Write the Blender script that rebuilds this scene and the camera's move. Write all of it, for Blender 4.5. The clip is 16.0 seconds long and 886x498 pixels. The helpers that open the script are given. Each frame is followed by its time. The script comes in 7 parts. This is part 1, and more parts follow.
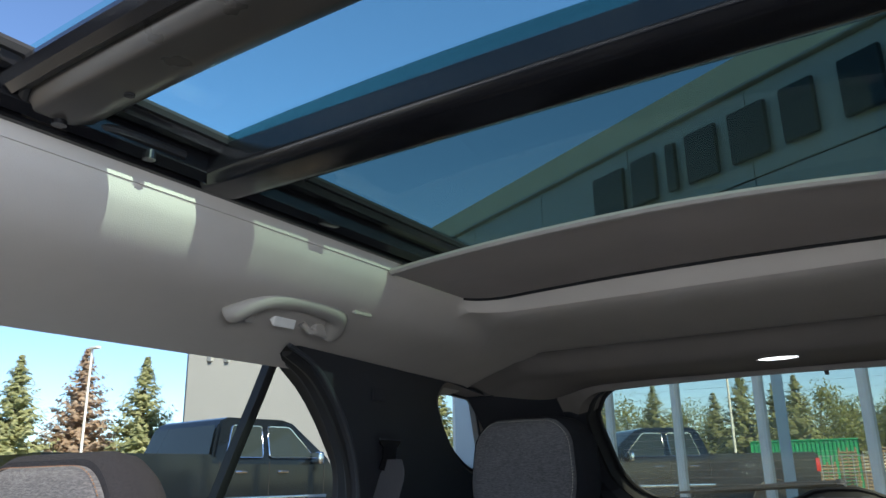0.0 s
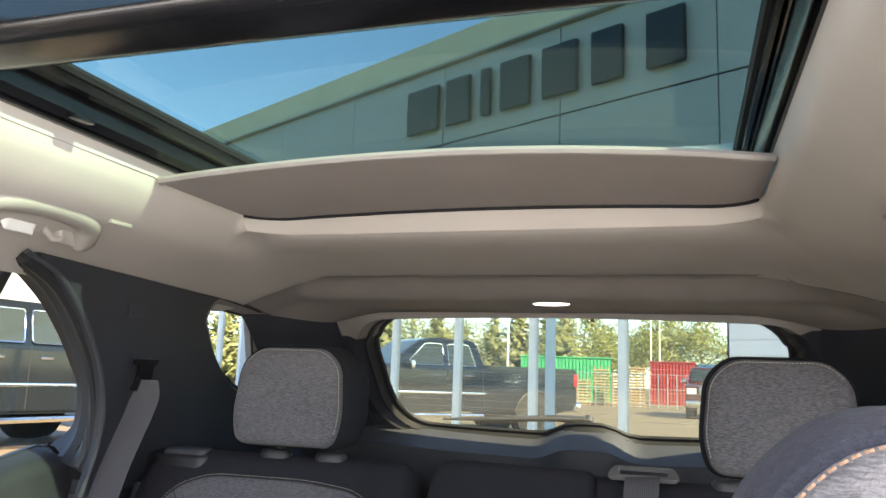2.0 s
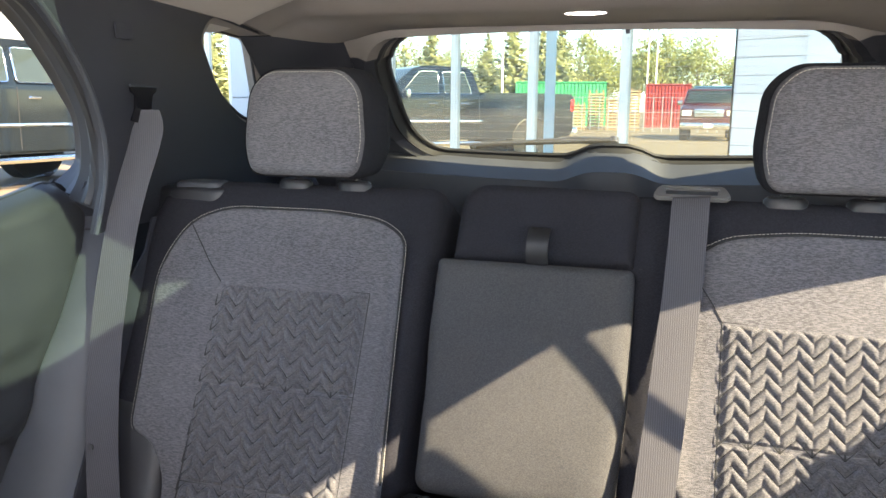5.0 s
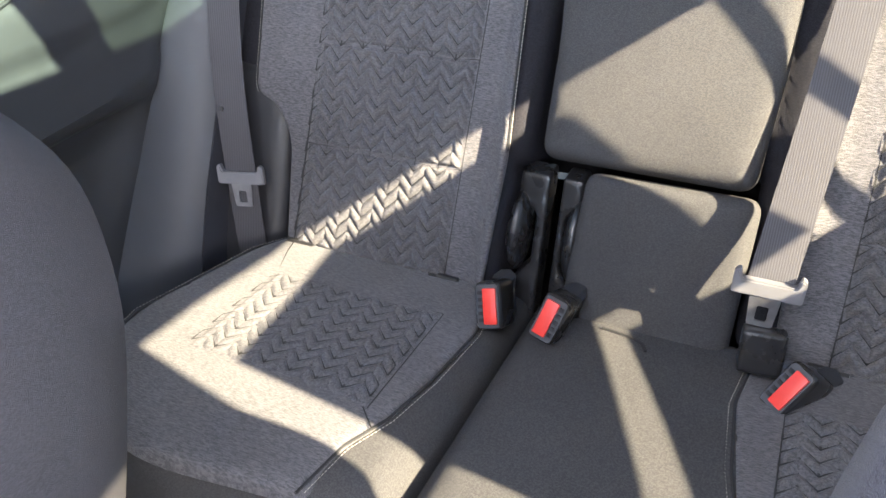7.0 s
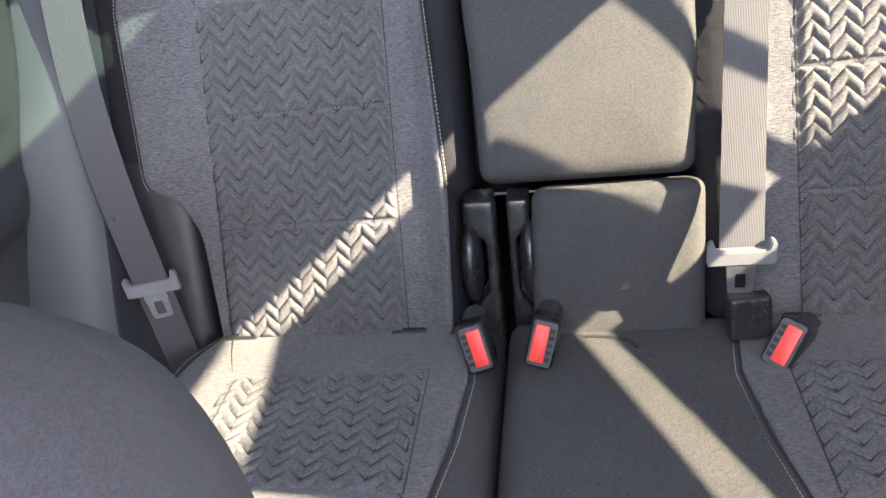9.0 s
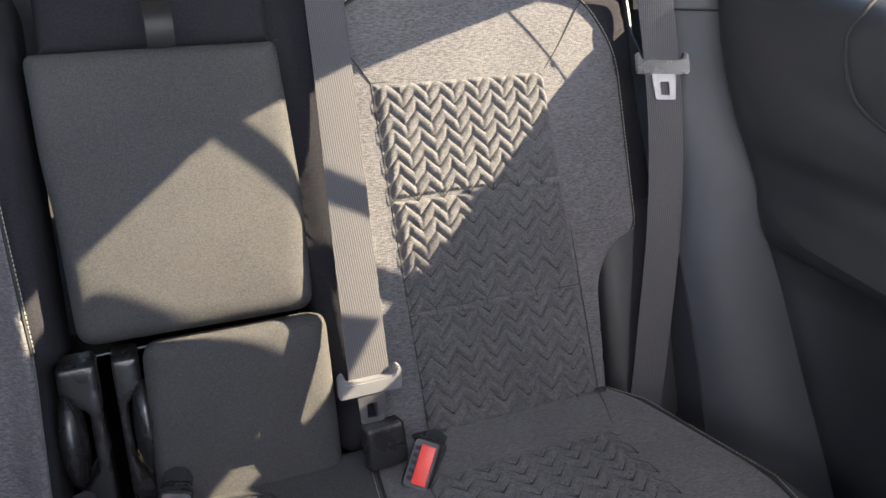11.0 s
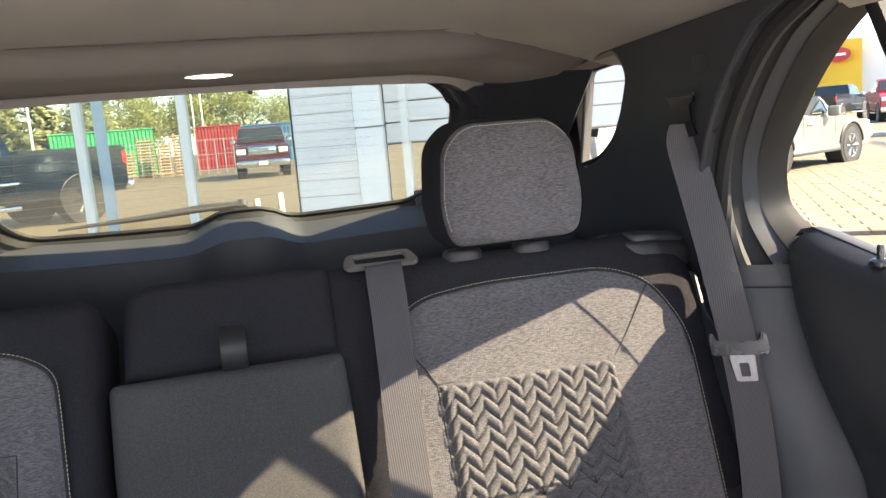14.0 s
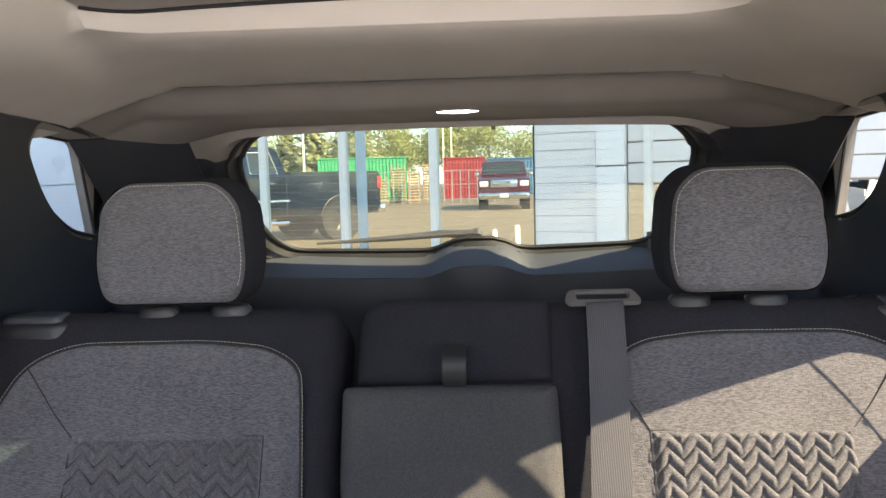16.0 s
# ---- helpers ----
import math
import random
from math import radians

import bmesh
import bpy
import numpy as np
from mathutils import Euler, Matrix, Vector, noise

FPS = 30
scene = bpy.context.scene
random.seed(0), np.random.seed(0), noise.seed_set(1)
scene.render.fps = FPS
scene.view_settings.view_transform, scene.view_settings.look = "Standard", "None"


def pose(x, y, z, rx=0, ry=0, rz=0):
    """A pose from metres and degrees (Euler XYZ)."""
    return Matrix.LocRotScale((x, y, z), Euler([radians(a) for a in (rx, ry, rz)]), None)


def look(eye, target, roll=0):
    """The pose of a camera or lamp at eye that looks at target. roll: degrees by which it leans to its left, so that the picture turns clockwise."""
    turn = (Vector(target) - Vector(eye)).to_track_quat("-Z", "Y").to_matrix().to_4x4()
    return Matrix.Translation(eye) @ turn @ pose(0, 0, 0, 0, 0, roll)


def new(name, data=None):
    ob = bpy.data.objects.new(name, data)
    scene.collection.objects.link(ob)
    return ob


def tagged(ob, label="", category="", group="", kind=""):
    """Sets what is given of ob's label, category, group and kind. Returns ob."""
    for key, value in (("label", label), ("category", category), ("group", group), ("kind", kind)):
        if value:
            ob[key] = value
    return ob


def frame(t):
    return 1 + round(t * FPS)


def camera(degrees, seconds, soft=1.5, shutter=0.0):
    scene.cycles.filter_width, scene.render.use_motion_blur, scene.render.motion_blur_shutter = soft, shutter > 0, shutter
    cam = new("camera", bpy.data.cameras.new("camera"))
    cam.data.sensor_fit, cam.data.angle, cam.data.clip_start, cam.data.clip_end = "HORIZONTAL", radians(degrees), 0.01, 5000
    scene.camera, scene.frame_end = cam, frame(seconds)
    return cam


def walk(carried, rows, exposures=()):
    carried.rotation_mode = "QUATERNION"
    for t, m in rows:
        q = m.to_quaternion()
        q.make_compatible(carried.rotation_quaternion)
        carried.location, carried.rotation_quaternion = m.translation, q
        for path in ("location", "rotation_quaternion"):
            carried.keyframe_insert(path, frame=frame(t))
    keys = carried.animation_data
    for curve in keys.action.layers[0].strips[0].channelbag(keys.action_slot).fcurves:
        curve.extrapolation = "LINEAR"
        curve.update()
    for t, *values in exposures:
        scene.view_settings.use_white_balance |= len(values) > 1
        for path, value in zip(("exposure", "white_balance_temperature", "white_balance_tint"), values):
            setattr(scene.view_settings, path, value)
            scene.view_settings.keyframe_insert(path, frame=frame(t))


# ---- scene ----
cam = camera(59.7, 16.0)
PATH = [
    (0, (0.255, -1.167, 1.278), (-0.773, 0.451, 1.847), -1.1),
    (0.5, (0.267, -1.148, 1.281), (-0.655, 0.541, 1.824), -0.1),
    (1, (0.271, -1.131, 1.287), (-0.568, 0.608, 1.807), 0.9),
    (1.5, (0.258, -1.103, 1.307), (-0.449, 0.715, 1.751), 1.2),
    (2, (0.253, -1.099, 1.331), (-0.344, 0.781, 1.663), 2.1),
    (2.5, (0.252, -1.083, 1.332), (-0.292, 0.828, 1.564), 2.4),
    (3, (0.243, -1.082, 1.334), (-0.286, 0.838, 1.514), 2.6),
    (3.2, (0.236, -1.075, 1.335), (-0.29, 0.848, 1.488), 2.5),
    (5.5, (0.162, -1.002, 1.304), (-0.452, 0.839, 0.821), -0.2),
    (6, (0.157, -0.991, 1.288), (-0.534, 0.786, 0.684), -0.9),
    (6.5, (0.147, -0.975, 1.275), (-0.601, 0.669, 0.417), -1.7),
    (7, (0.142, -0.973, 1.257), (-0.604, 0.538, 0.179), -2.0),
    (7.5, (0.124, -0.979, 1.257), (-0.6, 0.467, 0.081), -2.3),
    (8, (0.085, -0.961, 1.264), (-0.629, 0.508, 0.109), -8.7),
    (8.5, (0.026, -0.957, 1.274), (-0.565, 0.604, 0.173), -11.4),
    (9, (-0.017, -0.965, 1.275), (-0.363, 0.692, 0.21), -9.7),
    (9.5, (-0.045, -0.957, 1.268), (-0.031, 0.799, 0.311), -5.5),
    (10, (-0.061, -0.939, 1.262), (0.245, 0.824, 0.368), -2.6),
    (10.2, (-0.06, -0.937, 1.256), (0.333, 0.813, 0.37), -2.0),
    (12.3, (-0.01, -0.914, 1.265), (0.92, 0.766, 0.708), 0.2),
    (12.5, (-0.01, -0.917, 1.274), (0.881, 0.799, 0.764), -0.3),
    (13, (-0.007, -0.923, 1.302), (0.683, 0.904, 0.871), -2.2),
    (13.5, (0.011, -0.913, 1.341), (0.59, 0.964, 0.964), -4.1),
    (14, (0.024, -0.91, 1.365), (0.525, 1.003, 1.066), -4.7),
    (14.5, (0.027, -0.919, 1.379), (0.377, 1.04, 1.173), -4.4),
    (15, (0.028, -0.915, 1.387), (0.243, 1.066, 1.214), -3.5),
    (15.5, (0.028, -0.921, 1.38), (0.088, 1.071, 1.208), -2.5),
    (16, (0.031, -0.937, 1.364), (-0.053, 1.054, 1.19), -1.6),
]
walk(cam, [(t, look(eye, target, roll)) for t, eye, target, roll in PATH],
     exposures=[(0, 1.32, 6000, 11), (0.5, 1.95, 6300, 11), (1, 2.35, 6800, 14), (1.5, 2.75, 7000, 15), (2.5, 3.2, 7150, 16), (5.5, 3.68, 7000, 16), (7, 4.1, 6900, 16), (9, 4.17, 6900, 16), (10.2, 3.85, 6900, 16), (12.5, 3.25, 7450, 18), (14, 3.2, 7300, 18), (16, 3.1, 7200, 18)])

# ---- world, sun and light ----
SUN_AZ, SUN_EL = 73.3, 33.8      # degrees from the car's nose towards its +x side, and above the horizon


def sun_way():
    a, e = radians(SUN_AZ), radians(SUN_EL)
    return Vector((math.sin(a) * math.cos(e), -math.cos(a) * math.cos(e), math.sin(e)))


world = bpy.data.worlds.new("sky")
scene.world = world
world.use_nodes = True
sky = world.node_tree.nodes.new("ShaderNodeTexSky")
sky.sky_type, sky.sun_disc = "NISHITA", False
sky.sun_elevation = radians(SUN_EL)
sky.sun_rotation = math.atan2(sun_way().x, sun_way().y)
sky.air_density, sky.dust_density, sky.ozone_density = 0.8, 0.0, 2.6
world.node_tree.links.new(sky.outputs[0], world.node_tree.nodes["Background"].inputs[0])
world.node_tree.nodes["Background"].inputs[1].default_value = 0.09
sun = new("sun", bpy.data.lights.new("sun", "SUN"))
sun.data.energy, sun.data.angle, sun.data.color = 3.3, radians(0.5), (1.0, 0.875, 0.66)
sun.matrix_world = look(sun_way() * 30, (0, 0, 0))


def daylight(eye, target, wide, high, watts):
    """The sky's light in a window opening."""
    lamp = new("window_daylight", bpy.data.lights.new("window_daylight", "AREA"))
    lamp.data.shape, lamp.data.size, lamp.data.size_y = "RECTANGLE", wide, high
    lamp.data.energy, lamp.data.color = watts, (0.93, 0.955, 1.0)
    lamp.matrix_world = look(eye, target)


daylight((0, -1.72, 1.34), (0, -0.7, 1.20), 1.15, 0.55, 0.58)
daylight((-0.04, -1.20, 1.655), (-0.04, -0.90, 1.0), 0.66, 0.26, 0.75)
daylight((-0.74, -1.38, 1.30), (0, -1.0, 1.32), 0.75, 0.36, 0.8)
daylight((0.74, -1.38, 1.30), (0, -1.0, 1.32), 0.75, 0.36, 3.3)


# ---- materials ----
class Mat:
    """A node material with short calls for the common nodes."""

    def __init__(self, name, color, rough=0.6, metal=0.0, spec=0.5):
        self.m = bpy.data.materials.new(name)
        self.m.use_nodes = True
        self.t = self.m.node_tree
        self.b = self.t.nodes["Principled BSDF"]
        self.b.inputs["Base Color"].default_value = (*color, 1)
        self.b.inputs["Roughness"].default_value = rough
        self.b.inputs["Metallic"].default_value = metal
        self.b.inputs["Specular IOR Level"].default_value = spec
        self.c = self.t.nodes.new("ShaderNodeTexCoord")

    def node(self, kind, **values):
        n = self.t.nodes.new(kind)
        for k, v in values.items():
            n.inputs[k].default_value = v
        return n

    def link(self, a, b):
        self.t.links.new(a, b)

    def space(self, scale=(1, 1, 1)):
        n = self.node("ShaderNodeMapping")
        n.inputs["Scale"].default_value = scale
        self.link(self.c.outputs["Object"], n.inputs[0])
        return n.outputs[0]

    def noise(self, scale, detail=3.0, stretch=(1, 1, 1), rough=0.55):
        n = self.node("ShaderNodeTexNoise", Scale=scale, Detail=detail, Roughness=rough)
        self.link(self.space(stretch), n.inputs["Vector"])
        return n.outputs["Fac"]

    def ramp(self, value, stops):
        n = self.node("ShaderNodeValToRGB")
        e = n.color_ramp.elements
        while len(e) < len(stops):
            e.new(0.5)
        for el, (p, c) in zip(e, stops):
            el.position, el.color = p, (*c, 1)
        self.link(value, n.inputs[0])
        return n.outputs[0]

    def mix(self, a, b, fac, kind="MIX"):
        n = self.t.nodes.new("ShaderNodeMix")
        n.data_type, n.blend_type = "RGBA", kind
        for s, v in ((n.inputs[0], fac), (n.inputs[6], a), (n.inputs[7], b)):
            if isinstance(v, bpy.types.NodeSocket):
                self.link(v, s)
            else:
                s.default_value = v if isinstance(v, float) else (*v, 1)
        return n.outputs[2]

    def color(self, socket):
        self.link(socket, self.b.inputs["Base Color"])
        return self

    def rough(self, value, lo, hi):
        n = self.node("ShaderNodeMapRange")
        n.inputs[3].default_value, n.inputs[4].default_value = lo, hi
        self.link(value, n.inputs[0])
        self.link(n.outputs[0], self.b.inputs["Roughness"])
        return self

    def bump(self, value, strength, distance):
        n = self.node("ShaderNodeBump", Strength=strength, Distance=distance)
        self.link(value, n.inputs["Height"])
        old = self.b.inputs["Normal"].links
        if old:
            self.link(old[0].from_socket, n.inputs["Normal"])
        self.link(n.outputs[0], self.b.inputs["Normal"])
        return self


def two_tone(name, a, b, scale, rough, metal=0.0, stretch=(1, 1, 1), fine=0.0, fine_scale=400.0, big=0.25, spec=0.5):
    """Colour that varies between a and b at a large scale, with fine relief."""
    m = Mat(name, a, rough, metal, spec)
    n = m.noise(scale, 4, stretch)
    m.color(m.ramp(n, ((0.5 - big, a), (0.5 + big, b))))
    m.rough(n, max(0.02, rough - 0.08), min(1, rough + 0.08))
    if fine:
        m.bump(m.noise(fine_scale, 2), fine, 0.0006)
    return m.m


def cloth(name, dark, light, stretch=(1, 1, 6), scale=150.0, sheen=0.12):
    m = Mat(name, dark, 0.92, 0, 0.15)
    fine = m.noise(scale, 2, stretch, 0.7)
    spots = m.noise(scale * 4, 2, (1, 1, 1), 0.7)
    big = m.noise(7, 3)
    c = m.ramp(fine, ((0.40, tuple(0.85 * v for v in dark)), (0.62, tuple(1.08 * v for v in light))))
    c = m.mix(c, m.ramp(spots, ((0.3, dark), (0.75, light))), 0.4)
    c = m.mix(c, m.ramp(big, ((0.25, tuple(0.86 * v for v in dark)), (0.8, light))), 0.25)
    m.color(c)
    m.bump(spots, 0.8, 0.0010).bump(fine, 0.4, 0.0007)
    m.b.inputs["Sheen Weight"].default_value = sheen
    m.b.inputs["Sheen Roughness"].default_value = 0.5
    return m.m


def glass(name, tint, gloss=1.0, haze=0.0):
    """A thin pane: see-through with a tint, mirror gloss by Fresnel."""
    m = bpy.data.materials.new(name)
    m.use_nodes = True
    t = m.node_tree
    t.nodes.clear()
    out, mix = t.nodes.new("ShaderNodeOutputMaterial"), t.nodes.new("ShaderNodeMixShader")
    clear, shine, edge = t.nodes.new("ShaderNodeBsdfTransparent"), t.nodes.new("ShaderNodeBsdfGlossy"), t.nodes.new("ShaderNodeLayerWeight")
    power, scale = t.nodes.new("ShaderNodeMath"), t.nodes.new("ShaderNodeMath")
    power.operation, scale.operation = "POWER", "MULTIPLY_ADD"
    edge.inputs[0].default_value = 0.5
    power.inputs[1].default_value = 4.5
    scale.inputs[1].default_value, scale.inputs[2].default_value = 0.5 * gloss, 0.035 * gloss
    t.links.new(edge.outputs["Facing"], power.inputs[0])
    t.links.new(power.outputs[0], scale.inputs[0])
    clear.inputs[0].default_value = (*tint, 1)
    shine.inputs["Roughness"].default_value = 0.01
    t.links.new(scale.outputs[0], mix.inputs[0])
    t.links.new(clear.outputs[0], mix.inputs[1])
    t.links.new(shine.outputs[0], mix.inputs[2])
    t.links.new(mix.outputs[0], out.inputs[0])
    # pale translucent veil mixed in, standing for haze over the view
    if haze:
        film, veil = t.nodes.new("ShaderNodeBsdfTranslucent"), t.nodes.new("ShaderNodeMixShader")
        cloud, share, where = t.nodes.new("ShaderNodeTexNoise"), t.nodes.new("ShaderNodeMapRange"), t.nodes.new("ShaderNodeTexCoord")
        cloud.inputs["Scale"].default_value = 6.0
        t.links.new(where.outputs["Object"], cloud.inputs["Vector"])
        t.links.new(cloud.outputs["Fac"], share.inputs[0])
        share.inputs[3].default_value, share.inputs[4].default_value = 0.7 * haze, 1.3 * haze
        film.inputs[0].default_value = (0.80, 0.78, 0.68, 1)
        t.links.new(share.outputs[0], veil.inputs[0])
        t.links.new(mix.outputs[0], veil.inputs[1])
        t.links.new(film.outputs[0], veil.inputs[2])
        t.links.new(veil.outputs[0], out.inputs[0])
    return m


GREY_CLOTH = cloth("grey melange cloth", (0.040, 0.0385, 0.045), (0.140, 0.136, 0.142))
CUSHION_CLOTH = cloth("grey melange cushion cloth", (0.040, 0.0385, 0.044), (0.138, 0.134, 0.139), (1, 6, 1))
QUILT_CLOTH = cloth("quilted grey cloth", (0.036, 0.035, 0.040), (0.128, 0.125, 0.131), (1, 1, 2), 330)
# one black cloth twice: darkened for shaded shells, lighter for sunlit pads
BLACK_CLOTH_SHADED = cloth("black knit cloth darkened for the shaded shells", (0.012, 0.012, 0.015), (0.026, 0.0255, 0.031), (1, 1, 2), 420, 0.0)
BLACK_CLOTH = cloth("black knit cloth", (0.038, 0.038, 0.040), (0.076, 0.074, 0.074), (1, 1, 2), 480, 0.0)
VINYL = two_tone("soft black vinyl", (0.022, 0.023, 0.026), (0.032, 0.033, 0.036), 30, 0.55, fine=0.35, fine_scale=900)
PLASTIC = two_tone("black grained plastic", (0.012, 0.012, 0.014), (0.020, 0.020, 0.023), 20, 0.5, fine=0.4, fine_scale=1300)
GLOSS_PLASTIC = two_tone("smooth black plastic", (0.012, 0.012, 0.013), (0.02, 0.02, 0.021), 25, 0.28)
TRIM_GREY = two_tone("dark grey trim plastic", (0.029, 0.032, 0.038), (0.040, 0.043, 0.050), 14, 0.55, fine=0.35, fine_scale=1200)
TRIM_DARK = two_tone("charcoal trim plastic", (0.018, 0.019, 0.024), (0.026, 0.027, 0.034), 14, 0.5, fine=0.4, fine_scale=1200)
DOOR_SKIN = two_tone("charcoal soft door skin", (0.022, 0.0225, 0.025), (0.031, 0.0315, 0.034), 12, 0.5, fine=0.4, fine_scale=900)
HATCH_TRIM = two_tone("grey hatch trim plastic", (0.048, 0.051, 0.059), (0.064, 0.067, 0.076), 10, 0.5, fine=0.3, fine_scale=1200)
LINER = two_tone("beige grey headliner felt", (0.50, 0.462, 0.42), (0.55, 0.508, 0.462), 9, 0.95, fine=0.6, fine_scale=700, spec=0.1)
BLIND = two_tone("taupe sunshade fabric", (0.41, 0.37, 0.343), (0.46, 0.415, 0.388), 8, 0.95, fine=0.6, fine_scale=800, spec=0.1)
LINER_PLASTIC = two_tone("warm grey plastic", (0.34, 0.315, 0.285), (0.38, 0.355, 0.32), 20, 0.5)
WINDOW_TRIM = two_tone("brown grey window trim plastic", (0.17, 0.152, 0.138), (0.21, 0.188, 0.17), 12, 0.6, fine=0.3, fine_scale=1100)
# header colour darkened for the header's shade; reveals and heater wires share it
HEADER = two_tone("brown grey header, shade in its colour", (0.23, 0.205, 0.188), (0.28, 0.25, 0.228), 12, 0.7, fine=0.3)
WEBBING = Mat("grey belt webbing", (0.16, 0.16, 0.175), 0.6, 0, 0.3)
_w = WEBBING.node("ShaderNodeTexWave", Scale=120.0, Distortion=0.2)
_w.bands_direction = "X"
WEBBING.link(WEBBING.space(), _w.inputs[0])
WEBBING.color(WEBBING.ramp(_w.outputs["Fac"], ((0.2, (0.036, 0.035, 0.039)), (0.7, (0.055, 0.053, 0.059)))))
WEBBING.bump(_w.outputs["Fac"], 0.25, 0.0005).bump(WEBBING.noise(900, 2, (1, 1, 2)), 0.4, 0.0006)
WEBBING = WEBBING.m
RING_PLASTIC = two_tone("pale grey plastic", (0.085, 0.083, 0.082), (0.115, 0.112, 0.108), 40, 0.4)
BELT_PLASTIC = two_tone("grey belt plastic", (0.11, 0.11, 0.12), (0.14, 0.14, 0.15), 40, 0.45)
STEEL = two_tone("brushed steel", (0.17, 0.17, 0.18), (0.24, 0.24, 0.25), 120, 0.5, 1.0)
RED = two_tone("red release button", (0.62, 0.030, 0.022), (0.72, 0.045, 0.03), 60, 0.4)
THREAD = two_tone("cream thread", (0.27, 0.25, 0.215), (0.36, 0.335, 0.29), 500, 0.8)
ORANGE_THREAD = two_tone("tan thread", (0.15, 0.085, 0.05), (0.21, 0.12, 0.072), 500, 0.8)
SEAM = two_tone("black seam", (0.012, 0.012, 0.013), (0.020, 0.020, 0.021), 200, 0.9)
RUBBER = two_tone("black rubber", (0.012, 0.012, 0.013), (0.020, 0.020, 0.021), 40, 0.65)
STRAP = two_tone("black woven strap", (0.006, 0.006, 0.007), (0.010, 0.010, 0.011), 200, 0.6)
RAIL = two_tone("black painted metal", (0.006, 0.006, 0.008), (0.011, 0.011, 0.012), 15, 0.2)
BRUSHED = two_tone("brown grey bar coating", (0.06, 0.054, 0.047), (0.085, 0.076, 0.066), 12, 0.3, 0.3)
FRONT_CLOTH = cloth("grey violet knit cloth", (0.015, 0.0145, 0.018), (0.029, 0.028, 0.033), (1, 1, 2), 480, 0.02)
CARPET = two_tone("black carpet", (0.012, 0.012, 0.013), (0.03, 0.03, 0.031), 90, 0.95, fine=0.8, fine_scale=350)
LAMP_LENS = two_tone("white lamp lens", (0.78, 0.78, 0.76), (0.86, 0.86, 0.84), 30, 0.2)
PANE = glass("clear side glass", (0.955, 0.975, 0.955), 0.5)
HAZED_PANE = glass("rear glass with haze mixed in", (0.84, 0.88, 0.82), 0.6, 0.045)
ROOF_PANE = glass("dark roof glass", (0.44, 0.56, 0.525), 0.6)
ROOF_PANE_FRONT = glass("tinted front roof glass", (0.80, 0.97, 0.95), 0.6)
CAR_PAINT = two_tone("white car paint", (0.70, 0.70, 0.70), (0.76, 0.76, 0.76), 2, 0.2)


# ---- mesh helpers ----
def link_mesh(name, bm, material, smooth=True):
    me = bpy.data.meshes.new(name)
    bm.to_mesh(me)
    bm.free()
    me.materials.append(material)
    if smooth:
        me.shade_smooth()
    return me


def part(name, bm, material, parent=None, label="", smooth=True, auto=40):
    """Links a bmesh as one mesh object, under a thing or a part."""
    me = link_mesh(name, bm, material, smooth)
    if smooth and auto:
        me.set_sharp_from_angle(angle=radians(auto))
    ob = new(name, me)
    if parent is not None:
        ob.parent = parent
        ob.matrix_parent_inverse = parent.matrix_world.inverted()
    if label:
        tagged(ob, label)
    return ob


def thing(name, at, label, category, group="", kind=""):
    ob = new(name)
    ob.matrix_world = Matrix.Translation(at)
    ob.empty_display_size = 0.05
    return tagged(ob, label, category, group, kind)


def round_poly(pts, radii, seg=6):
    """A closed outline with rounded corners."""
    out, n = [], len(pts)
    if not isinstance(radii, (list, tuple)):
        radii = [radii] * n
    for i in range(n):
        p, a, b = Vector(pts[i]), Vector(pts[i - 1]), Vector(pts[(i + 1) % n])
        u, v = (a - p), (b - p)
        r = min(radii[i], 0.45 * u.length, 0.45 * v.length)
        if r < 1e-5:
            out.append(tuple(p))
            continue
        u, v = p + u.normalized() * r, p + v.normalized() * r
        for k in range(seg + 1):
            t = k / seg
            out.append(tuple((1 - t) ** 2 * u + 2 * t * (1 - t) * p + t * t * v))
    return out


def dense(pts, step):
    out = []
    for i, p in enumerate(pts):
        a, b = Vector(p), Vector(pts[(i + 1) % len(pts)])
        n = max(1, int((b - a).length / step))
        out += [tuple(a.lerp(b, k / n)) for k in range(n)]
    return out


def edge_distance(points, outline):
    p = np.array(points)
    a = np.array(outline)
    b = np.roll(a, -1, axis=0)
    best = np.full(len(p), 1e9)
    for s, e in zip(a, b):
        d = e - s
        t = np.clip(((p - s) @ d) / max(d @ d, 1e-12), 0, 1)
        best = np.minimum(best, np.hypot(*(p - (s + t[:, None] * d)).T))
    return best


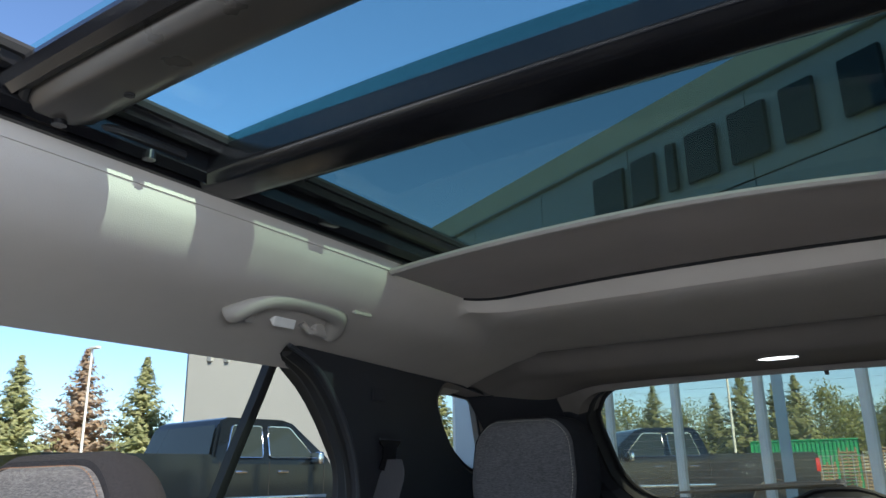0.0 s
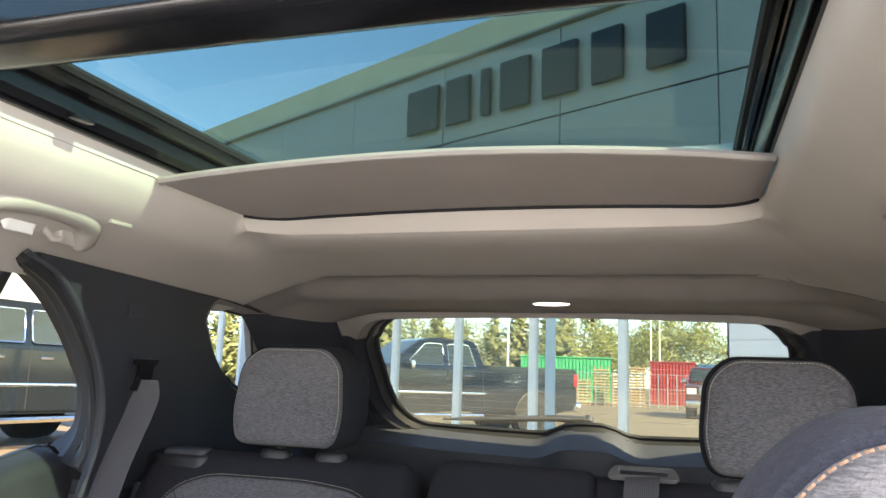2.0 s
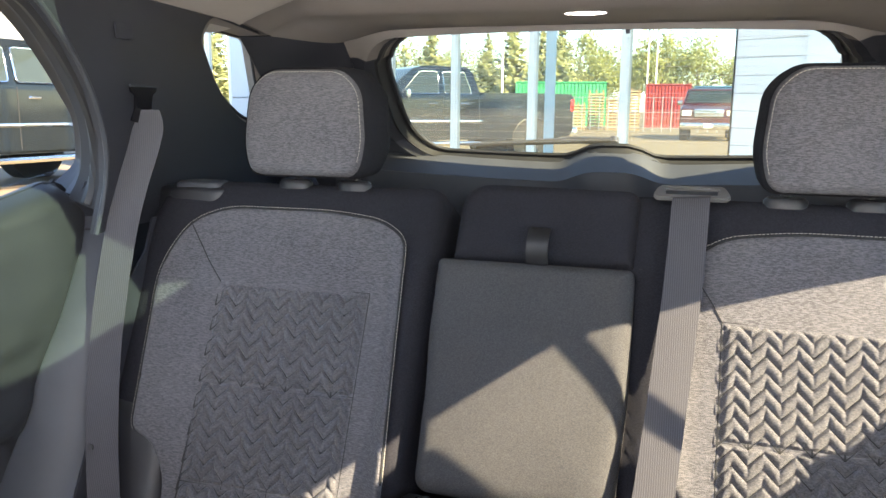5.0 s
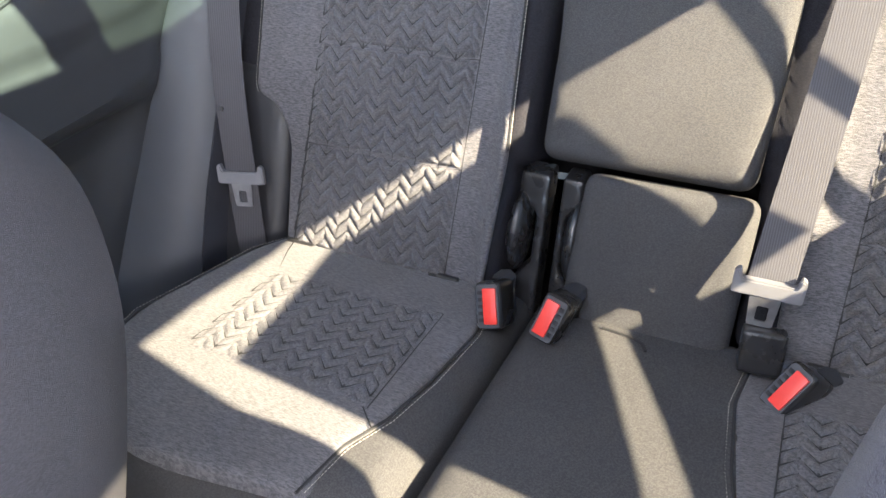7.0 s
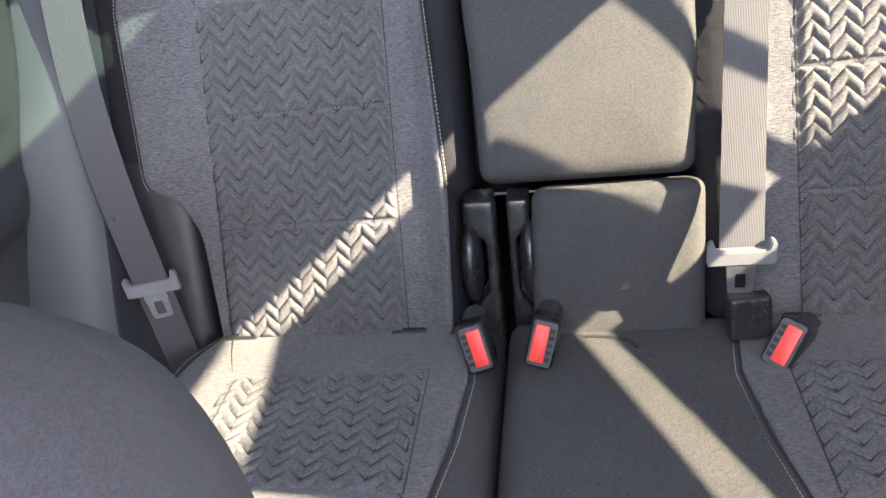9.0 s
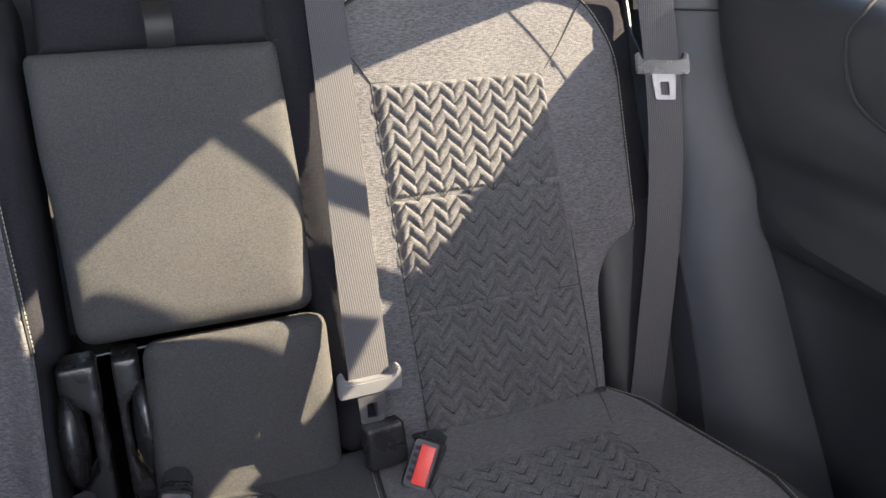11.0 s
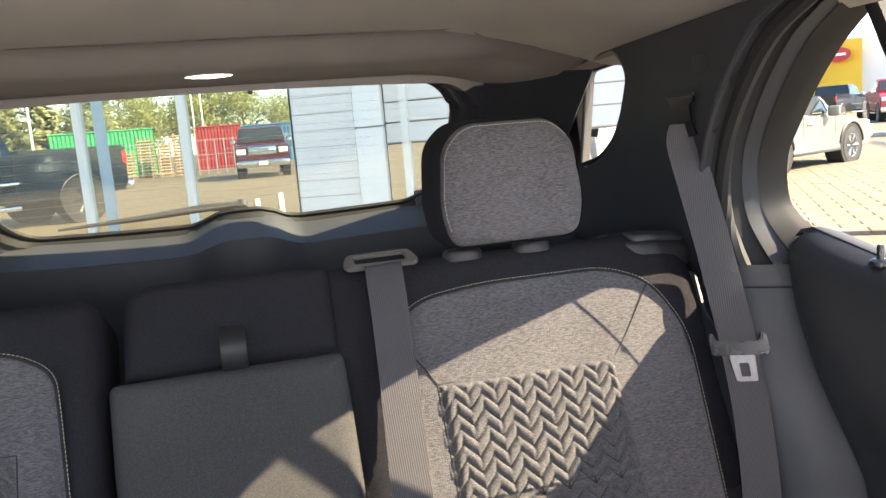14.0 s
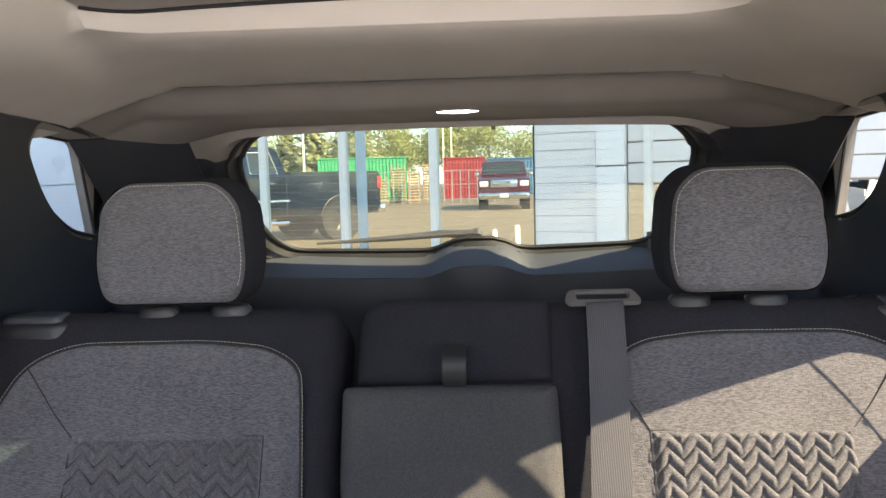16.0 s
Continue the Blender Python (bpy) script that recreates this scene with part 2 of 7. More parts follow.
def pad(outline, place, base, thick, r, bulge=0.0, step=0.012, reach=0.08, relief=None):
    """Upholstery: the outline filled and puffed up from its edge, with a skirt down to base. place(u, v, n) gives the point in space."""
    from mathutils.geometry import delaunay_2d_cdt
    ring = dense(outline, step)
    nr = len(ring)
    lo, hi = np.min(ring, axis=0), np.max(ring, axis=0)
    inside = [(x + (0.5 * step if j % 2 else 0), y) for j, y in enumerate(np.arange(lo[1] + step / 2, hi[1], step * 0.87)) for x in np.arange(lo[0] + step / 2, hi[0], step)]
    d = edge_distance(inside, outline)
    inside = [p for p, k in zip(inside, d) if k > 0.45 * step]
    extra = []
    for f in (0.12, 0.35, 0.65):
        c = np.mean(ring, axis=0)
        for i in range(nr):
            a, b = np.array(ring[i - 1]), np.array(ring[(i + 1) % nr])
            t = b - a
            nrm = np.array((-t[1], t[0])) / max(np.hypot(*t), 1e-9)
            extra.append(tuple(np.array(ring[i]) + nrm * f * r))
    pts = ring + extra + inside
    verts, _, faces, *_ = delaunay_2d_cdt([Vector(p) for p in pts], [], [list(range(nr))], 1, 1e-5)
    verts = [tuple(v) for v in verts]
    dist = edge_distance(verts, outline)
    bm = bmesh.new()
    made = []
    for (u, v), k in zip(verts, dist):
        h = math.sqrt(max(0.0, r * r - (r - min(k, r)) ** 2)) - r + bulge * (1 - math.exp(-k / reach))
        n = base + thick + h + (relief(u, v, k) if relief else 0)
        made.append(bm.verts.new(place(u, v, n)))
    for f in faces:
        try:
            bm.faces.new([made[i] for i in f])
        except ValueError:
            pass
    rim = [e for e in bm.edges if len(e.link_faces) == 1]
    low = {}
    for e in rim:
        for v in e.verts:
            if v not in low:
                i = made.index(v)
                low[v] = bm.verts.new(place(*verts[i], base))
    for e in rim:
        a, b = e.verts
        bm.faces.new((a, b, low[b], low[a]))
    bmesh.ops.recalc_face_normals(bm, faces=bm.faces)
    return bm


def box_bm(size, bevel=0.0, at=(0, 0, 0), seg=2, turn=None):
    bm = bmesh.new()
    bmesh.ops.create_cube(bm, size=1)
    bmesh.ops.scale(bm, vec=size, verts=bm.verts)
    if bevel:
        bmesh.ops.bevel(bm, geom=list(bm.edges), offset=bevel, segments=seg, profile=0.6, affect="EDGES")
    if turn is not None:
        bmesh.ops.transform(bm, matrix=turn.to_4x4(), verts=bm.verts)
    bmesh.ops.translate(bm, vec=at, verts=bm.verts)
    return bm


def join(*many):
    """Puts several bmeshes into the first."""
    first = many[0]
    for b in many[1:]:
        me = bpy.data.meshes.new("tmp")
        b.to_mesh(me)
        b.free()
        first.from_mesh(me)
        bpy.data.meshes.remove(me)
    return first


def tube(points, radius, sides=8, closed=False, flat=1.0):
    """A round bar along a line of points; radius may be a number or a list."""
    bm = bmesh.new()
    pts = [Vector(p) for p in points]
    n = len(pts)
    rings = []
    up = Vector((0, 0, 1))
    for i, p in enumerate(pts):
        a = pts[i - 1] if (i or closed) else p
        b = pts[(i + 1) % n] if (i < n - 1 or closed) else p
        t = (b - a).normalized()
        side = t.cross(up)
        if side.length < 1e-3:
            side = t.cross(Vector((0, 1, 0)))
        side.normalize()
        nrm = side.cross(t)
        r = radius[i] if isinstance(radius, (list, tuple)) else radius
        rings.append([bm.verts.new(p + r * (math.cos(2 * math.pi * k / sides) * side + flat * math.sin(2 * math.pi * k / sides) * nrm)) for k in range(sides)])
    for i in range(n if closed else n - 1):
        a, b = rings[i], rings[(i + 1) % n]
        for k in range(sides):
            bm.faces.new((a[k], a[(k + 1) % sides], b[(k + 1) % sides], b[k]))
    if not closed:
        bm.faces.new(rings[0][::-1])
        bm.faces.new(rings[-1])
    bmesh.ops.recalc_face_normals(bm, faces=bm.faces)
    return bm


def loft(rings, closed=True, cap=False):
    """Faces between rings of equal length."""
    bm = bmesh.new()
    made = [[bm.verts.new(p) for p in ring] for ring in rings]
    n = len(made[0])
    for a, b in zip(made, made[1:]):
        for k in range(n if closed else n - 1):
            bm.faces.new((a[k], a[(k + 1) % n], b[(k + 1) % n], b[k]))
    if cap:
        bm.faces.new(made[0][::-1])
        bm.faces.new(made[-1])
    bmesh.ops.recalc_face_normals(bm, faces=bm.faces)
    return bm


def grid(fn, nu, nv, thick=0.0):
    """A sheet of points fn(s, t), s and t from 0 to 1; with a thickness it gets a back."""
    bm = bmesh.new()
    made = [[bm.verts.new(fn(i / nu, j / nv)) for j in range(nv + 1)] for i in range(nu + 1)]
    for i in range(nu):
        for j in range(nv):
            bm.faces.new((made[i][j], made[i + 1][j], made[i + 1][j + 1], made[i][j + 1]))
    bmesh.ops.recalc_face_normals(bm, faces=bm.faces)
    if thick:
        bmesh.ops.solidify(bm, geom=list(bm.faces), thickness=thick)
    return bm


def plate(outline, place, n0, n1, holes=()):
    """A flat plate with sharp edges and holes, between the heights n0 and n1."""
    from mathutils.geometry import delaunay_2d_cdt
    loops = [list(outline)] + [list(h) for h in holes]
    pts, edges = [], []
    for l in loops:
        k = len(pts)
        pts += [Vector(p) for p in l]
        edges += [(k + i, k + (i + 1) % len(l)) for i in range(len(l))]
    verts, es, faces, *_ = delaunay_2d_cdt(pts, edges, [], 0, 1e-6)

    def within(q, loop):
        odd = False
        for (ax, ay), (bx, by) in zip(loop, loop[1:] + loop[:1]):
            if (ay > q[1]) != (by > q[1]) and q[0] < ax + (q[1] - ay) / (by - ay) * (bx - ax):
                odd = not odd
        return odd
    keep = []
    for f in faces:
        q = (sum(verts[i].x for i in f) / len(f), sum(verts[i].y for i in f) / len(f))
        if within(q, loops[0]) and not any(within(q, h) for h in loops[1:]):
            keep.append(f)
    faces = keep
    bm = bmesh.new()
    top = [bm.verts.new(place(v.x, v.y, n1)) for v in verts]
    low = [bm.verts.new(place(v.x, v.y, n0)) for v in verts]
    fs = []
    for f in faces:
        fs.append(bm.faces.new([top[i] for i in f]))
        bm.faces.new([low[i] for i in reversed(f)])
    number = {v: i for i, v in enumerate(top)}
    for e in [e for e in bm.edges if len(e.link_faces) == 1 and e.verts[0] in number and e.verts[1] in number]:
        a, b = e.verts
        i, j = number[a], number[b]
        bm.faces.new((a, b, low[j], low[i]))
    bmesh.ops.delete(bm, geom=[v for v in bm.verts if not v.link_faces], context='VERTS')
    bmesh.ops.recalc_face_normals(bm, faces=bm.faces)
    return bm


def stitches(line, place_up, length=0.0034, gap=0.0016, radius=0.00048):
    """Short thread dashes along a line of points."""
    pts = [Vector(p) for p in line]
    lens = [0.0]
    for a, b in zip(pts, pts[1:]):
        lens.append(lens[-1] + (b - a).length)

    def at(s):
        for i in range(1, len(pts)):
            if s <= lens[i]:
                return pts[i - 1].lerp(pts[i], (s - lens[i - 1]) / max(1e-9, lens[i] - lens[i - 1]))
        return pts[-1]
    vs, fs = [], []
    s = 0.0
    up = Vector(place_up)
    while s + length < lens[-1]:
        a, b = at(s), at(s + length)
        t = (b - a).normalized()
        side = t.cross(up).normalized() * radius
        m = a.lerp(b, 0.5) + up * radius * 1.4
        k = len(vs)
        vs += [a + side, a - side, b - side, b + side, m + side * 0.7, m - side * 0.7]
        fs += [(k, k + 1, k + 5, k + 4), (k + 4, k + 5, k + 2, k + 3), (k, k + 4, k + 3), (k + 1, k + 2, k + 5)]
        s += length + gap
    bm = bmesh.new()
    made = [bm.verts.new(v) for v in vs]
    for f in fs:
        bm.faces.new([made[i] for i in f])
    return bm

# ---- the car's inside: seats ----
def B(u, v, n):
    """The backrest's plane: u across, v up the seat, n out towards the front."""
    return Vector((u, 0.44 * v - 0.898 * n, 1.05 + 0.898 * v + 0.44 * n))


def C(u, v, n):
    """The cushion's plane: u across, v along the car, n up."""
    return Vector((u, v, 0.652 + 0.05 * (-0.2 - v) + n))


B_OUT, C_OUT = (0, -0.898, 0.44), (0, 0.05, 1)


def bolster(u, v):
    """How far the seat backs swell beside the middle gap."""
    a = abs(u)
    k = max(0.0, min(1.0, (0.212 - a) / 0.040)) * max(0.0, min(1.0, (a - 0.128) / 0.020))
    top = 1.0 - 0.75 * max(0.0, min(1.0, (v - 0.02) / 0.10))
    return (0.028 if u < 0 else 0.010) * k * k * (3 - 2 * k) * top


def BB(u, v, n):
    """The backrest's plane with the swell."""
    return B(u, v, n + bolster(u, v))


def flip(outline, s):
    return list(outline) if s > 0 else [(-u, v) for u, v in reversed(outline)]


def chevrons(u0, u1, v0, v1, place, base, seams, depth=0.0082, col=0.0175, row=0.0192, step=0.0014):
    """Quilted cloth: columns of slanted leaves that meet in a V, between cross seams."""
    def height(u, v):
        x = (u - u0) / col
        c = math.floor(x)
        f = x - c
        f = f if c % 2 == 0 else 1 - f
        p = (v + (1 - f) * col * 1.0) / row
        g = p - math.floor(p)
        leaf = (math.sin(math.pi * min(1, g * 1.01)) ** 0.45) * (0.72 + 0.28 * g)
        odd = math.floor(p) % 2
        low, high = f, 1 - f
        dip = (low if odd else high) / 0.22
        spine = 1.0 - 0.42 * max(0.0, 1 - dip) * (0.4 + 0.6 * (1 - g))
        h = depth * leaf * spine
        edge = min(u - u0, u1 - u, v - v0, v1 - v) / 0.009
        for s in seams:
            edge = min(edge, abs(v - s) / 0.006)
        return base + h * min(1.0, max(0.0, edge)) - 0.0022 * max(0.0, 1 - max(0.0, edge))
    nu, nv = int((u1 - u0) / step), int((v1 - v0) / step)
    return grid(lambda a, b: place(u0 + (u1 - u0) * a, v0 + (v1 - v0) * b, height(u0 + (u1 - u0) * a, v0 + (v1 - v0) * b)), nu, nv)


def quilt_creases(u0, u1, v0, v1, place, n, parent, col=0.0175, row=0.0192, half=0.0009):
    """The sewn lines of a quilt, with its creases' shade drawn as dark strips: flat zigzags at the foot of its leaves,
    and short upright creases at every second row.
    """
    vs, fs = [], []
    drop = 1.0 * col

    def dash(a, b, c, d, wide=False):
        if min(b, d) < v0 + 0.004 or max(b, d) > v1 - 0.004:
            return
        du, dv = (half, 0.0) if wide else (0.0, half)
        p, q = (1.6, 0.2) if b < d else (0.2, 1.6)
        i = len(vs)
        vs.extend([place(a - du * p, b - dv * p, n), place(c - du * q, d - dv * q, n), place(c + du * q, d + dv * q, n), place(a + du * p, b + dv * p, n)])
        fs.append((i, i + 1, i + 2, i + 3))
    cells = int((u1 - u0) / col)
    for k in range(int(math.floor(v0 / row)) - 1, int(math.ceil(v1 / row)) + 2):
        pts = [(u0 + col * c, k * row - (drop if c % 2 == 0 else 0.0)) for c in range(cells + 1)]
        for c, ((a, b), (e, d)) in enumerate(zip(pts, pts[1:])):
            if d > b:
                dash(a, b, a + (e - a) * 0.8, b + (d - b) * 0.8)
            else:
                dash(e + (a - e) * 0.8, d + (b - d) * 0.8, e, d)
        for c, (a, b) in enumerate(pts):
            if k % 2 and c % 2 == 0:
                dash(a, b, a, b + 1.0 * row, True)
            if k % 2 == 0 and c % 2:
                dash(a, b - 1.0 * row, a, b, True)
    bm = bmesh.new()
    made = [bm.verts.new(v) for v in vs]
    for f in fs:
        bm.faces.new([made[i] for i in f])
    return part("quilt_seam", bm, SEAM, parent, "dark strips along sewn lines, for crease shade", False)


def lettering(text, size, place, depth):
    """Raised letters of the built-in font; place maps (u, v, n) to the world."""
    curve = bpy.data.curves.new("letters", "FONT")
    curve.body, curve.size, curve.extrude, curve.resolution_u = text, size, depth * 0.5, 3
    ob = bpy.data.objects.new("letters", curve)
    mesh = bpy.data.meshes.new_from_object(ob)
    bm = bmesh.new()
    bm.from_mesh(mesh)
    for v in bm.verts:
        v.co = place(v.co.x, v.co.y, v.co.z)
    bpy.data.objects.remove(ob)
    bpy.data.curves.remove(curve)
    bpy.data.meshes.remove(mesh)
    return bm


def line_on(pts, place, n, step=0.006):
    out = []
    for a, b in zip(pts, pts[1:]):
        k = max(1, int(math.hypot(b[0] - a[0], b[1] - a[1]) / step))
        out += [place(a[0] + (b[0] - a[0]) * i / k, a[1] + (b[1] - a[1]) * i / k, n) for i in range(k)]
    return out + [place(*pts[-1], n)]


def groove(pts, place, n, parent, radius=0.0008, name="seam"):
    return part(name, tube(line_on(pts, place, n, 0.02), radius, 5), SEAM, parent)


PANEL = [(0.178, -0.44), (0.497, -0.44), (0.512, -0.29), (0.545, -0.245), (0.584, -0.232), (0.600, 0.02), (0.562, 0.095), (0.50, 0.121), (0.32, 0.122), (0.24, 0.112), (0.198, 0.085), (0.190, 0.02), (0.172, -0.26)]
PANEL_R = [0.008, 0.01, 0.04, 0.03, 0.02, 0.06, 0.07, 0.06, 0.05, 0.05, 0.05, 0.05, 0.02]


def seat_panel(s, parent):
    """The grey cloth front of an outer seat's back with its quilt, seams and thread. s: 1 the +x seat, -1 the other."""
    outline = flip(round_poly(PANEL, PANEL_R, 5), s)
    part("front_panel", pad(outline, BB, -0.002, 0.012, 0.007, 0.004, 0.009, 0.05), GREY_CLOTH, parent, "grey melange cloth panel")
    lo, hi = sorted((0.238 * s, 0.481 * s))
    part("quilt", chevrons(lo, hi, -0.442, 0.0, B, 0.0125, (-0.148, -0.292)), QUILT_CLOTH, parent, "grey cloth quilted in chevrons")
    quilt_creases(lo, hi, -0.442, 0.0, B, 0.0150, parent)
    for v in (0.0, -0.148, -0.292):
        groove([(lo, v), (hi, v)], B, 0.0125, parent)
    for u, dv in ((lo, 0.0), (hi, 0.0)):
        groove([(u, -0.44), (u, 0.0)], B, 0.0125, parent)
    groove([(0.481 * s, 0.0), (0.508 * s, 0.030), (0.556 * s, 0.092)], B, 0.0136, parent)
    if s > 0:
        groove([(0.238, 0.0), (0.226, 0.022), (0.200, 0.062)], B, 0.0132, parent)
    ring = [(u * s, v) for u, v in round_poly(PANEL, PANEL_R, 5)]
    k = [i for i, (u, v) in enumerate(ring) if not (v < -0.27 and abs(u) > 0.185) and not (v < -0.235 and abs(u) > 0.2) and v > -0.262]
    line = [ring[i] for i in k]
    groove(line, BB, 0.0065, parent, 0.0018)
    c = (0.387 * s, -0.15)
    inner = [(c[0] + (u - c[0]) * 1.012, c[1] + (v - c[1]) * 1.012) for u, v in line]
    part("stitching", stitches(line_on(inner, BB, 0.0062), B_OUT), THREAD, parent, "cream thread")
    part("button", pad(round_poly([(0.192 * s - 0.006, -0.359), (0.192 * s + 0.006, -0.359), (0.192 * s + 0.006, -0.347), (0.192 * s - 0.006, -0.347)], 0.006, 4), BB, 0.006, 0.006, 0.002, 0, 0.004), GREY_CLOTH, parent)
    for u0 in (0.215, 0.445):
        b = tube([B(u * s, -0.437, 0.015) for u in (u0, u0 + 0.001, u0 + 0.044, u0 + 0.045)], [0.002, 0.0045, 0.0045, 0.002], 6)
        part("anchor_cover", b, GLOSS_PLASTIC, parent, "black plastic slot")


LEFT_BACK = [(-0.50, -0.445), (-0.17, -0.445), (-0.168, -0.275), (-0.148, -0.262), (-0.146, 0.178), (-0.625, 0.178), (-0.658, 0.10), (-0.645, -0.222), (-0.565, -0.236), (-0.53, -0.275)]
RIGHT_BACK = [(0.135, -0.445), (0.50, -0.445), (0.53, -0.275), (0.565, -0.236), (0.645, -0.222), (0.658, 0.10), (0.625, 0.178), (-0.127, 0.178), (-0.124, -0.236), (0.125, -0.236)]

left_back = thing("bench_seat", (-0.36, 0.0, 0.66), "narrow black and grey cloth rear seat back with chevron quilting", "car seat", "rear seat backs")
part("backrest", pad(round_poly(LEFT_BACK, [0.02, 0.02, 0.01, 0.02, 0.045, 0.06, 0.05, 0.04, 0.03, 0.03]), BB, -0.115, 0.112, 0.032, 0.006, 0.014), BLACK_CLOTH_SHADED, left_back, "black knit cloth shell")
seat_panel(-1, left_back)
groove([(-0.198, 0.083), (-0.178, 0.072), (-0.158, 0.075)], B, 0.0015, left_back, 0.001)

right_back = thing("bench_seat", (0.2, 0.0, 0.66), "wide black and grey cloth rear seat back with a fold-down armrest", "car seat", "rear seat backs")
part("backrest", pad(round_poly(RIGHT_BACK, [0.02, 0.02, 0.03, 0.03, 0.04, 0.05, 0.06, 0.03, 0.02, 0.01]), BB, -0.115, 0.112, 0.032, 0.006, 0.014), BLACK_CLOTH_SHADED, right_back, "black knit cloth shell")
seat_panel(1, right_back)
part("center_pad", pad(round_poly([(-0.125, 0.062), (0.126, 0.062), (0.128, 0.174), (-0.120, 0.178)], [0.006, 0.006, 0.02, 0.045]), B, -0.01, 0.026, 0.018, 0.010), BLACK_CLOTH_SHADED, right_back)
arm = part("armrest", pad(round_poly([(-0.130, -0.256), (0.122, -0.258), (0.130, -0.11), (0.128, 0.057), (-0.139, 0.057), (-0.138, -0.06), (-0.133, -0.11)], [0.022, 0.022, 0.01, 0.012, 0.012, 0.02, 0.02]), B, -0.03, 0.072, 0.02, 0.012, 0.012, 0.07), BLACK_CLOTH, right_back, "black cloth armrest folded up")


def low_place(u, v, n):
    return B(u, v, n - 0.13 * (-0.24 - v))


part("lower_pad", pad(round_poly([(-0.080, -0.475), (0.13, -0.475), (0.134, -0.264), (-0.070, -0.264)], [0.015, 0.015, 0.02, 0.02]), low_place, -0.02, 0.062, 0.02, 0.006), BLACK_CLOTH, right_back, "black cloth pad under the armrest")
part("pull_strap", grid(lambda a, b: B(-0.013 + 0.029 * a, 0.104 - 0.052 * b, 0.026 + 0.030 * math.sin(math.pi * min(1, 0.12 + b * 0.75)) ** 0.8), 4, 14, 0.0016), STRAP, right_back, "shiny black pull strap")
groove([(0.132, 0.064), (0.165, 0.066), (0.205, 0.072)], B, 0.0035, right_back, 0.0012)


def headrest(x, sx):
    """A head restraint: grey cloth face, black cloth shell, two posts in guides. sx: the side on which the black cheek shows most."""
    h = thing("headrest", (x, 0.08, 1.21), "grey melange cloth headrest with black cheeks on two posts", "headrest", "rear headrests")

    def H(u, v, n):
        return Vector((x + u, 0.045 + 0.10 * (v - 0.0) - n, 1.292 + v))
    face = [(-0.088, -0.076), (0.088, -0.076), (0.100, -0.03), (0.092, 0.052), (0.062, 0.081), (-0.062, 0.081), (-0.092, 0.052), (-0.100, -0.03)]
    face = [(u - 0.010 * sx, v) for u, v in face]
    o = round_poly(face, [0.035, 0.035, 0.04, 0.04, 0.04, 0.04, 0.04, 0.04], 6)
    rings = []
    for n, k in ((-0.128, 0.55), (-0.124, 0.80), (-0.110, 0.95), (-0.075, 1.05), (-0.03, 1.06), (0.000, 1.025), (0.006, 0.995)):
        rings.append([H(u * k, v * k, n) for u, v in dense(o, 0.012)])
    bm = loft(rings)
    bm.verts.ensure_lookup_table()
    m = len(rings[0])
    bm.faces.new([bm.verts[i] for i in range(m)][::-1])
    bmesh.ops.recalc_face_normals(bm, faces=bm.faces)
    part("shell", bm, BLACK_CLOTH_SHADED, h, "black cloth cheeks and back")
    part("face", pad(o, H, -0.008, 0.022, 0.016, 0.012, 0.009, 0.05), GREY_CLOTH, h, "grey melange cloth face")
    top = [(u * 0.95, v * 0.95) for u, v in o if v > -0.06 and (u * sx > -0.05 or v > 0.06)]
    order = sorted(top, key=lambda p: math.atan2(p[0], p[1] + 0.08))
    part("stitching", stitches(line_on(order, H, 0.0124), (0, -1, 0)), THREAD, h, "cream thread")
    for u in (-0.050, 0.050):
        p = part("post", tube([(x + u, 0.098, 1.15), (x + u, 0.096, 1.24)], 0.0062, 10), GLOSS_PLASTIC, h, "black post")
        g = tube([(x + u, 0.088, 1.192), (x + u, 0.088, 1.201), (x + u, 0.088, 1.206), (x + u, 0.088, 1.2065)], [0.028, 0.028, 0.023, 0.009], 18)
        bmesh.ops.scale(g, vec=(1, 0.62, 1), space=Matrix.Translation((-(x + u), -0.088, 0)), verts=g.verts)
        part("guide", g, PLASTIC, h, "black plastic post guide")
    return h


headrest(-0.352, 1)
headrest(0.362, -1)


# ---- cushions ----
def cushion_quilt(s, parent):
    lo, hi = sorted((0.200 * s, 0.450 * s))
    part("quilt", chevrons(lo, hi, -0.475, -0.285, C, 0.0125, (), 0.0046), QUILT_CLOTH, parent, "grey cloth quilted in chevrons")
    quilt_creases(lo, hi, -0.475, -0.285, C, 0.0147, parent)
    groove([(lo, -0.285), (hi, -0.285)], C, 0.0125, parent)
    groove([(lo, -0.285), (lo, -0.475)], C, 0.0125, parent)
    groove([(hi, -0.285), (hi, -0.475)], C, 0.0125, parent)


CUSH_PANEL = [(0.204, -0.600), (0.38, -0.622), (0.53, -0.585), (0.562, -0.43), (0.522, -0.24), (0.49, -0.185), (0.165, -0.185), (0.150, -0.300), (0.174, -0.476), (0.197, -0.53)]


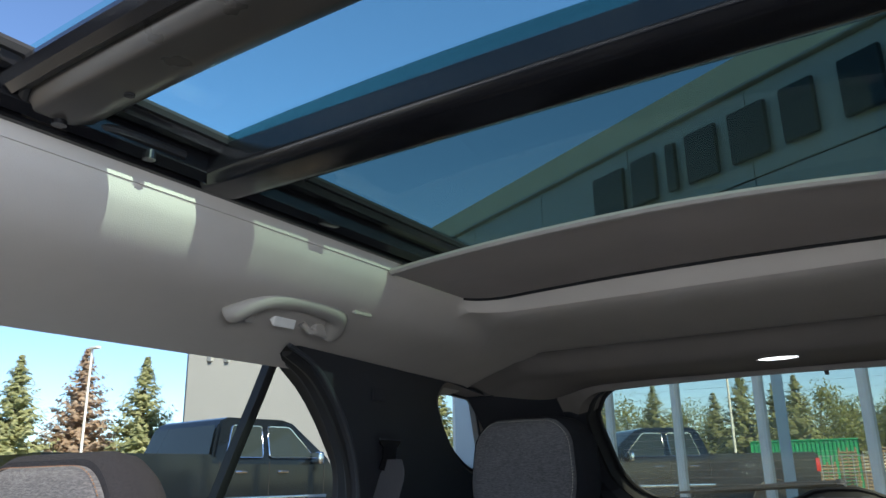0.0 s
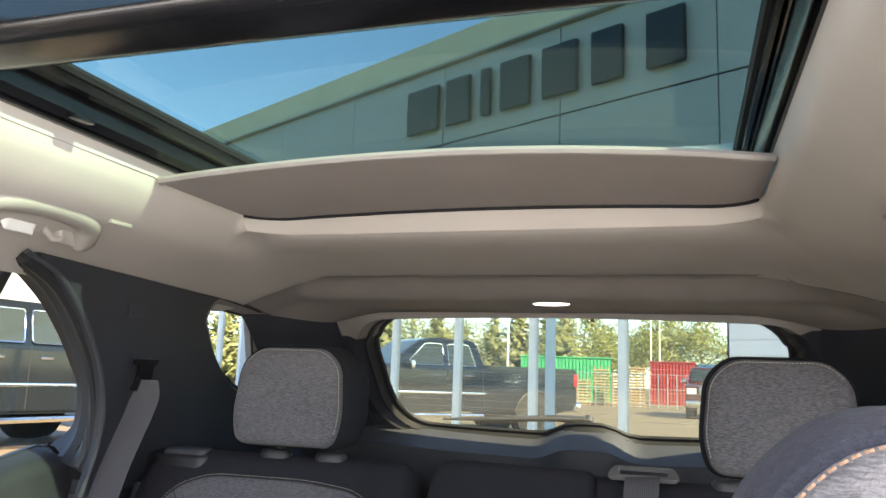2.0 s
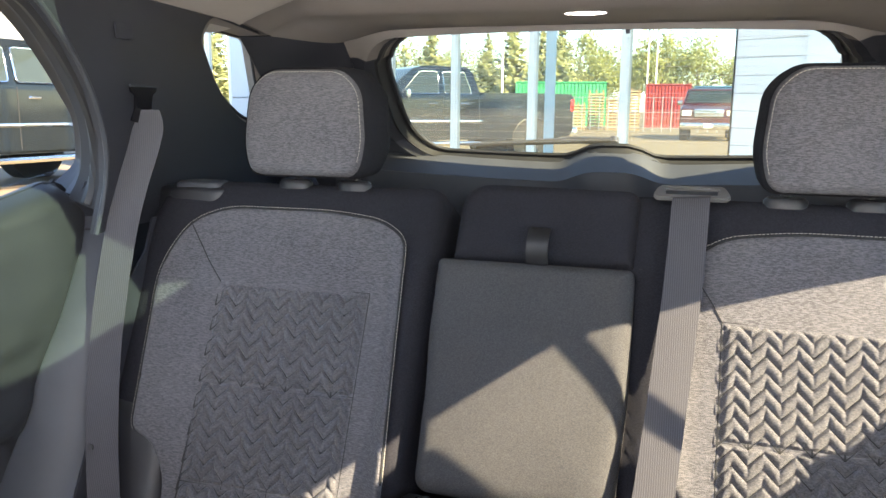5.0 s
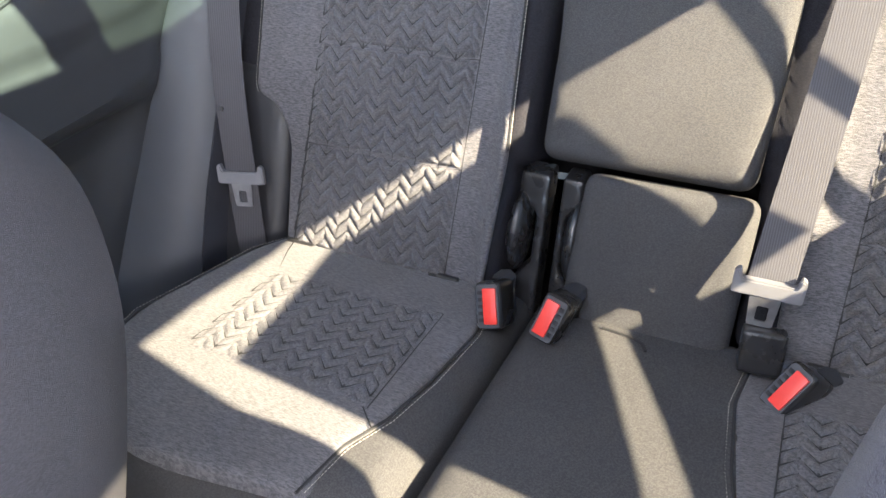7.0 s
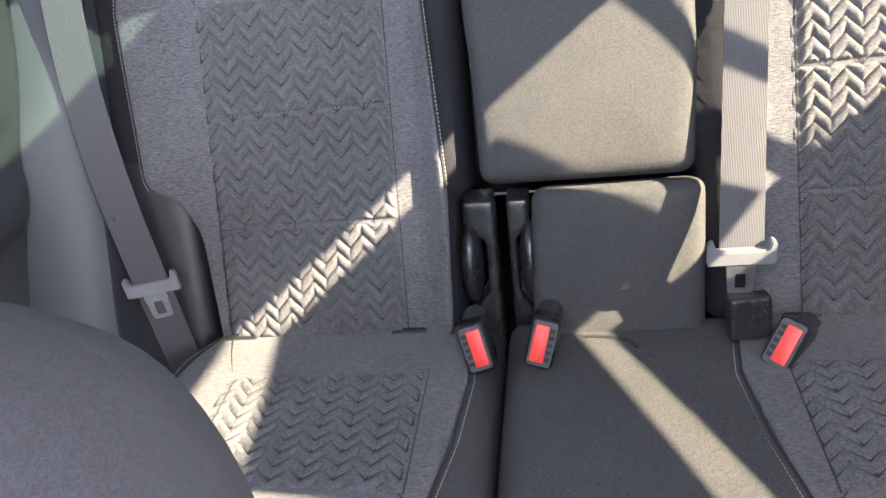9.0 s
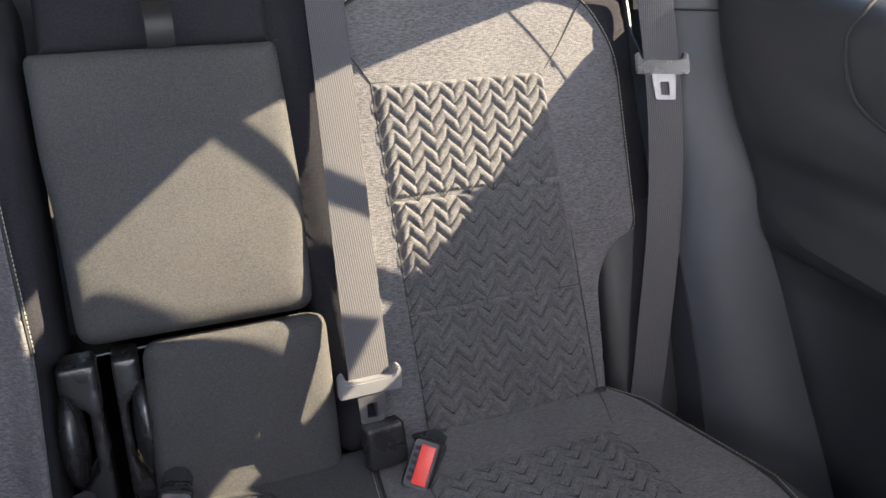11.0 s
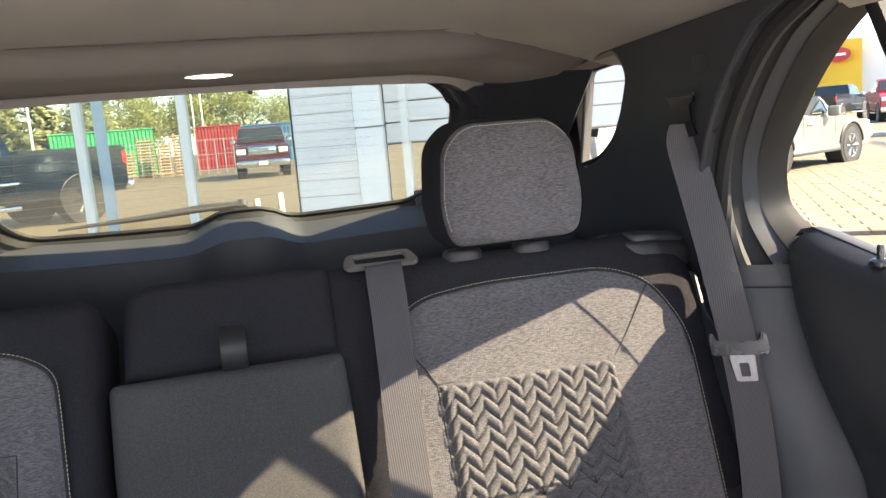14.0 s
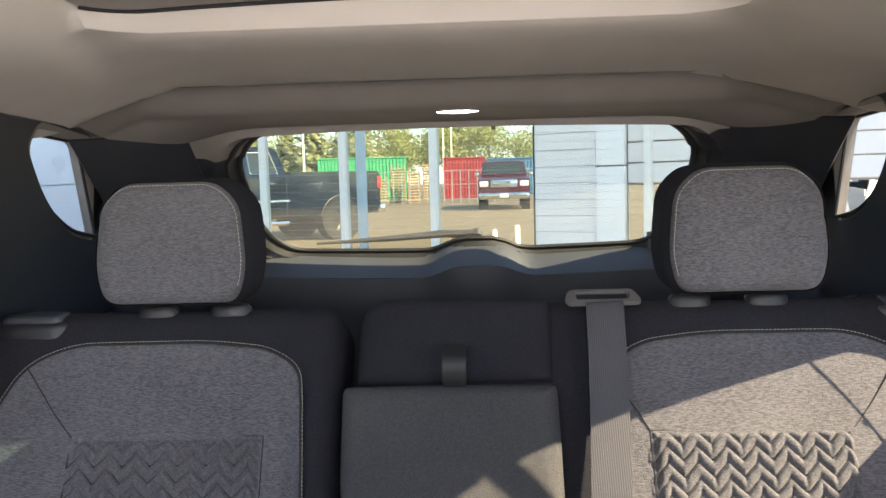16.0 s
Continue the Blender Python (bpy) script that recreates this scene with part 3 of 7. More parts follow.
def cushion_panel(s, parent):
    o = flip(round_poly(CUSH_PANEL, [0.01, 0.05, 0.05, 0.04, 0.03, 0.02, 0.01, 0.02, 0.04, 0.03], 5), s)
    part("top_panel", pad(o, C, -0.01, 0.021, 0.008, 0.004), CUSHION_CLOTH, parent, "grey melange cloth panel")
    cushion_quilt(s, parent)
    pts = [(u * s, v) for u, v in [(0.165, -0.19), (0.151, -0.300), (0.160, -0.40), (0.175, -0.476), (0.197, -0.53), (0.205, -0.60)]]
    part("stitching", stitches(line_on([(u - 0.006 * s, v) for u, v in pts], C, 0.006), C_OUT), THREAD, parent, "cream thread")
    groove(pts, C, 0.0075, parent, 0.0018)
    outer = [(u * s, v) for u, v in [(0.492, -0.19), (0.524, -0.24), (0.562, -0.43), (0.535, -0.575)]]
    part("stitching", stitches(line_on([(u + 0.007 * s, v) for u, v in outer], C, 0.006), C_OUT), THREAD, parent, "cream thread")
    groove(outer, C, 0.0075, parent, 0.0018)
    groove([(0.450 * s, -0.285), (0.470 * s, -0.235), (0.482 * s, -0.19)], C, 0.0128, parent)
    groove([(0.205 * s, -0.475), (0.180 * s, -0.500)], C, 0.0125, parent)


left_cushion = thing("rear_seat_cushion", (-0.36, -0.4, 0.5), "narrow grey cloth rear seat cushion with chevron quilting", "seat cushion", "rear seat cushions")
part("cushion", pad(round_poly([(-0.121, -0.165), (-0.525, -0.165), (-0.60, -0.40), (-0.60, -0.56), (-0.40, -0.625), (-0.21, -0.60), (-0.121, -0.585)], [0.02, 0.03, 0.05, 0.06, 0.06, 0.06, 0.03]), C, -0.16, 0.16, 0.045, 0.006), BLACK_CLOTH, left_cushion, "black knit cloth body")
cushion_panel(-1, left_cushion)
right_cushion = thing("rear_seat_cushion", (0.2, -0.4, 0.5), "wide black and grey cloth rear seat cushion", "seat cushion", "rear seat cushions")
part("cushion", pad(round_poly([(0.525, -0.165), (-0.115, -0.165), (-0.115, -0.585), (0.05, -0.60), (0.40, -0.625), (0.60, -0.56), (0.60, -0.40)], [0.03, 0.02, 0.03, 0.06, 0.06, 0.06, 0.05]), C, -0.16, 0.163, 0.04, 0.004, 0.012, 0.10), BLACK_CLOTH, right_cushion, "black knit cloth body")
cushion_panel(1, right_cushion)
groove([(-0.015, -0.222), (0.020, -0.226), (0.038, -0.236), (0.044, -0.248)], C, 0.0062, right_cushion, 0.0022)


# ---- belts, buckles, seat fittings ----
def ribbon(pts, widths, normals, thick=0.0014):
    """A flat band along pts. widths: (side vector) half width at each."""
    rings = []
    for p, w, n in zip(pts, widths, normals):
        p, w, n = Vector(p), Vector(w), Vector(n).normalized() * thick / 2
        rings.append([p - w + n, p - w * 0.5 + n * 1.4, p + w * 0.5 + n * 1.4, p + w + n, p + w - n, p - w - n])
    return loft(rings, True, True)


def resample(pts, n):
    pts = [Vector(p) for p in pts]
    out = []
    for i in range(n + 1):
        t = i / n * (len(pts) - 1)
        k = min(int(t), len(pts) - 2)
        f = t - k
        p0, p1, p2, p3 = pts[max(0, k - 1)], pts[k], pts[k + 1], pts[min(len(pts) - 1, k + 2)]
        out.append(0.5 * ((2 * p1) + (p2 - p0) * f + (2 * p0 - 5 * p1 + 4 * p2 - p3) * f * f + (3 * p1 - p0 - 3 * p2 + p3) * f ** 3))
    return out


def tongue(at, across, down, out, parent, plastic):
    """The belt's tongue: plastic bridge with a slot, steel plate with a window."""
    a, d, o = Vector(across).normalized(), Vector(down).normalized(), Vector(out).normalized()
    at = Vector(at)

    def T(u, v, n):
        return at + a * u + d * v + o * n
    bar = plate(round_poly([(-0.036, 0.012), (-0.036, -0.014), (-0.030, -0.018), (-0.027, -0.006), (0.027, -0.006), (0.030, -0.018), (0.036, -0.014), (0.036, 0.012)][::-1], 0.004, 3), T, -0.006, 0.007)
    bmesh.ops.bevel(bar, geom=[e for e in bar.edges if e.calc_face_angle(0) > 1.0], offset=0.002, segments=2, affect="EDGES")
    part("tongue_bridge", bar, plastic, parent, "plastic tongue bridge")
    steel = plate(round_poly([(-0.016, 0.012), (0.016, 0.012), (0.013, 0.046), (-0.013, 0.046)], 0.003, 3), T, 0.0030, 0.0055, [round_poly([(-0.006, 0.022), (0.006, 0.022), (0.006, 0.040), (-0.006, 0.040)], 0.002, 2)])
    part("tongue_plate", steel, STEEL, parent, "steel tongue plate")


def side_belt(s):
    b = thing("seat_belt", (0.60 * s, -0.01, 1.34), "grey woven outer seat belt hanging from the pillar", "seat belt", "seat belts")
    top = 1.350 if s > 0 else 1.312
    pts = resample([(0.594 * s, -0.006, top), (0.600 * s, -0.014, top - 0.047), (0.622 * s, -0.046, 1.15), (0.630 * s, -0.086, 1.00), (0.612 * s, -0.134, 0.86), (0.582 * s, -0.178, 0.70), (0.565 * s, -0.20, 0.60)], 44)
    ws, ns = [], []
    for i, p in enumerate(pts):
        t = i / 44
        turn = radians((-22.5 if s < 0 else -23.3) + 11 * max(0.0, t - 0.5) * 2)
        w = Vector((math.cos(turn) * s, math.sin(turn), 0)) * (0.0235 * min(1.0, 0.55 + 3.5 * t))
        ws.append(w)
        ns.append((pts[min(44, i + 1)] - pts[max(0, i - 1)]).cross(w))
    part("webbing", ribbon(pts, ws, ns), WEBBING, b, "grey woven webbing")
    k = 35 if s < 0 else 19
    a = ws[k]
    d = pts[k + 1] - pts[k - 1]
    o = a.cross(d)
    if o.y > 0:
        o = -o
    tongue(pts[k], a * s, d, o, b, BELT_PLASTIC if s < 0 else GLOSS_PLASTIC)
    part("stop_button", tube([pts[k] + d.normalized() * -0.10 + o.normalized() * 0.002 + a * 0.6, pts[k] + d.normalized() * -0.10 + o.normalized() * 0.006 + a * 0.6], 0.004, 8), GLOSS_PLASTIC, b)
    return b


side_belt(-1)
side_belt(1)
mid_belt = thing("seat_belt", (0.19, 0.06, 1.2), "grey woven middle seat belt over the seat back", "seat belt", "seat belts")
_p = resample([(0.193, 0.066, 1.203), (0.193, 0.046, 1.2045), (0.192, 0.030, 1.196), (0.188, -0.02, 1.10), (0.176, -0.105, 0.955), (0.160, -0.215, 0.795), (0.158, -0.23, 0.768)], 40)
_w = [Vector((0.0235, 0.0, 0.0015)) for _ in _p]
part("webbing", ribbon(_p, _w, [(_p[min(40, i + 1)] - _p[max(0, i - 1)]).cross(_w[0]) for i in range(41)]), WEBBING, mid_belt, "grey woven webbing")
tongue((0.157, -0.232, 0.775), (1, 0, 0), (-0.02, -0.12, -0.9), (0, -0.98, 0.13), mid_belt, BELT_PLASTIC)
part("mini_buckle", box_bm((0.046, 0.026, 0.05), 0.006, (0.165, -0.252, 0.706), 3, Euler((radians(-14), 0, radians(6))).to_matrix()), GLOSS_PLASTIC, mid_belt, "black buckle block")

ring = thing("belt_guide", (0.194, 0.07, 1.205), "pale grey plastic belt guide frame on the seat top", "belt guide")


def ring_place(u, v, n):
    return Vector((0.193 + u, 0.060 + v * 0.92 - n * 0.39, 1.206 + v * 0.39 + n * 0.92))


_r = plate(round_poly([(-0.046, -0.017), (0.046, -0.017), (0.049, -0.005), (0.042, 0.019), (-0.042, 0.019), (-0.049, -0.005)], 0.008, 4), ring_place, 0.0, 0.006, [round_poly([(-0.033, -0.006), (0.033, -0.006), (0.033, 0.011), (-0.033, 0.011)], 0.003, 3)])
bmesh.ops.bevel(_r, geom=[e for e in _r.edges if e.calc_face_angle(0) > 1.0], offset=0.002, segments=2, affect="EDGES")
part("frame", _r, RING_PLASTIC, ring)


def buckle(x, y, z, tilt, lean, turn, side=1):
    b = thing("belt_buckle", (x, y, z - 0.03), "black seat belt buckle with a red release button", "belt buckle", "belt buckles")
    m = Matrix.Translation((x, y, z)) @ Euler((radians(tilt), radians(lean), radians(turn))).to_matrix().to_4x4() @ Matrix.Scale(0.88, 4)
    for nm, bm, mat, lab in (("housing", box_bm((0.038, 0.066, 0.066), 0.009, (0, 0, -0.031), 3), GLOSS_PLASTIC, "black plastic housing"),
                             ("rim", plate(round_poly([(-0.0155, -0.030), (0.0155, -0.030), (0.0155, 0.030), (-0.0155, 0.030)], 0.005, 3), lambda u, v, n: Vector((u, v, n)), 0.0, 0.0035), TRIM_GREY, "dark grey rim"),
                             ("release_button", box_bm((0.019, 0.050, 0.006), 0.002, (0.0035 * side, 0, 0.004)), RED, "red release button"),
                             ("slot", join(*[box_bm((0.0065, 0.0052, 0.003), 0.0005, (-0.0100 * side, 0.0095 * q, 0.0036)) for q in (-2, -1, 0, 1, 2)]), SEAM, "dark notches")):
        bmesh.ops.transform(bm, matrix=m, verts=bm.verts)
        part(nm, bm, mat, b, lab)
    stalk = tube([m @ Vector((0, 0.01, -0.04)), m @ Vector((0, 0.03, -0.08)), Vector((x + 0.005, y + 0.07, z - 0.09))], 0.016, 8)
    part("stalk", stalk, VINYL, b, "black fabric stalk")
    return b


buckle(-0.142, -0.280, 0.695, 62, -12, 8)
buckle(-0.064, -0.284, 0.702, 62, 14, -8, -1)
buckle(0.197, -0.285, 0.690, 52, 10, -38)


def hinge_cover(x, w):
    h = thing("hinge_cover", (x, -0.13, 0.64), "black plastic hinge bracket between the rear seat backs", "hinge cover", "hinge covers")

    def P(u, v, n):
        return Vector((x + u, -0.118 + 0.30 * v - n, 0.80 + v))
    out = [(-w, 0.0), (-w, -0.036), (w * 0.3, -0.05), (w * 0.3, -0.115), (-w * 0.9, -0.145), (-w * 1.1, -0.20), (w, -0.20), (w, 0.0)]
    part("bracket", pad(round_poly(out if x < -0.1 else [(-u, v) for u, v in reversed(out)], 0.006, 3), P, -0.03, 0.034, 0.005, 0, 0.008), GLOSS_PLASTIC, h, "glossy black bracket")
    bm = bmesh.new()
    bmesh.ops.create_uvsphere(bm, u_segments=20, v_segments=12, radius=1)
    bmesh.ops.scale(bm, vec=(0.015, 0.034, 0.054), verts=bm.verts)
    bmesh.ops.transform(bm, matrix=Matrix.Translation((x - (0.013 if x < -0.1 else -0.013), -0.142, 0.722)) @ Euler((radians(-18), 0, 0)).to_matrix().to_4x4(), verts=bm.verts)
    part("cap", bm, GLOSS_PLASTIC, h, "glossy black oval cap")


hinge_cover(-0.140, 0.020)
hinge_cover(-0.090, 0.014)


def latch(s):
    l = thing("seat_latch", (0.575 * s, 0.10, 1.2), "black oval seat release latch on the seat top", "seat latch", "seat latches")

    def L(u, v, n):
        return Vector(((0.586 + u) * s, 0.092 + v, 1.188 + 0.12 * v + n - 0.10 * max(0.0, u)))
    part("bezel", pad(flip(round_poly([(-0.092, 0.004), (-0.055, -0.010), (-0.030, -0.032), (0.066, -0.034), (0.076, 0.012), (0.030, 0.040), (-0.060, 0.036)], [0.006, 0.03, 0.03, 0.02, 0.02, 0.02, 0.02], 5), s), L, -0.03, 0.034, 0.008, 0.0, 0.008), PLASTIC, l, "black plastic bezel")
    part("recess", plate(flip(round_poly([(-0.040, 0.002), (0.050, 0.002), (0.046, 0.026), (-0.045, 0.026)], 0.008, 4), s), L, 0.003, 0.0055), SEAM, l, "dark recess", False)
    part("lever", pad(flip(round_poly([(-0.026, -0.024), (0.056, -0.026), (0.060, 0.002), (-0.032, 0.002)], [0.014, 0.012, 0.006, 0.006], 4), s), L, 0.0, 0.0125, 0.005, 0.002, 0.006), TRIM_GREY, l, "dark grey lever")
    part("divider", box_bm((0.003, 0.020, 0.006), 0.001, L(-0.004, 0.014, 0.007)), TRIM_GREY, l)


latch(-1)
latch(1)

# ---- the car's inside: pillars, doors, headliner, roof, tailgate ----
def interp(table, x):
    for (a, u), (b, v) in zip(table, table[1:]):
        if (a - x) * (b - x) <= 0:
            return u + (v - u) * (x - a) / (b - a)
    return table[0][1] if abs(x - table[0][0]) < abs(x - table[-1][0]) else table[-1][1]


def win_x(z):
    return 0.767 - 0.357 * (z - 1.18)


QUARTER = round_poly([(0.190, 1.425), (0.213, 1.460), (0.390, 1.449), (0.432, 1.283), (0.350, 1.298), (0.252, 1.357)], [0.025, 0.02, 0.015, 0.008, 0.03, 0.06], 5)
QUARTER = QUARTER[::-1]
GLASS_EDGE = [(-0.243, 1.462), (-0.185, 1.430), (-0.125, 1.385), (-0.072, 1.337), (-0.034, 1.298), (-0.012, 1.250), (-0.014, 1.217)]
PILLAR_EDGE = [(-0.245, 1.478), (-0.175, 1.452), (-0.108, 1.400), (-0.052, 1.338), (-0.012, 1.270), (0.002, 1.205), (-0.004, 1.130)]


def pillar_edge(s):
    """The pillar trim's edge by the door; on the -x side it lies further forward."""
    return PILLAR_EDGE if s > 0 else [(y - 0.058 - 0.05 * max(0.0, 1.46 - z), z) for y, z in PILLAR_EDGE]


def door_rear(s, z):
    """Where the rear door's trim ends; on the -x side further back."""
    return interp(DOOR_REAR, z) + (0.040 if s < 0 else 0.0)


def glass_edge(s):
    return GLASS_EDGE if s > 0 else [(y + 0.020, z) for y, z in GLASS_EDGE]


DOOR_REAR_KEYS = [(1.22, -0.034), (1.17, -0.030), (1.105, -0.056), (1.026, -0.097), (0.923, -0.164), (0.877, -0.182), (0.67, -0.29), (0.45, -0.40)]
DOOR_REAR = [(q.y, q.x) for q in resample([(y, z, 0) for z, y in DOOR_REAR_KEYS], 48)]
DOOR_FACE = [(1.19, 0.748), (1.184, 0.722), (1.165, 0.704), (1.12, 0.694), (1.04, 0.688), (0.99, 0.690), (0.965, 0.702), (0.92, 0.706), (0.90, 0.698), (0.885, 0.690), (0.86, 0.694), (0.845, 0.73), (0.80, 0.745), (0.45, 0.745)]


def pillar(s):
    p = thing("pillar_trim", (0.62 * s, 0.2, 1.13), "charcoal plastic rear pillar trim with a small window", "pillar trim", "pillar trims", "structure")

    def P(y, z, n):
        return Vector(((0.602 + 0.20 * (1.35 - z) + 0.13 * max(0.0, y - 0.02) - n) * s, y, z))
    cx, cz = 0.30, 1.375
    hole = [(0.146 + (y - 0.193) * 1.30, cz + (z - cz) * 1.10) for y, z in QUARTER]
    edge = pillar_edge(s)
    foot = [(0.014, 1.215), (0.034, 1.17), (0.036, 1.12)] if s > 0 else edge[-2:]
    out = foot[-1:] + [(0.66, 1.12), (0.60, 1.34), (0.53, 1.44), (0.46, 1.455), (0.30, 1.468), (edge[0][0] + 0.02, 1.480)] + edge[1:5] + foot[:-1]
    part("panel", plate(out, P, -0.012, 0.0, [hole]), TRIM_DARK, p, "charcoal grained panel", True, 30)
    rev = [[P(*q, 0.0) for q in hole], [P(*q, -0.004) for q in [(0.160 + (y - 0.193) * 1.22, cz + (z - cz) * 1.06) for y, z in QUARTER]], [Vector((0.660 * s, y, z)) for y, z in QUARTER], [Vector((0.674 * s, y, z)) for y, z in QUARTER]]
    part("window_reveal", loft(rev), HEADER, p, "brown grey window reveal")
    part("window_seal", tube([Vector((0.657 * s, y, z)) for y, z in QUARTER], 0.003, 6, True), RUBBER, p, "black seal")
    part("pane", plate([(cx + (y - cx) * 1.05, cz + (z - cz) * 1.05) for y, z in QUARTER], lambda a, b, n: Vector(((0.664 + n) * s, a, b)), 0, 0.003), PANE, p, "clear quarter window", False)
    # belt slot
    drop = 0.040 if s < 0 else 0.0
    slot = [(q[0], q[1] - drop) for q in round_poly([(-0.040, 1.386), (-0.038, 1.378), (-0.027, 1.374), (-0.024, 1.352), (-0.030, 1.336), (0.014, 1.326), (0.012, 1.374), (0.020, 1.380), (0.020, 1.386)], 0.003, 3)]
    part("belt_slot", plate(slot, P, 0.0, 0.0035), RAIL, p, "black belt slot")
    part("slot_lip", tube([P(y, 1.387 - drop, 0.003) for y in (-0.042, -0.01, 0.022)], 0.0022, 6), TRIM_GREY, p, "slot's upper lip")
    part("cover_plate", box_bm((0.003, 0.034, 0.022), 0.001, (0.590 * s, -0.06, 1.422)), TRIM_DARK, p, "airbag badge plate")
    # rounded edge by the door, in lighter grey for the light it catches
    part("edge_roll", tube([P(q.x, q.y, 0.0) for q in resample([(y, z, 0) for y, z in edge], 24)], 0.004, 8), TRIM_GREY, p)
    # lower part, down to the cushion
    def low(a, b):
        z = 1.205 - 0.70 * b
        y0 = door_rear(s, min(z, 1.17)) + 0.006
        y1 = interp([(1.205, 0.012), (1.13, 0.004), (1.015, -0.065), (0.892, -0.10), (0.82, -0.14), (0.70, -0.20), (0.45, -0.30)], z)
        bow = math.sin(math.pi * a)
        k = max(0.0, min(1.0, (z - 1.15) / 0.15)) ** 0.6
        xa, ya = 0.752, y0 - 0.045
        xa, ya = xa + (0.626 - xa) * k, ya + (interp([(q, y) for y, q in edge], z) - ya) * k
        return Vector(((xa + (0.640 - 0.03 * k - xa) * a - 0.020 * (1 - k) * bow) * s, ya + (y1 - ya) * a, z))
    part("side_cheek", grid(lambda a, b: low(a, (0.0 if s < 0 else 0.07) + (0.111 if s < 0 else 0.041) * b), 10, 12), TRIM_DARK, p, "charcoal cheek above the joint")
    part("lower_trim", grid(lambda a, b: low(a, 0.111 + 0.889 * b), 10, 24, 0.006), TRIM_GREY, p, "dark grey lower trim")
    part("trim_joint", tube([low(0.05 * k, 0.111) - Vector((0.002 * s, 0.001, 0)) for k in range(21)], 0.0014, 5), SEAM, p)
    # inner flank behind the seat's side
    def flank(a, b):
        z = 1.14 - 0.62 * b
        y1 = interp([(1.14, 0.040), (1.09, 0.020), (1.015, -0.065), (0.892, -0.10), (0.82, -0.14), (0.70, -0.20), (0.45, -0.30)], z)
        return Vector(((0.640 - 0.03 * a) * s, y1 + 0.20 * a, z))
    part("flank", grid(flank, 4, 12, 0.004), TRIM_DARK, p)
    part("side_box", box_bm((0.13, 0.13, 0.34), 0.035, (0.592 * s, -0.085, 0.705), 4, Euler((radians(-20), 0, 0)).to_matrix()), PLASTIC, p, "black plastic seat side cover")
    part("screw_cap", tube([(0.640 * s, -0.105, 0.80), (0.628 * s, -0.115, 0.80)], 0.011, 12), GLOSS_PLASTIC, p)
    return p


def rear_door(s):
    d = thing("rear_door", (0.72 * s, -0.4, 0.45), "closed rear door with charcoal soft trim and a clear window", "car door", "rear doors")

    def skin(a, b):
        z = 1.19 - 0.74 * b
        y0 = door_rear(s, z)
        y = y0 + (-1.02 - y0) * a
        x = interp(DOOR_FACE, z)
        top = interp([(0.0, 1.170), (-0.034, 1.186), (-0.048, 1.199), (-0.07, 1.204), (-0.10, 1.197), (-0.187, 1.179), (-0.30, 1.168), (-0.44, 1.157), (-0.55, 1.115), (-0.65, 1.078), (-0.80, 1.05), (-1.1, 1.04)], y)
        z += (top - 1.19) * max(0.0, 1 - 2.2 * b)
        k = math.exp(-((y - y0) / 0.07) ** 2)
        x += (interp([(1.19, 0.746), (1.165, 0.712), (1.10, 0.700), (0.90, 0.704), (0.70, 0.722), (0.45, 0.745)], 1.19 - 0.74 * b) - x) * k
        x += 0.028 * math.exp(-((y - y0) / 0.018) ** 2)
        # swell of the armrest towards the front
        f = max(0.0, min(1.0, (-0.22 - y) / 0.25))
        x -= 0.035 * f * math.exp(-((z - 0.90) / 0.05) ** 2)
        dip = 0.012 * math.exp(-((z - (1.045 - 0.1 * (-0.4 - y))) / 0.02) ** 2) * f
        return Vector(((x + dip) * s, y, z))
    part("panel", grid(skin, 60, 80, 0.01), DOOR_SKIN, d, "charcoal soft trim panel")
    part("sill_shelf", grid(lambda a, b: Vector(((0.742 + 0.13 * b) * s, 0.02 - 1.04 * a, interp([(0.0, 1.165), (-0.034, 1.180), (-0.06, 1.192), (-0.10, 1.185), (-0.187, 1.168), (-0.30, 1.157), (-0.44, 1.145), (-0.55, 1.10), (-0.65, 1.062), (-0.80, 1.035), (-1.1, 1.025)], 0.02 - 1.04 * a) - 0.04 * b)), 24, 3, 0.01), RUBBER, d, "black outer sill")
    for pts in ([(-0.300, 1.166, 0.722), (-0.303, 1.152, 0.704), (-0.296, 1.12, 0.694), (-0.33, 1.06, 0.690), (-0.409, 1.028, 0.690), (-0.476, 1.011, 0.692), (-0.60, 1.0, 0.695)],):
        part("seam", tube(resample([Vector(((x - 0.0005) * s, y, z)) for y, z, x in pts], 30), 0.0022, 6), SEAM, d, "curved seam")
    pin = tube([(0.728 * s, -0.196, 1.170), (0.728 * s, -0.196, 1.194), (0.728 * s, -0.196, 1.197)], [0.0042, 0.0042, 0.003], 10)
    part("lock_pin", join(pin, tube([(0.728 * s, -0.196, 1.174), (0.728 * s, -0.196, 1.178), (0.728 * s, -0.196, 1.181)], [0.013, 0.012, 0.007], 16)), GLOSS_PLASTIC, d, "black lock pin")
    part("door_pull", box_bm((0.05, 0.16, 0.03), 0.012, (0.70 * s, -0.62, 0.99), 3), GLOSS_PLASTIC, d, "black door pull")

    def W(y, z, n):
        return Vector(((win_x(z) + n) * s, y, z))
    sill = [(-0.014, 1.217), (-0.10, 1.202), (-0.187, 1.179), (-0.30, 1.170), (-0.44, 1.157), (-0.55, 1.115), (-0.65, 1.08), (-0.86, 1.04)]
    top = [(-0.86, 1.496), (-0.70, 1.484), (-0.53, 1.471), (-0.275, 1.467)]
    edge = glass_edge(s)
    outline = top + edge[:-1] + sill
    part("pane", plate([(y + 0.0, z) for y, z in outline], W, 0.010, 0.014), PANE, d, "clear window glass", False)
    # frame behind the glass and seals
    n = 24
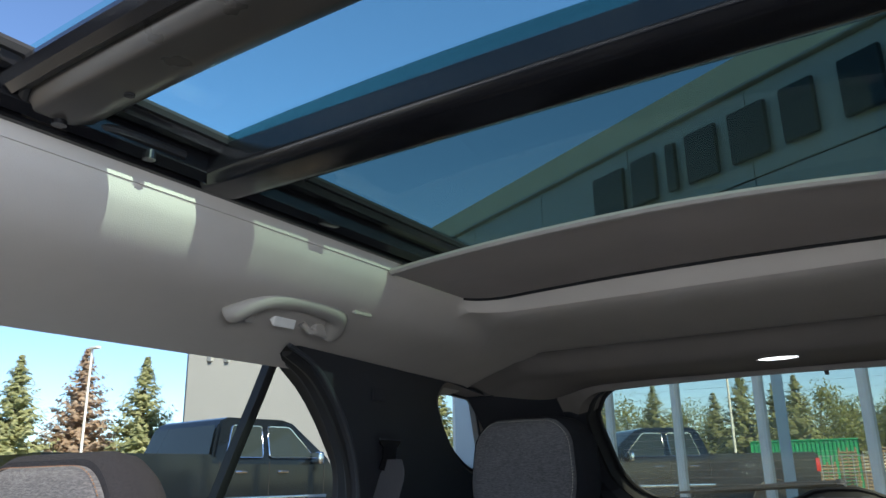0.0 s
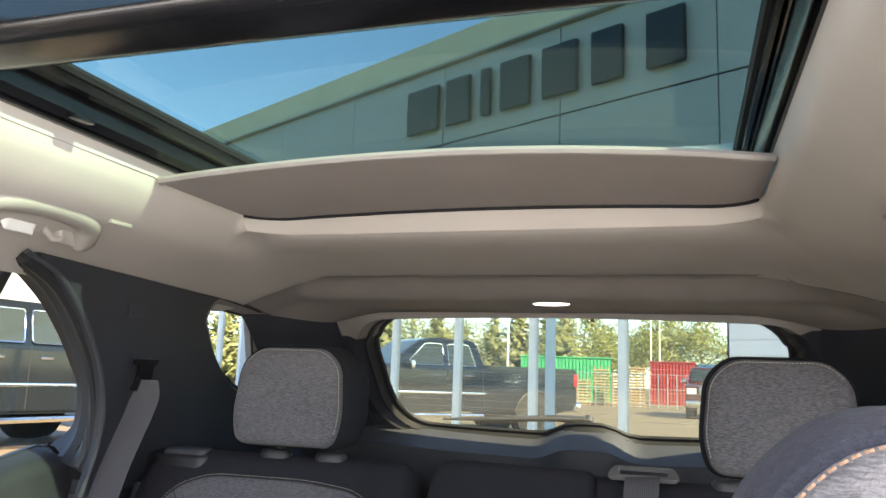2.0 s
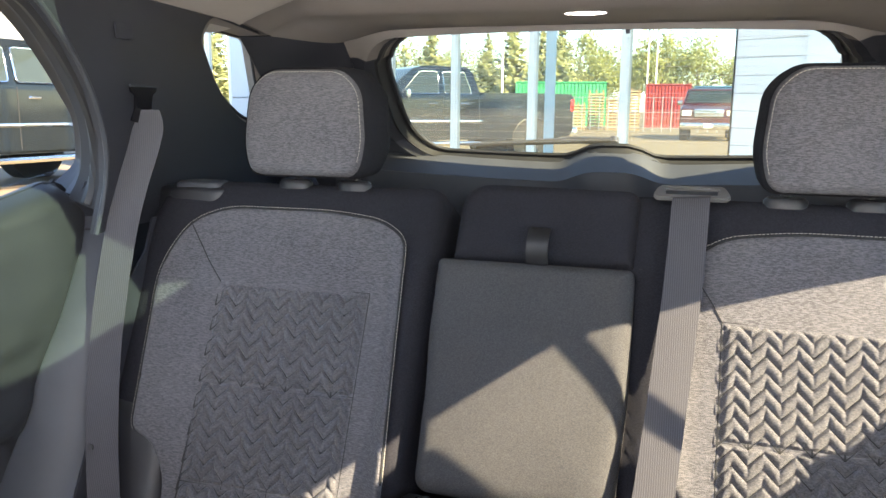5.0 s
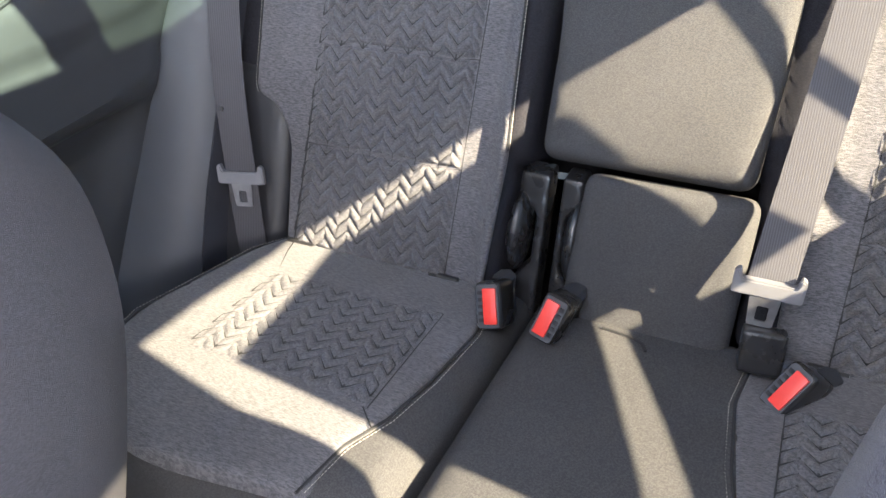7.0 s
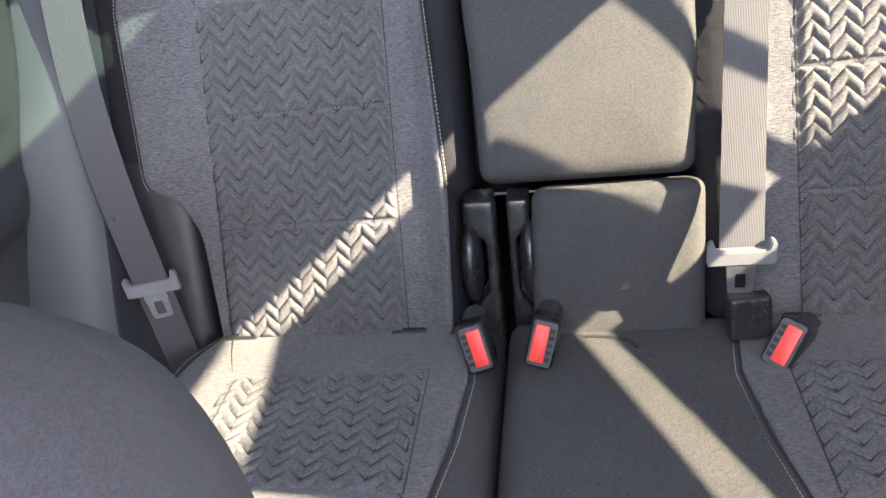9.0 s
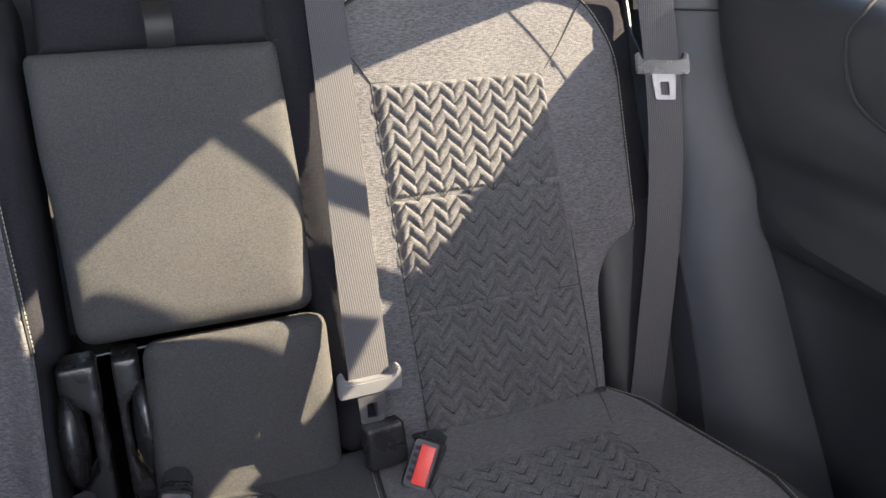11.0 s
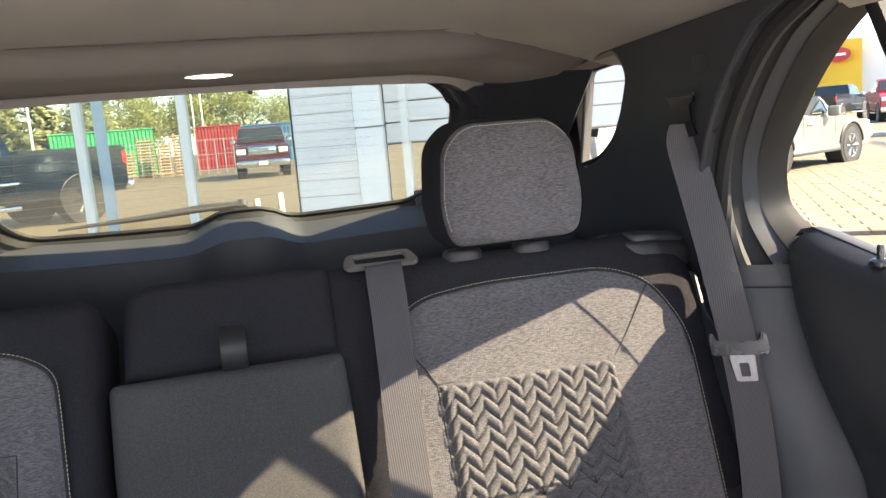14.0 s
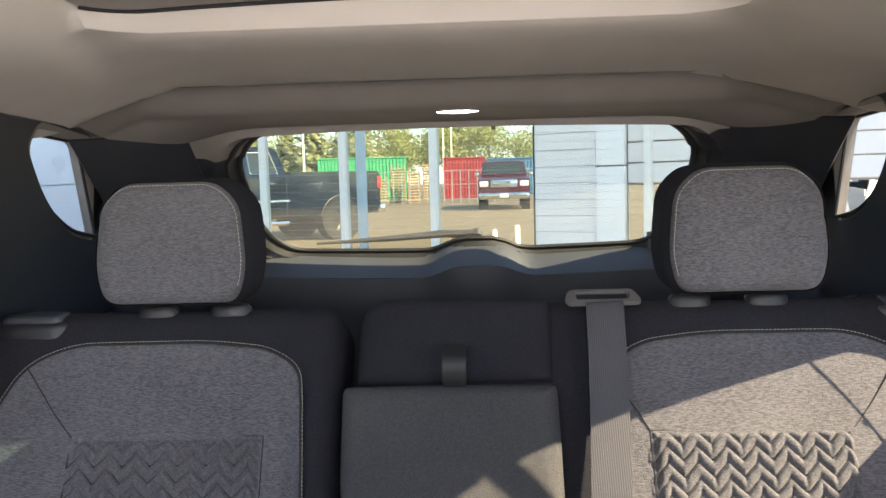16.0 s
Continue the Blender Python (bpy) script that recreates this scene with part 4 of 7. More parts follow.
    g = [(q.x, q.y) for q in resample([(y, z, 0) for y, z in edge + [(-0.06, 1.17)]], n)]
    pe = [(q.x, q.y) for q in resample([(y, z, 0) for y, z in pillar_edge(s)], n)]

    def between(t, inset):
        out = []
        for (a, b), (c, e) in zip(g, pe):
            y, z = a + (c - a) * t, b + (e - b) * t
            xg, xp = win_x(z), 0.602 + 0.20 * (1.35 - z)
            out.append(Vector(((xg + (xp - xg) * max(0.0, t) ** 1.3 - inset) * s, y, z)))
        return out if s > 0 else out[:-2]
    part("window_frame", loft([between(-0.05, -0.012), between(0.0, 0.0), between(0.06, 0.006), between(0.30, 0.008), between(0.36, 0.0)], False), RUBBER, d, "black window frame")
    part("frame_band", loft([between(0.36, -0.004), between(0.40, 0.005), between(0.50, 0.009), between(0.56, 0.0)], False), TRIM_GREY, d, "grey frame band")
    part("door_seal", tube(between(0.76, 0.004), 0.011, 8), RUBBER, d, "black door seal")
    part("seal_back", loft([between(0.55, -0.012), between(1.02, -0.006)], False), SEAM, d)
    part("divider_bar", loft([[W(y + dy, z, nn) for dy, nn in ((-0.009, 0.012), (-0.009, -0.006), (0.0, -0.009), (0.008, -0.006), (0.008, 0.012))] for y, z in ((-0.248, 1.470), (-0.256, 1.41), (-0.268, 1.34), (-0.281, 1.25), (-0.287, 1.15))]), STRAP, d, "black divider bar")
    tops = [(-0.036, 1.188), (-0.048, 1.199), (-0.07, 1.204), (-0.10, 1.197), (-0.187, 1.179), (-0.30, 1.168), (-0.44, 1.157), (-0.55, 1.115), (-0.65, 1.078), (-0.80, 1.05)]
    part("sill_strip", loft([[Vector((x * s, y, z - dz)) for y, z in tops] for x, dz in ((0.738, 0.006), (0.744, 0.0), (0.756, 0.001), (0.772, 0.006), (0.790, 0.012))], False), RUBBER, d, "black sill strip")
    part("top_frame", tube([W(y, z + 0.006, 0.0) for y, z in top + [(-0.262, 1.462)]], 0.008, 6), RUBBER, d, "black upper frame")
    part("print_mark", join(*[box_bm((0.0006, 0.030 - 0.006 * (k % 3), 0.0022), 0, W(-0.262, 1.196 + 0.0048 * k, 0.008)) for k in range(5)]), SEAM, d, "small black print on the glass", False)
    return d


def inner_lining(s):
    """Dark closure between the trims and the outer skin."""
    part("inner_lining", plate([(-0.36, 0.40), (0.95, 0.40), (0.90, 1.10), (0.72, 1.16), (0.0, 1.20), (-0.07, 1.14)], lambda y, z, n: Vector(((0.79 + n) * s, y, z)), 0, 0.006), SEAM, LINING, "dark lining", False)


LINING = thing("side_lining", (0, 0.1, 0.4), "dark lining behind the side trims", "lining", "", "structure")
part("tail_lining", plate([(-0.79, 0.4), (0.79, 0.4), (0.79, 1.10), (-0.79, 1.10)], lambda x, z, n: Vector((x, 0.93 + n, z)), 0, 0.006), SEAM, LINING, "dark lining", False)
inner_lining(-1)
inner_lining(1)
pillar(-1)
pillar(1)
rear_door(-1)
rear_door(1)

PAPER = two_tone("white paper", (0.76, 0.74, 0.68), (0.84, 0.82, 0.76), 20, 0.8)
_pt = PAPER.node_tree
_tr, _mx = _pt.nodes.new("ShaderNodeBsdfTranslucent"), _pt.nodes.new("ShaderNodeMixShader")
_tr.inputs[0].default_value = (0.86, 0.83, 0.74, 1)
_mx.inputs[0].default_value = 0.45
_pt.links.new(_pt.nodes["Principled BSDF"].outputs[0], _mx.inputs[1])
_pt.links.new(_tr.outputs[0], _mx.inputs[2])
_pt.links.new(_mx.outputs[0], _pt.nodes["Material Output"].inputs[0])

# paper sheet inside the glass of the +x door
sheet = thing("price_sheet", (0.742, -0.47, 1.2), "white printed paper sheet stuck inside the side window", "paper sheet")


def S(u, v, n):
    z = 1.222 + v
    return Vector((win_x(z) + 0.004 - n, -0.364 - u, z))


part("paper", plate([(0.0, 0.006), (0.364, -0.082), (0.426, 0.200), (0.0, 0.216)], S, 0, 0.001), PAPER, sheet, "", False)
INK = two_tone("grey printing ink", (0.16, 0.15, 0.14), (0.20, 0.19, 0.175), 60, 0.8)
for u0, v0, u1, v1 in ((0.008, 0.016, 0.0088, 0.20), (0.008, 0.052, 0.33, -0.004), (0.008, 0.017, 0.33, -0.046)):
    rise = 0.0009 if u1 > 0.1 else 0.0
    part("frame_line", plate([(u0, v0), (u1, v1 if rise else v0), (u1, v1 + rise), (u0, (v0 + rise) if rise else v1)], S, 0.0012, 0.0016), INK, sheet, "thin printed line", False)
for u, v, w, h in ((0.012, 0.020, 0.022, 0.0010), (0.012, 0.0085, 0.014, 0.0016), (0.020, 0.112, 0.052, 0.0014), (0.020, 0.120, 0.060, 0.0014), (0.024, 0.128, 0.046, 0.0014)):
    part("print_bar", plate([(u, v), (u + w, v), (u + w, v + h), (u, v + h)], S, 0.0012, 0.0016), INK, sheet, "small grey print", False)
# the print faces outwards, so it reads backwards from the cabin
part("lettering", lettering("VE", 0.0135, lambda u, v, n: S(0.028 - u, 0.025 + v, 0.0014 + n), 0.0004), INK, sheet, "grey printed letters", False)

# ---- headliner ----
ROOF_C = -0.04          # the roof opening's centre line


def rrect(x0, x1, y0, y1, r, n=10, side=14):
    out = []
    for cx, cy, a in ((x1 - r, y1 - r, 0), (x0 + r, y1 - r, 90), (x0 + r, y0 + r, 180), (x1 - r, y0 + r, 270)):
        arc = [(cx + r * math.cos(radians(a + 90 * k / n)), cy + r * math.sin(radians(a + 90 * k / n))) for k in range(n + 1)]
        if out:
            p, q = out[-1], arc[0]
            out += [(p[0] + (q[0] - p[0]) * k / side, p[1] + (q[1] - p[1]) * k / side) for k in range(1, side)]
        out += arc
    p, q = out[-1], out[0]
    return out + [(p[0] + (q[0] - p[0]) * k / side, p[1] + (q[1] - p[1]) * k / side) for k in range(1, side)]


OPEN = (-0.43, 0.352, -1.36, 0.018)


def liner_z(x, y):
    """Height of the headliner."""
    back = interp([(-3, 1.560), (0.02, 1.556), (0.06, 1.546), (0.285, 1.525), (0.37, 1.515)], y)
    left = interp([(-0.66, 1.455), (-0.62, 1.474), (-0.56, 1.497), (-0.50, 1.517), (-0.476, 1.527), (-0.455, 1.546), (-0.43, 1.576), (0.0, 1.578)], x)
    right = interp([(0.0, 1.566), (0.352, 1.562), (0.385, 1.545), (0.43, 1.522), (0.52, 1.500), (0.60, 1.478), (0.66, 1.455)], x)
    z = left if x < 0 else right
    side = interp([(-3, 0), (0.1, 0), (0.30, 0.012), (0.40, 0.02)], y)
    z += 0.03 * max(0.0, min(1.0, (-0.55 - y) / 0.25)) * max(0.0, min(1.0, (x - 0.45) / 0.15))
    return min(z - side, back + 0.02 * (1 if abs(x) > 0.5 else 0)) if y > -0.02 else min(z, 1.578)


liner = thing("headliner", (0, 0, 1.5), "beige grey felt headliner round the roof opening", "headliner", "", "structure")
_rings = []
_o = rrect(*OPEN, 0.075)
_rings.append([(x, y, 1.612) for x, y in _o])
_rings.append([(x, y, 1.586) for x, y in _o])
for k, (f, dz) in enumerate(((0.008, 0.012), (0.022, 0.002), (0.05, 0.0), (0.10, 0), (0.18, 0), (0.28, 0), (0.4, 0), (0.52, 0), (0.64, 0), (0.76, 0), (0.88, 0), (1.0, 0))):
    out = rrect(-0.655, 0.655, -1.75, 0.288, 0.05)
    ring_pts = []
    for (x, y), (X, Y) in zip(_o, out):
        px, py = x + (X - x) * f, y + (Y - y) * f
        ring_pts.append((px, py, liner_z(px, py) + dz))
    _rings.append(ring_pts)
part("felt", loft(_rings), LINER, liner)


def ceiling_hook(x, y, z):
    h = thing("coat_hook", (x, y, z), "small beige coat hook cover in the headliner", "coat hook", "coat hooks")
    part("cover", box_bm((0.016, 0.042, 0.006), 0.0028, (x, y, z), 2, Euler((0, radians(24 if x < 0 else -24), 0)).to_matrix()), LINER_PLASTIC, h)


ceiling_hook(-0.485, -0.245, 1.526)
ceiling_hook(0.455, -0.245, 1.5125)


def grab_handle(s, y0, y1):
    g = thing("grab_handle", (0.51 * s, (y0 + y1) / 2, 1.5), "beige plastic folding grab handle with a small lamp behind", "grab handle", "grab handles")
    x = (0.500 if s < 0 else 0.470) * s
    ym = (y0 + y1) / 2

    def G(u, v, n):
        return Vector((x + s * (0.034 - 1.05 * v * 0.35) - s * n * 0.5 + s * 0.004, ym + 0.024 + u, 1.524 + v - n * 0.75))
    h = (y1 - y0) / 2
    part("recess", pad(round_poly([(-h - 0.012, -0.026), (h + 0.016, -0.030), (h + 0.016, 0.030), (-h - 0.012, 0.028)], 0.022), G, -0.012, 0.012, 0.008, 0, 0.012), LINER, g, "shallow recess")
    path = [G(-h, -0.022, 0.004), G(-h + 0.004, -0.008, 0.018), G(-h + 0.03, 0.026, 0.042), G(0, 0.036, 0.046), G(h - 0.03, 0.028, 0.042), G(h - 0.004, -0.006, 0.018), G(h, -0.022, 0.004)]
    # black tube added behind the grip to draw its shadow outline
    part("gap", tube(resample([p + G(0, 0.007, -0.012) - G(0, 0, 0) for p in path], 26), 0.0185, 10, False, 0.8), SEAM, g, "black tube as the shadow line round the grip")
    part("grip", tube(resample(path, 26), 0.0185, 12, False, 0.8), LINER_PLASTIC, g, "beige grip")
    for e in (-h + 0.018, h - 0.026):
        part("mount", pad(round_poly([(e - 0.02, -0.024), (e + 0.02, -0.024), (e + 0.02, 0.0), (e - 0.02, 0.0)], 0.009), G, 0.0, 0.020, 0.008, 0, 0.007), LINER_PLASTIC, g)
    part("lamp_lens", pad(round_poly([(-0.028, -0.022), (0.018, -0.022), (0.018, -0.002), (-0.028, -0.002)], 0.004), G, 0.0, 0.015, 0.003, 0, 0.006), LAMP_LENS, g, "white lamp lens")
    part("coat_peg", tube([G(0.03, -0.010, 0.012), G(0.045, -0.016, 0.020), G(0.055, -0.012, 0.024)], 0.005, 7), LINER_PLASTIC, g)


grab_handle(-1, -0.475, -0.275)
grab_handle(1, -0.475, -0.275)

# ---- roof glass, bars and sunshade ----
roof = thing("panoramic_roof", (ROOF_C, -0.5, 1.6), "panoramic glass roof with black rails and cross bars", "glass roof", "", "structure")


def bar(y0, y1, z0, z1, mat, name, label, crown=0.014):
    def b(u, v, n):
        return Vector((u, v, n))
    prof = [(y0, z1), (y0, z0 + 0.010), (y0 + 0.012, z0), (y1 - 0.02, z0), (y1, z0 + 0.008), (y1, z1)]
    prof = round_poly(prof, [0, 0.004, 0.004, 0.006, 0.006, 0], 3)
    rings = [[Vector((x, y, z + crown * (1 - ((x - ROOF_C) / 0.40) ** 2))) for y, z in prof] for x in np.linspace(-0.43, 0.352, 25)]
    part(name, loft(rings, True, True), mat, roof, label)


bar(-0.628, -0.548, 1.602, 1.640, RAIL, "cross_bar", "dark glossy cross bar", 0.002)
part("bar_seal", tube([(x, -0.612, 1.619 + 0.002 * (1 - ((x - ROOF_C) / 0.40) ** 2)) for x in np.linspace(-0.43, 0.352, 25)], 0.012, 8), RUBBER, roof, "black rubber seal")
part("bar_edge", tube([(x, -0.602, 1.632 + 0.002 * (1 - ((x - ROOF_C) / 0.40) ** 2)) for x in np.linspace(-0.40, 0.33, 25)], 0.010, 8), RAIL, roof)
bar(-0.838, -0.766, 1.606, 1.640, BRUSHED, "front_bar", "dark glossy front bar")
part("front_seal", tube([(x, -0.850, 1.624 + 0.014 * (1 - ((x - ROOF_C) / 0.40) ** 2)) for x in np.linspace(-0.40, 0.33, 25)], 0.013, 8), RAIL, roof)
part("front_lip", tube([(x, -0.760, 1.636 + 0.014 * (1 - ((x - ROOF_C) / 0.40) ** 2)) for x in np.linspace(-0.40, 0.33, 25)], 0.007, 8), RAIL, roof)
for s, x0, x1 in ((-1, -0.43, -0.372), (1, 0.352, 0.322)):
    w = x1 - x0
    prof = [(0.0, 1.602), (0.12, 1.602), (0.16, 1.612), (0.30, 1.612), (0.34, 1.604), (0.50, 1.612), (0.54, 1.630), (0.72, 1.634), (0.76, 1.628), (0.90, 1.630), (1.0, 1.646), (0.0, 1.656)]
    part("side_rail", loft([[Vector((x0 + w * f, y, z)) for f, z in prof] for y in (-1.36, -0.9, -0.5, 0.018)], True, True), RAIL, roof, "black painted guide rail")
    part("rail_lip", tube([(x0 + w * 1.0, y, 1.644) for y in (-1.3, -0.9, -0.5, 0.0)], 0.006, 6), RUBBER, roof)
for y in (-0.80, -0.70):
    part("rail_bolt", tube([(-0.405, y, 1.604), (-0.405, y, 1.614)], 0.007, 10), RAIL, roof)
part("drain_tube", tube(resample([(-0.385, -0.845, 1.622), (-0.41, -0.83, 1.615), (-0.415, -0.79, 1.615), (-0.40, -0.74, 1.62), (-0.40, -0.66, 1.622)], 20), 0.005, 7), RUBBER, roof, "black tube")
part("rail_clip", box_bm((0.014, 0.03, 0.006), 0.002, (-0.40, -0.42, 1.608)), RAIL, roof)
part("bar_hole", tube([(-0.315, -0.790, 1.612), (-0.315, -0.790, 1.620)], 0.005, 8), SEAM, roof)
part("rear_pane", grid(lambda a, b: Vector((-0.40 + 0.74 * a, -0.63 + 0.68 * b, 1.644 + 0.014 * (1 - ((-0.40 + 0.74 * a - ROOF_C) / 0.40) ** 2))), 12, 4, 0.004), ROOF_PANE, roof, "dark tinted fixed glass")
part("front_pane", grid(lambda a, b: Vector((-0.40 + 0.74 * a, -0.85 + 0.25 * b, 1.652 + 0.014 * (1 - ((-0.40 + 0.74 * a - ROOF_C) / 0.40) ** 2))), 12, 4, 0.004), ROOF_PANE_FRONT, roof, "tinted sliding glass")

blind = thing("sunshade", (ROOF_C, -0.15, 1.59), "taupe fabric roof sunshade partly drawn", "sunshade")


def blind_pt(a, b):
    x = -0.427 + 0.776 * a
    f = (2 * a - 1)
    y0 = -0.24 + 0.030 * max(0.0, f) ** 2 - 0.018 * (1 - f * f)
    y = y0 + (0.030 - y0) * b
    return Vector((x, y, 1.586 + 0.012 * (1 - f * f)))


part("fabric", grid(blind_pt, 30, 16, 0.006), BLIND, blind)
part("front_edge", tube([blind_pt(a, 0) + Vector((0, 0, -0.003)) for a in np.linspace(0, 1, 31)], 0.0075, 8, False, 0.8), LINER_PLASTIC, blind, "pale grey front edge")
part("rear_gap", tube(sorted([(x, y - 0.004, 1.5785 + 0.010 * (1 - ((x + 0.039) / 0.39) ** 2)) for x, y in rrect(*OPEN, 0.075, 8, 30) if y > OPEN[3] - 0.06]), 0.0026, 6), SEAM, blind, "black gap")

# ---- tailgate ----
def G45(x, z, n=0.0):
    """The rear window's sloping plane; n goes out of the car."""
    return Vector((x, 0.74 - (z - 1.22) + n * 0.707, z + n * 0.707))


gate = thing("tailgate", (0, 0.75, 1.2), "closed tailgate with a wide rear window and grey plastic trim", "tailgate", "", "structure")
_win = rrect(-0.425, 0.452, 1.212, 1.470, 0.085, 8, 26)


def bump(x, z):
    return z + (0.026 * math.exp(-((x - 0.035) / 0.075) ** 4) if z < 1.3 else 0) + 0.010 * (x / 0.43) ** 2 * (1 if z < 1.3 else 0) - (0.010 * (x / 0.43) ** 2 if z > 1.42 else 0)


_win = [(x, bump(x, z)) for x, z in _win]


def grow(pts, f, g, dz=0.0):
    return [(0.013 + (x - 0.013) * f, 1.34 + (z - 1.34) * g + dz) for x, z in pts]


part("window_seal", tube([G45(x, z, 0.004) for x, z in _win], 0.0055, 6, True), RUBBER, gate, "black seal")
part("pane", plate(grow(_win, 1.02, 1.03), lambda a, b, n: G45(a, b, n), 0.012, 0.016), HAZED_PANE, gate, "rear glass with a pale veil of haze", False)
part("edge_seal", loft([[G45(x, z, n) for x, z in grow(_win, f, g)] for f, g, n in ((1.032, 1.02, -0.008), (1.045, 1.028, -0.015), (1.062, 1.036, -0.012))]), RUBBER, gate, "black edge seal")


def zone(x, z):
    return 0 if z < 1.262 else 1 if z < 1.436 else 2


def surround_runs():
    """Stretches of the window's outline that lie in one zone: below, at the sides, above."""
    kinds = [zone(x, z) for x, z in _win]
    n = len(kinds)
    starts = [i for i in range(n) if kinds[i] != kinds[i - 1]]
    for a, b in zip(starts, starts[1:] + [starts[0] + n]):
        yield kinds[a], [i % n for i in range(a, b + 1)]


def surround_ring(f, g, n, run):
    ring = [G45(x, z, n) for x, z in grow(_win, f, g)]
    return [ring[i] for i in run]


REVEALS = ((RUBBER, "black lower reveal"), (RUBBER, "black side reveal"), (WINDOW_TRIM, "brown grey window reveal"))
SURROUNDS = ((HATCH_TRIM, "grey lower surround"), (TRIM_DARK, "charcoal side surround"), (WINDOW_TRIM, "brown grey window surround"))
for q, run in surround_runs():
    part("reveal", loft([surround_ring(1.0, 1.0, 0.010, run), surround_ring(1.032, 1.02, -0.008, run)], False), REVEALS[q][0], gate, REVEALS[q][1])
    part("surround", loft([surround_ring(f, g, n, run) for f, g, n in ((1.062, 1.036, -0.012), (1.11, 1.05, -0.022), (1.16, 1.08, -0.014), (1.34, 1.10, -0.012))], False), SURROUNDS[q][0], gate, SURROUNDS[q][1])


def upper(a, b):
    x = -0.60 + 1.20 * a
    e = max(0.0, min(1.0, (abs(x) - 0.34) / 0.26))
    top = 1.472 - 0.036 * e * e * (3 - 2 * e)
    z0 = liner_z(x, 0.28) - 0.003
    z1 = min(1.483, z0 - 0.012)
    k = b * 2
    if k < 1:
        return Vector((x, 0.278 + 0.092 * k, z0 + (z1 - z0) * (k * k * (3 - 2 * k))))
    k -= 1
    return Vector((x, 0.37 + 0.115 * k, z1 + (min(top, z1) - z1) * k - 0.004 * math.sin(math.pi * k)))


# felt like the headliner's, its shade put into the darker colour
part("header_trim", grid(upper, 120, 16), HEADER, gate, "brown grey header, shade in its colour")
for q in (-1, 1):
    part("corner_strip", loft([[upper(0.5 + q * 0.49, b / 12) for b in range(13)], [upper(0.5 + q * 0.49, b / 12) + Vector((0.10 * q, 0, 0.006)) for b in range(13)]], False), HEADER, gate)


for q in (-1, 1):
    part("corner_lining", box_bm((0.42, 0.012, 0.34), 0.004, (0.61 * q, 0.735, 1.075)), TRIM_DARK, gate, "charcoal lower corner lining")


def side_cheek(s):
    def f(a, b):
        z = 1.470 - 0.36 * b
        y = 0.74 - (z - 1.22) - 0.012
        return Vector(((0.485 + 0.145 * a + 0.012 * (1 - b)) * s, y - 0.14 * a ** 1.5 - 0.008, z - 0.02 * a))
    part("side_trim", grid(f, 10, 16, 0.004), TRIM_DARK, gate, "charcoal side trim")


side_cheek(-1)
side_cheek(1)


def lower(a, b):
    x = -0.60 + 1.20 * a
    zt = 1.205 + 0.026 * math.exp(-((x - 0.035) / 0.085) ** 4) + 0.012 * (x / 0.43) ** 2
    y0 = 0.74 - (zt - 1.22) - 0.004
    if b < 0.45:
        k = b / 0.45
        return Vector((x, y0 - 0.055 * k, zt - 0.035 * k - 0.010 * k * k))
    k = (b - 0.45) / 0.55
    return Vector((x, y0 - 0.055 - 0.02 * math.sin(k * 1.5) + 0.10 * k * k, zt - 0.045 - 0.30 * k))


part("roof_closure", join(*[grid(lambda a, b, q=q: Vector((q * (0.36 + 0.30 * a), 0.27 + 0.29 * b, 1.565 - 0.03 * b - 0.02 * a)), 4, 4, 0.01) for q in (-1, 1)], grid(lambda a, b: Vector((-0.40 + 0.80 * a, 0.27 + 0.27 * b, 1.568 - 0.03 * b)), 6, 3, 0.008)), SEAM, gate, "dark roof edge")
part("corner_closure", join(*[grid(lambda a, b, q=q: Vector((q * (0.47 + 0.17 * a), 0.50 - 0.02 * a + 0.27 * b, 1.50 - 0.30 * b)), 4, 6, 0.01) for q in (-1, 1)]), SEAM, gate, "dark corner lining")
part("lower_trim", grid(lambda a, b: lower(a, 0.45 * b), 60, 10, 0.004), HATCH_TRIM, gate, "grey lower trim")
# hatch trim's lower face, its shade put in as a darker grey
part("lower_panel", grid(lambda a, b: lower(a, 0.452 + 0.548 * b), 60, 14, 0.004), TRIM_GREY, gate, "lower panel in a darker grey for its shade")
for k in range(13):
    z = 1.245 + 0.0165 * k
    part("heater_wire", tube([G45(x, z, 0.0095) for x in (-0.40, 0.0, 0.43)], 0.0002, 4), HEADER, gate)
part("glass_badge", plate(round_poly([(0.066, 1.452), (0.074, 1.452), (0.074, 1.462), (0.066, 1.462)], 0.001, 1), lambda a, b, n: G45(a, b, n), 0.008, 0.009), BELT_PLASTIC, gate, "small mark on the glass", False)
wiper = thing("rear_wiper", (0.05, 0.79, 1.25), "black rear wiper resting on the window", "wiper")
part("arm", tube([G45(0.035, 1.229, 0.026), G45(-0.04, 1.229, 0.03), G45(-0.14, 1.226, 0.026)], [0.010, 0.008, 0.006], 8), PLASTIC, wiper, "black arm")
part("blade", tube([G45(-0.32, 1.219, 0.022), G45(-0.156, 1.227, 0.022), G45(0.03, 1.236, 0.022)], [0.003, 0.007, 0.006], 6), RUBBER, wiper, "black blade")
part("hub", tube([G45(0.035, 1.229, 0.018), G45(0.035, 1.229, 0.034)], 0.012, 12), PLASTIC, wiper)

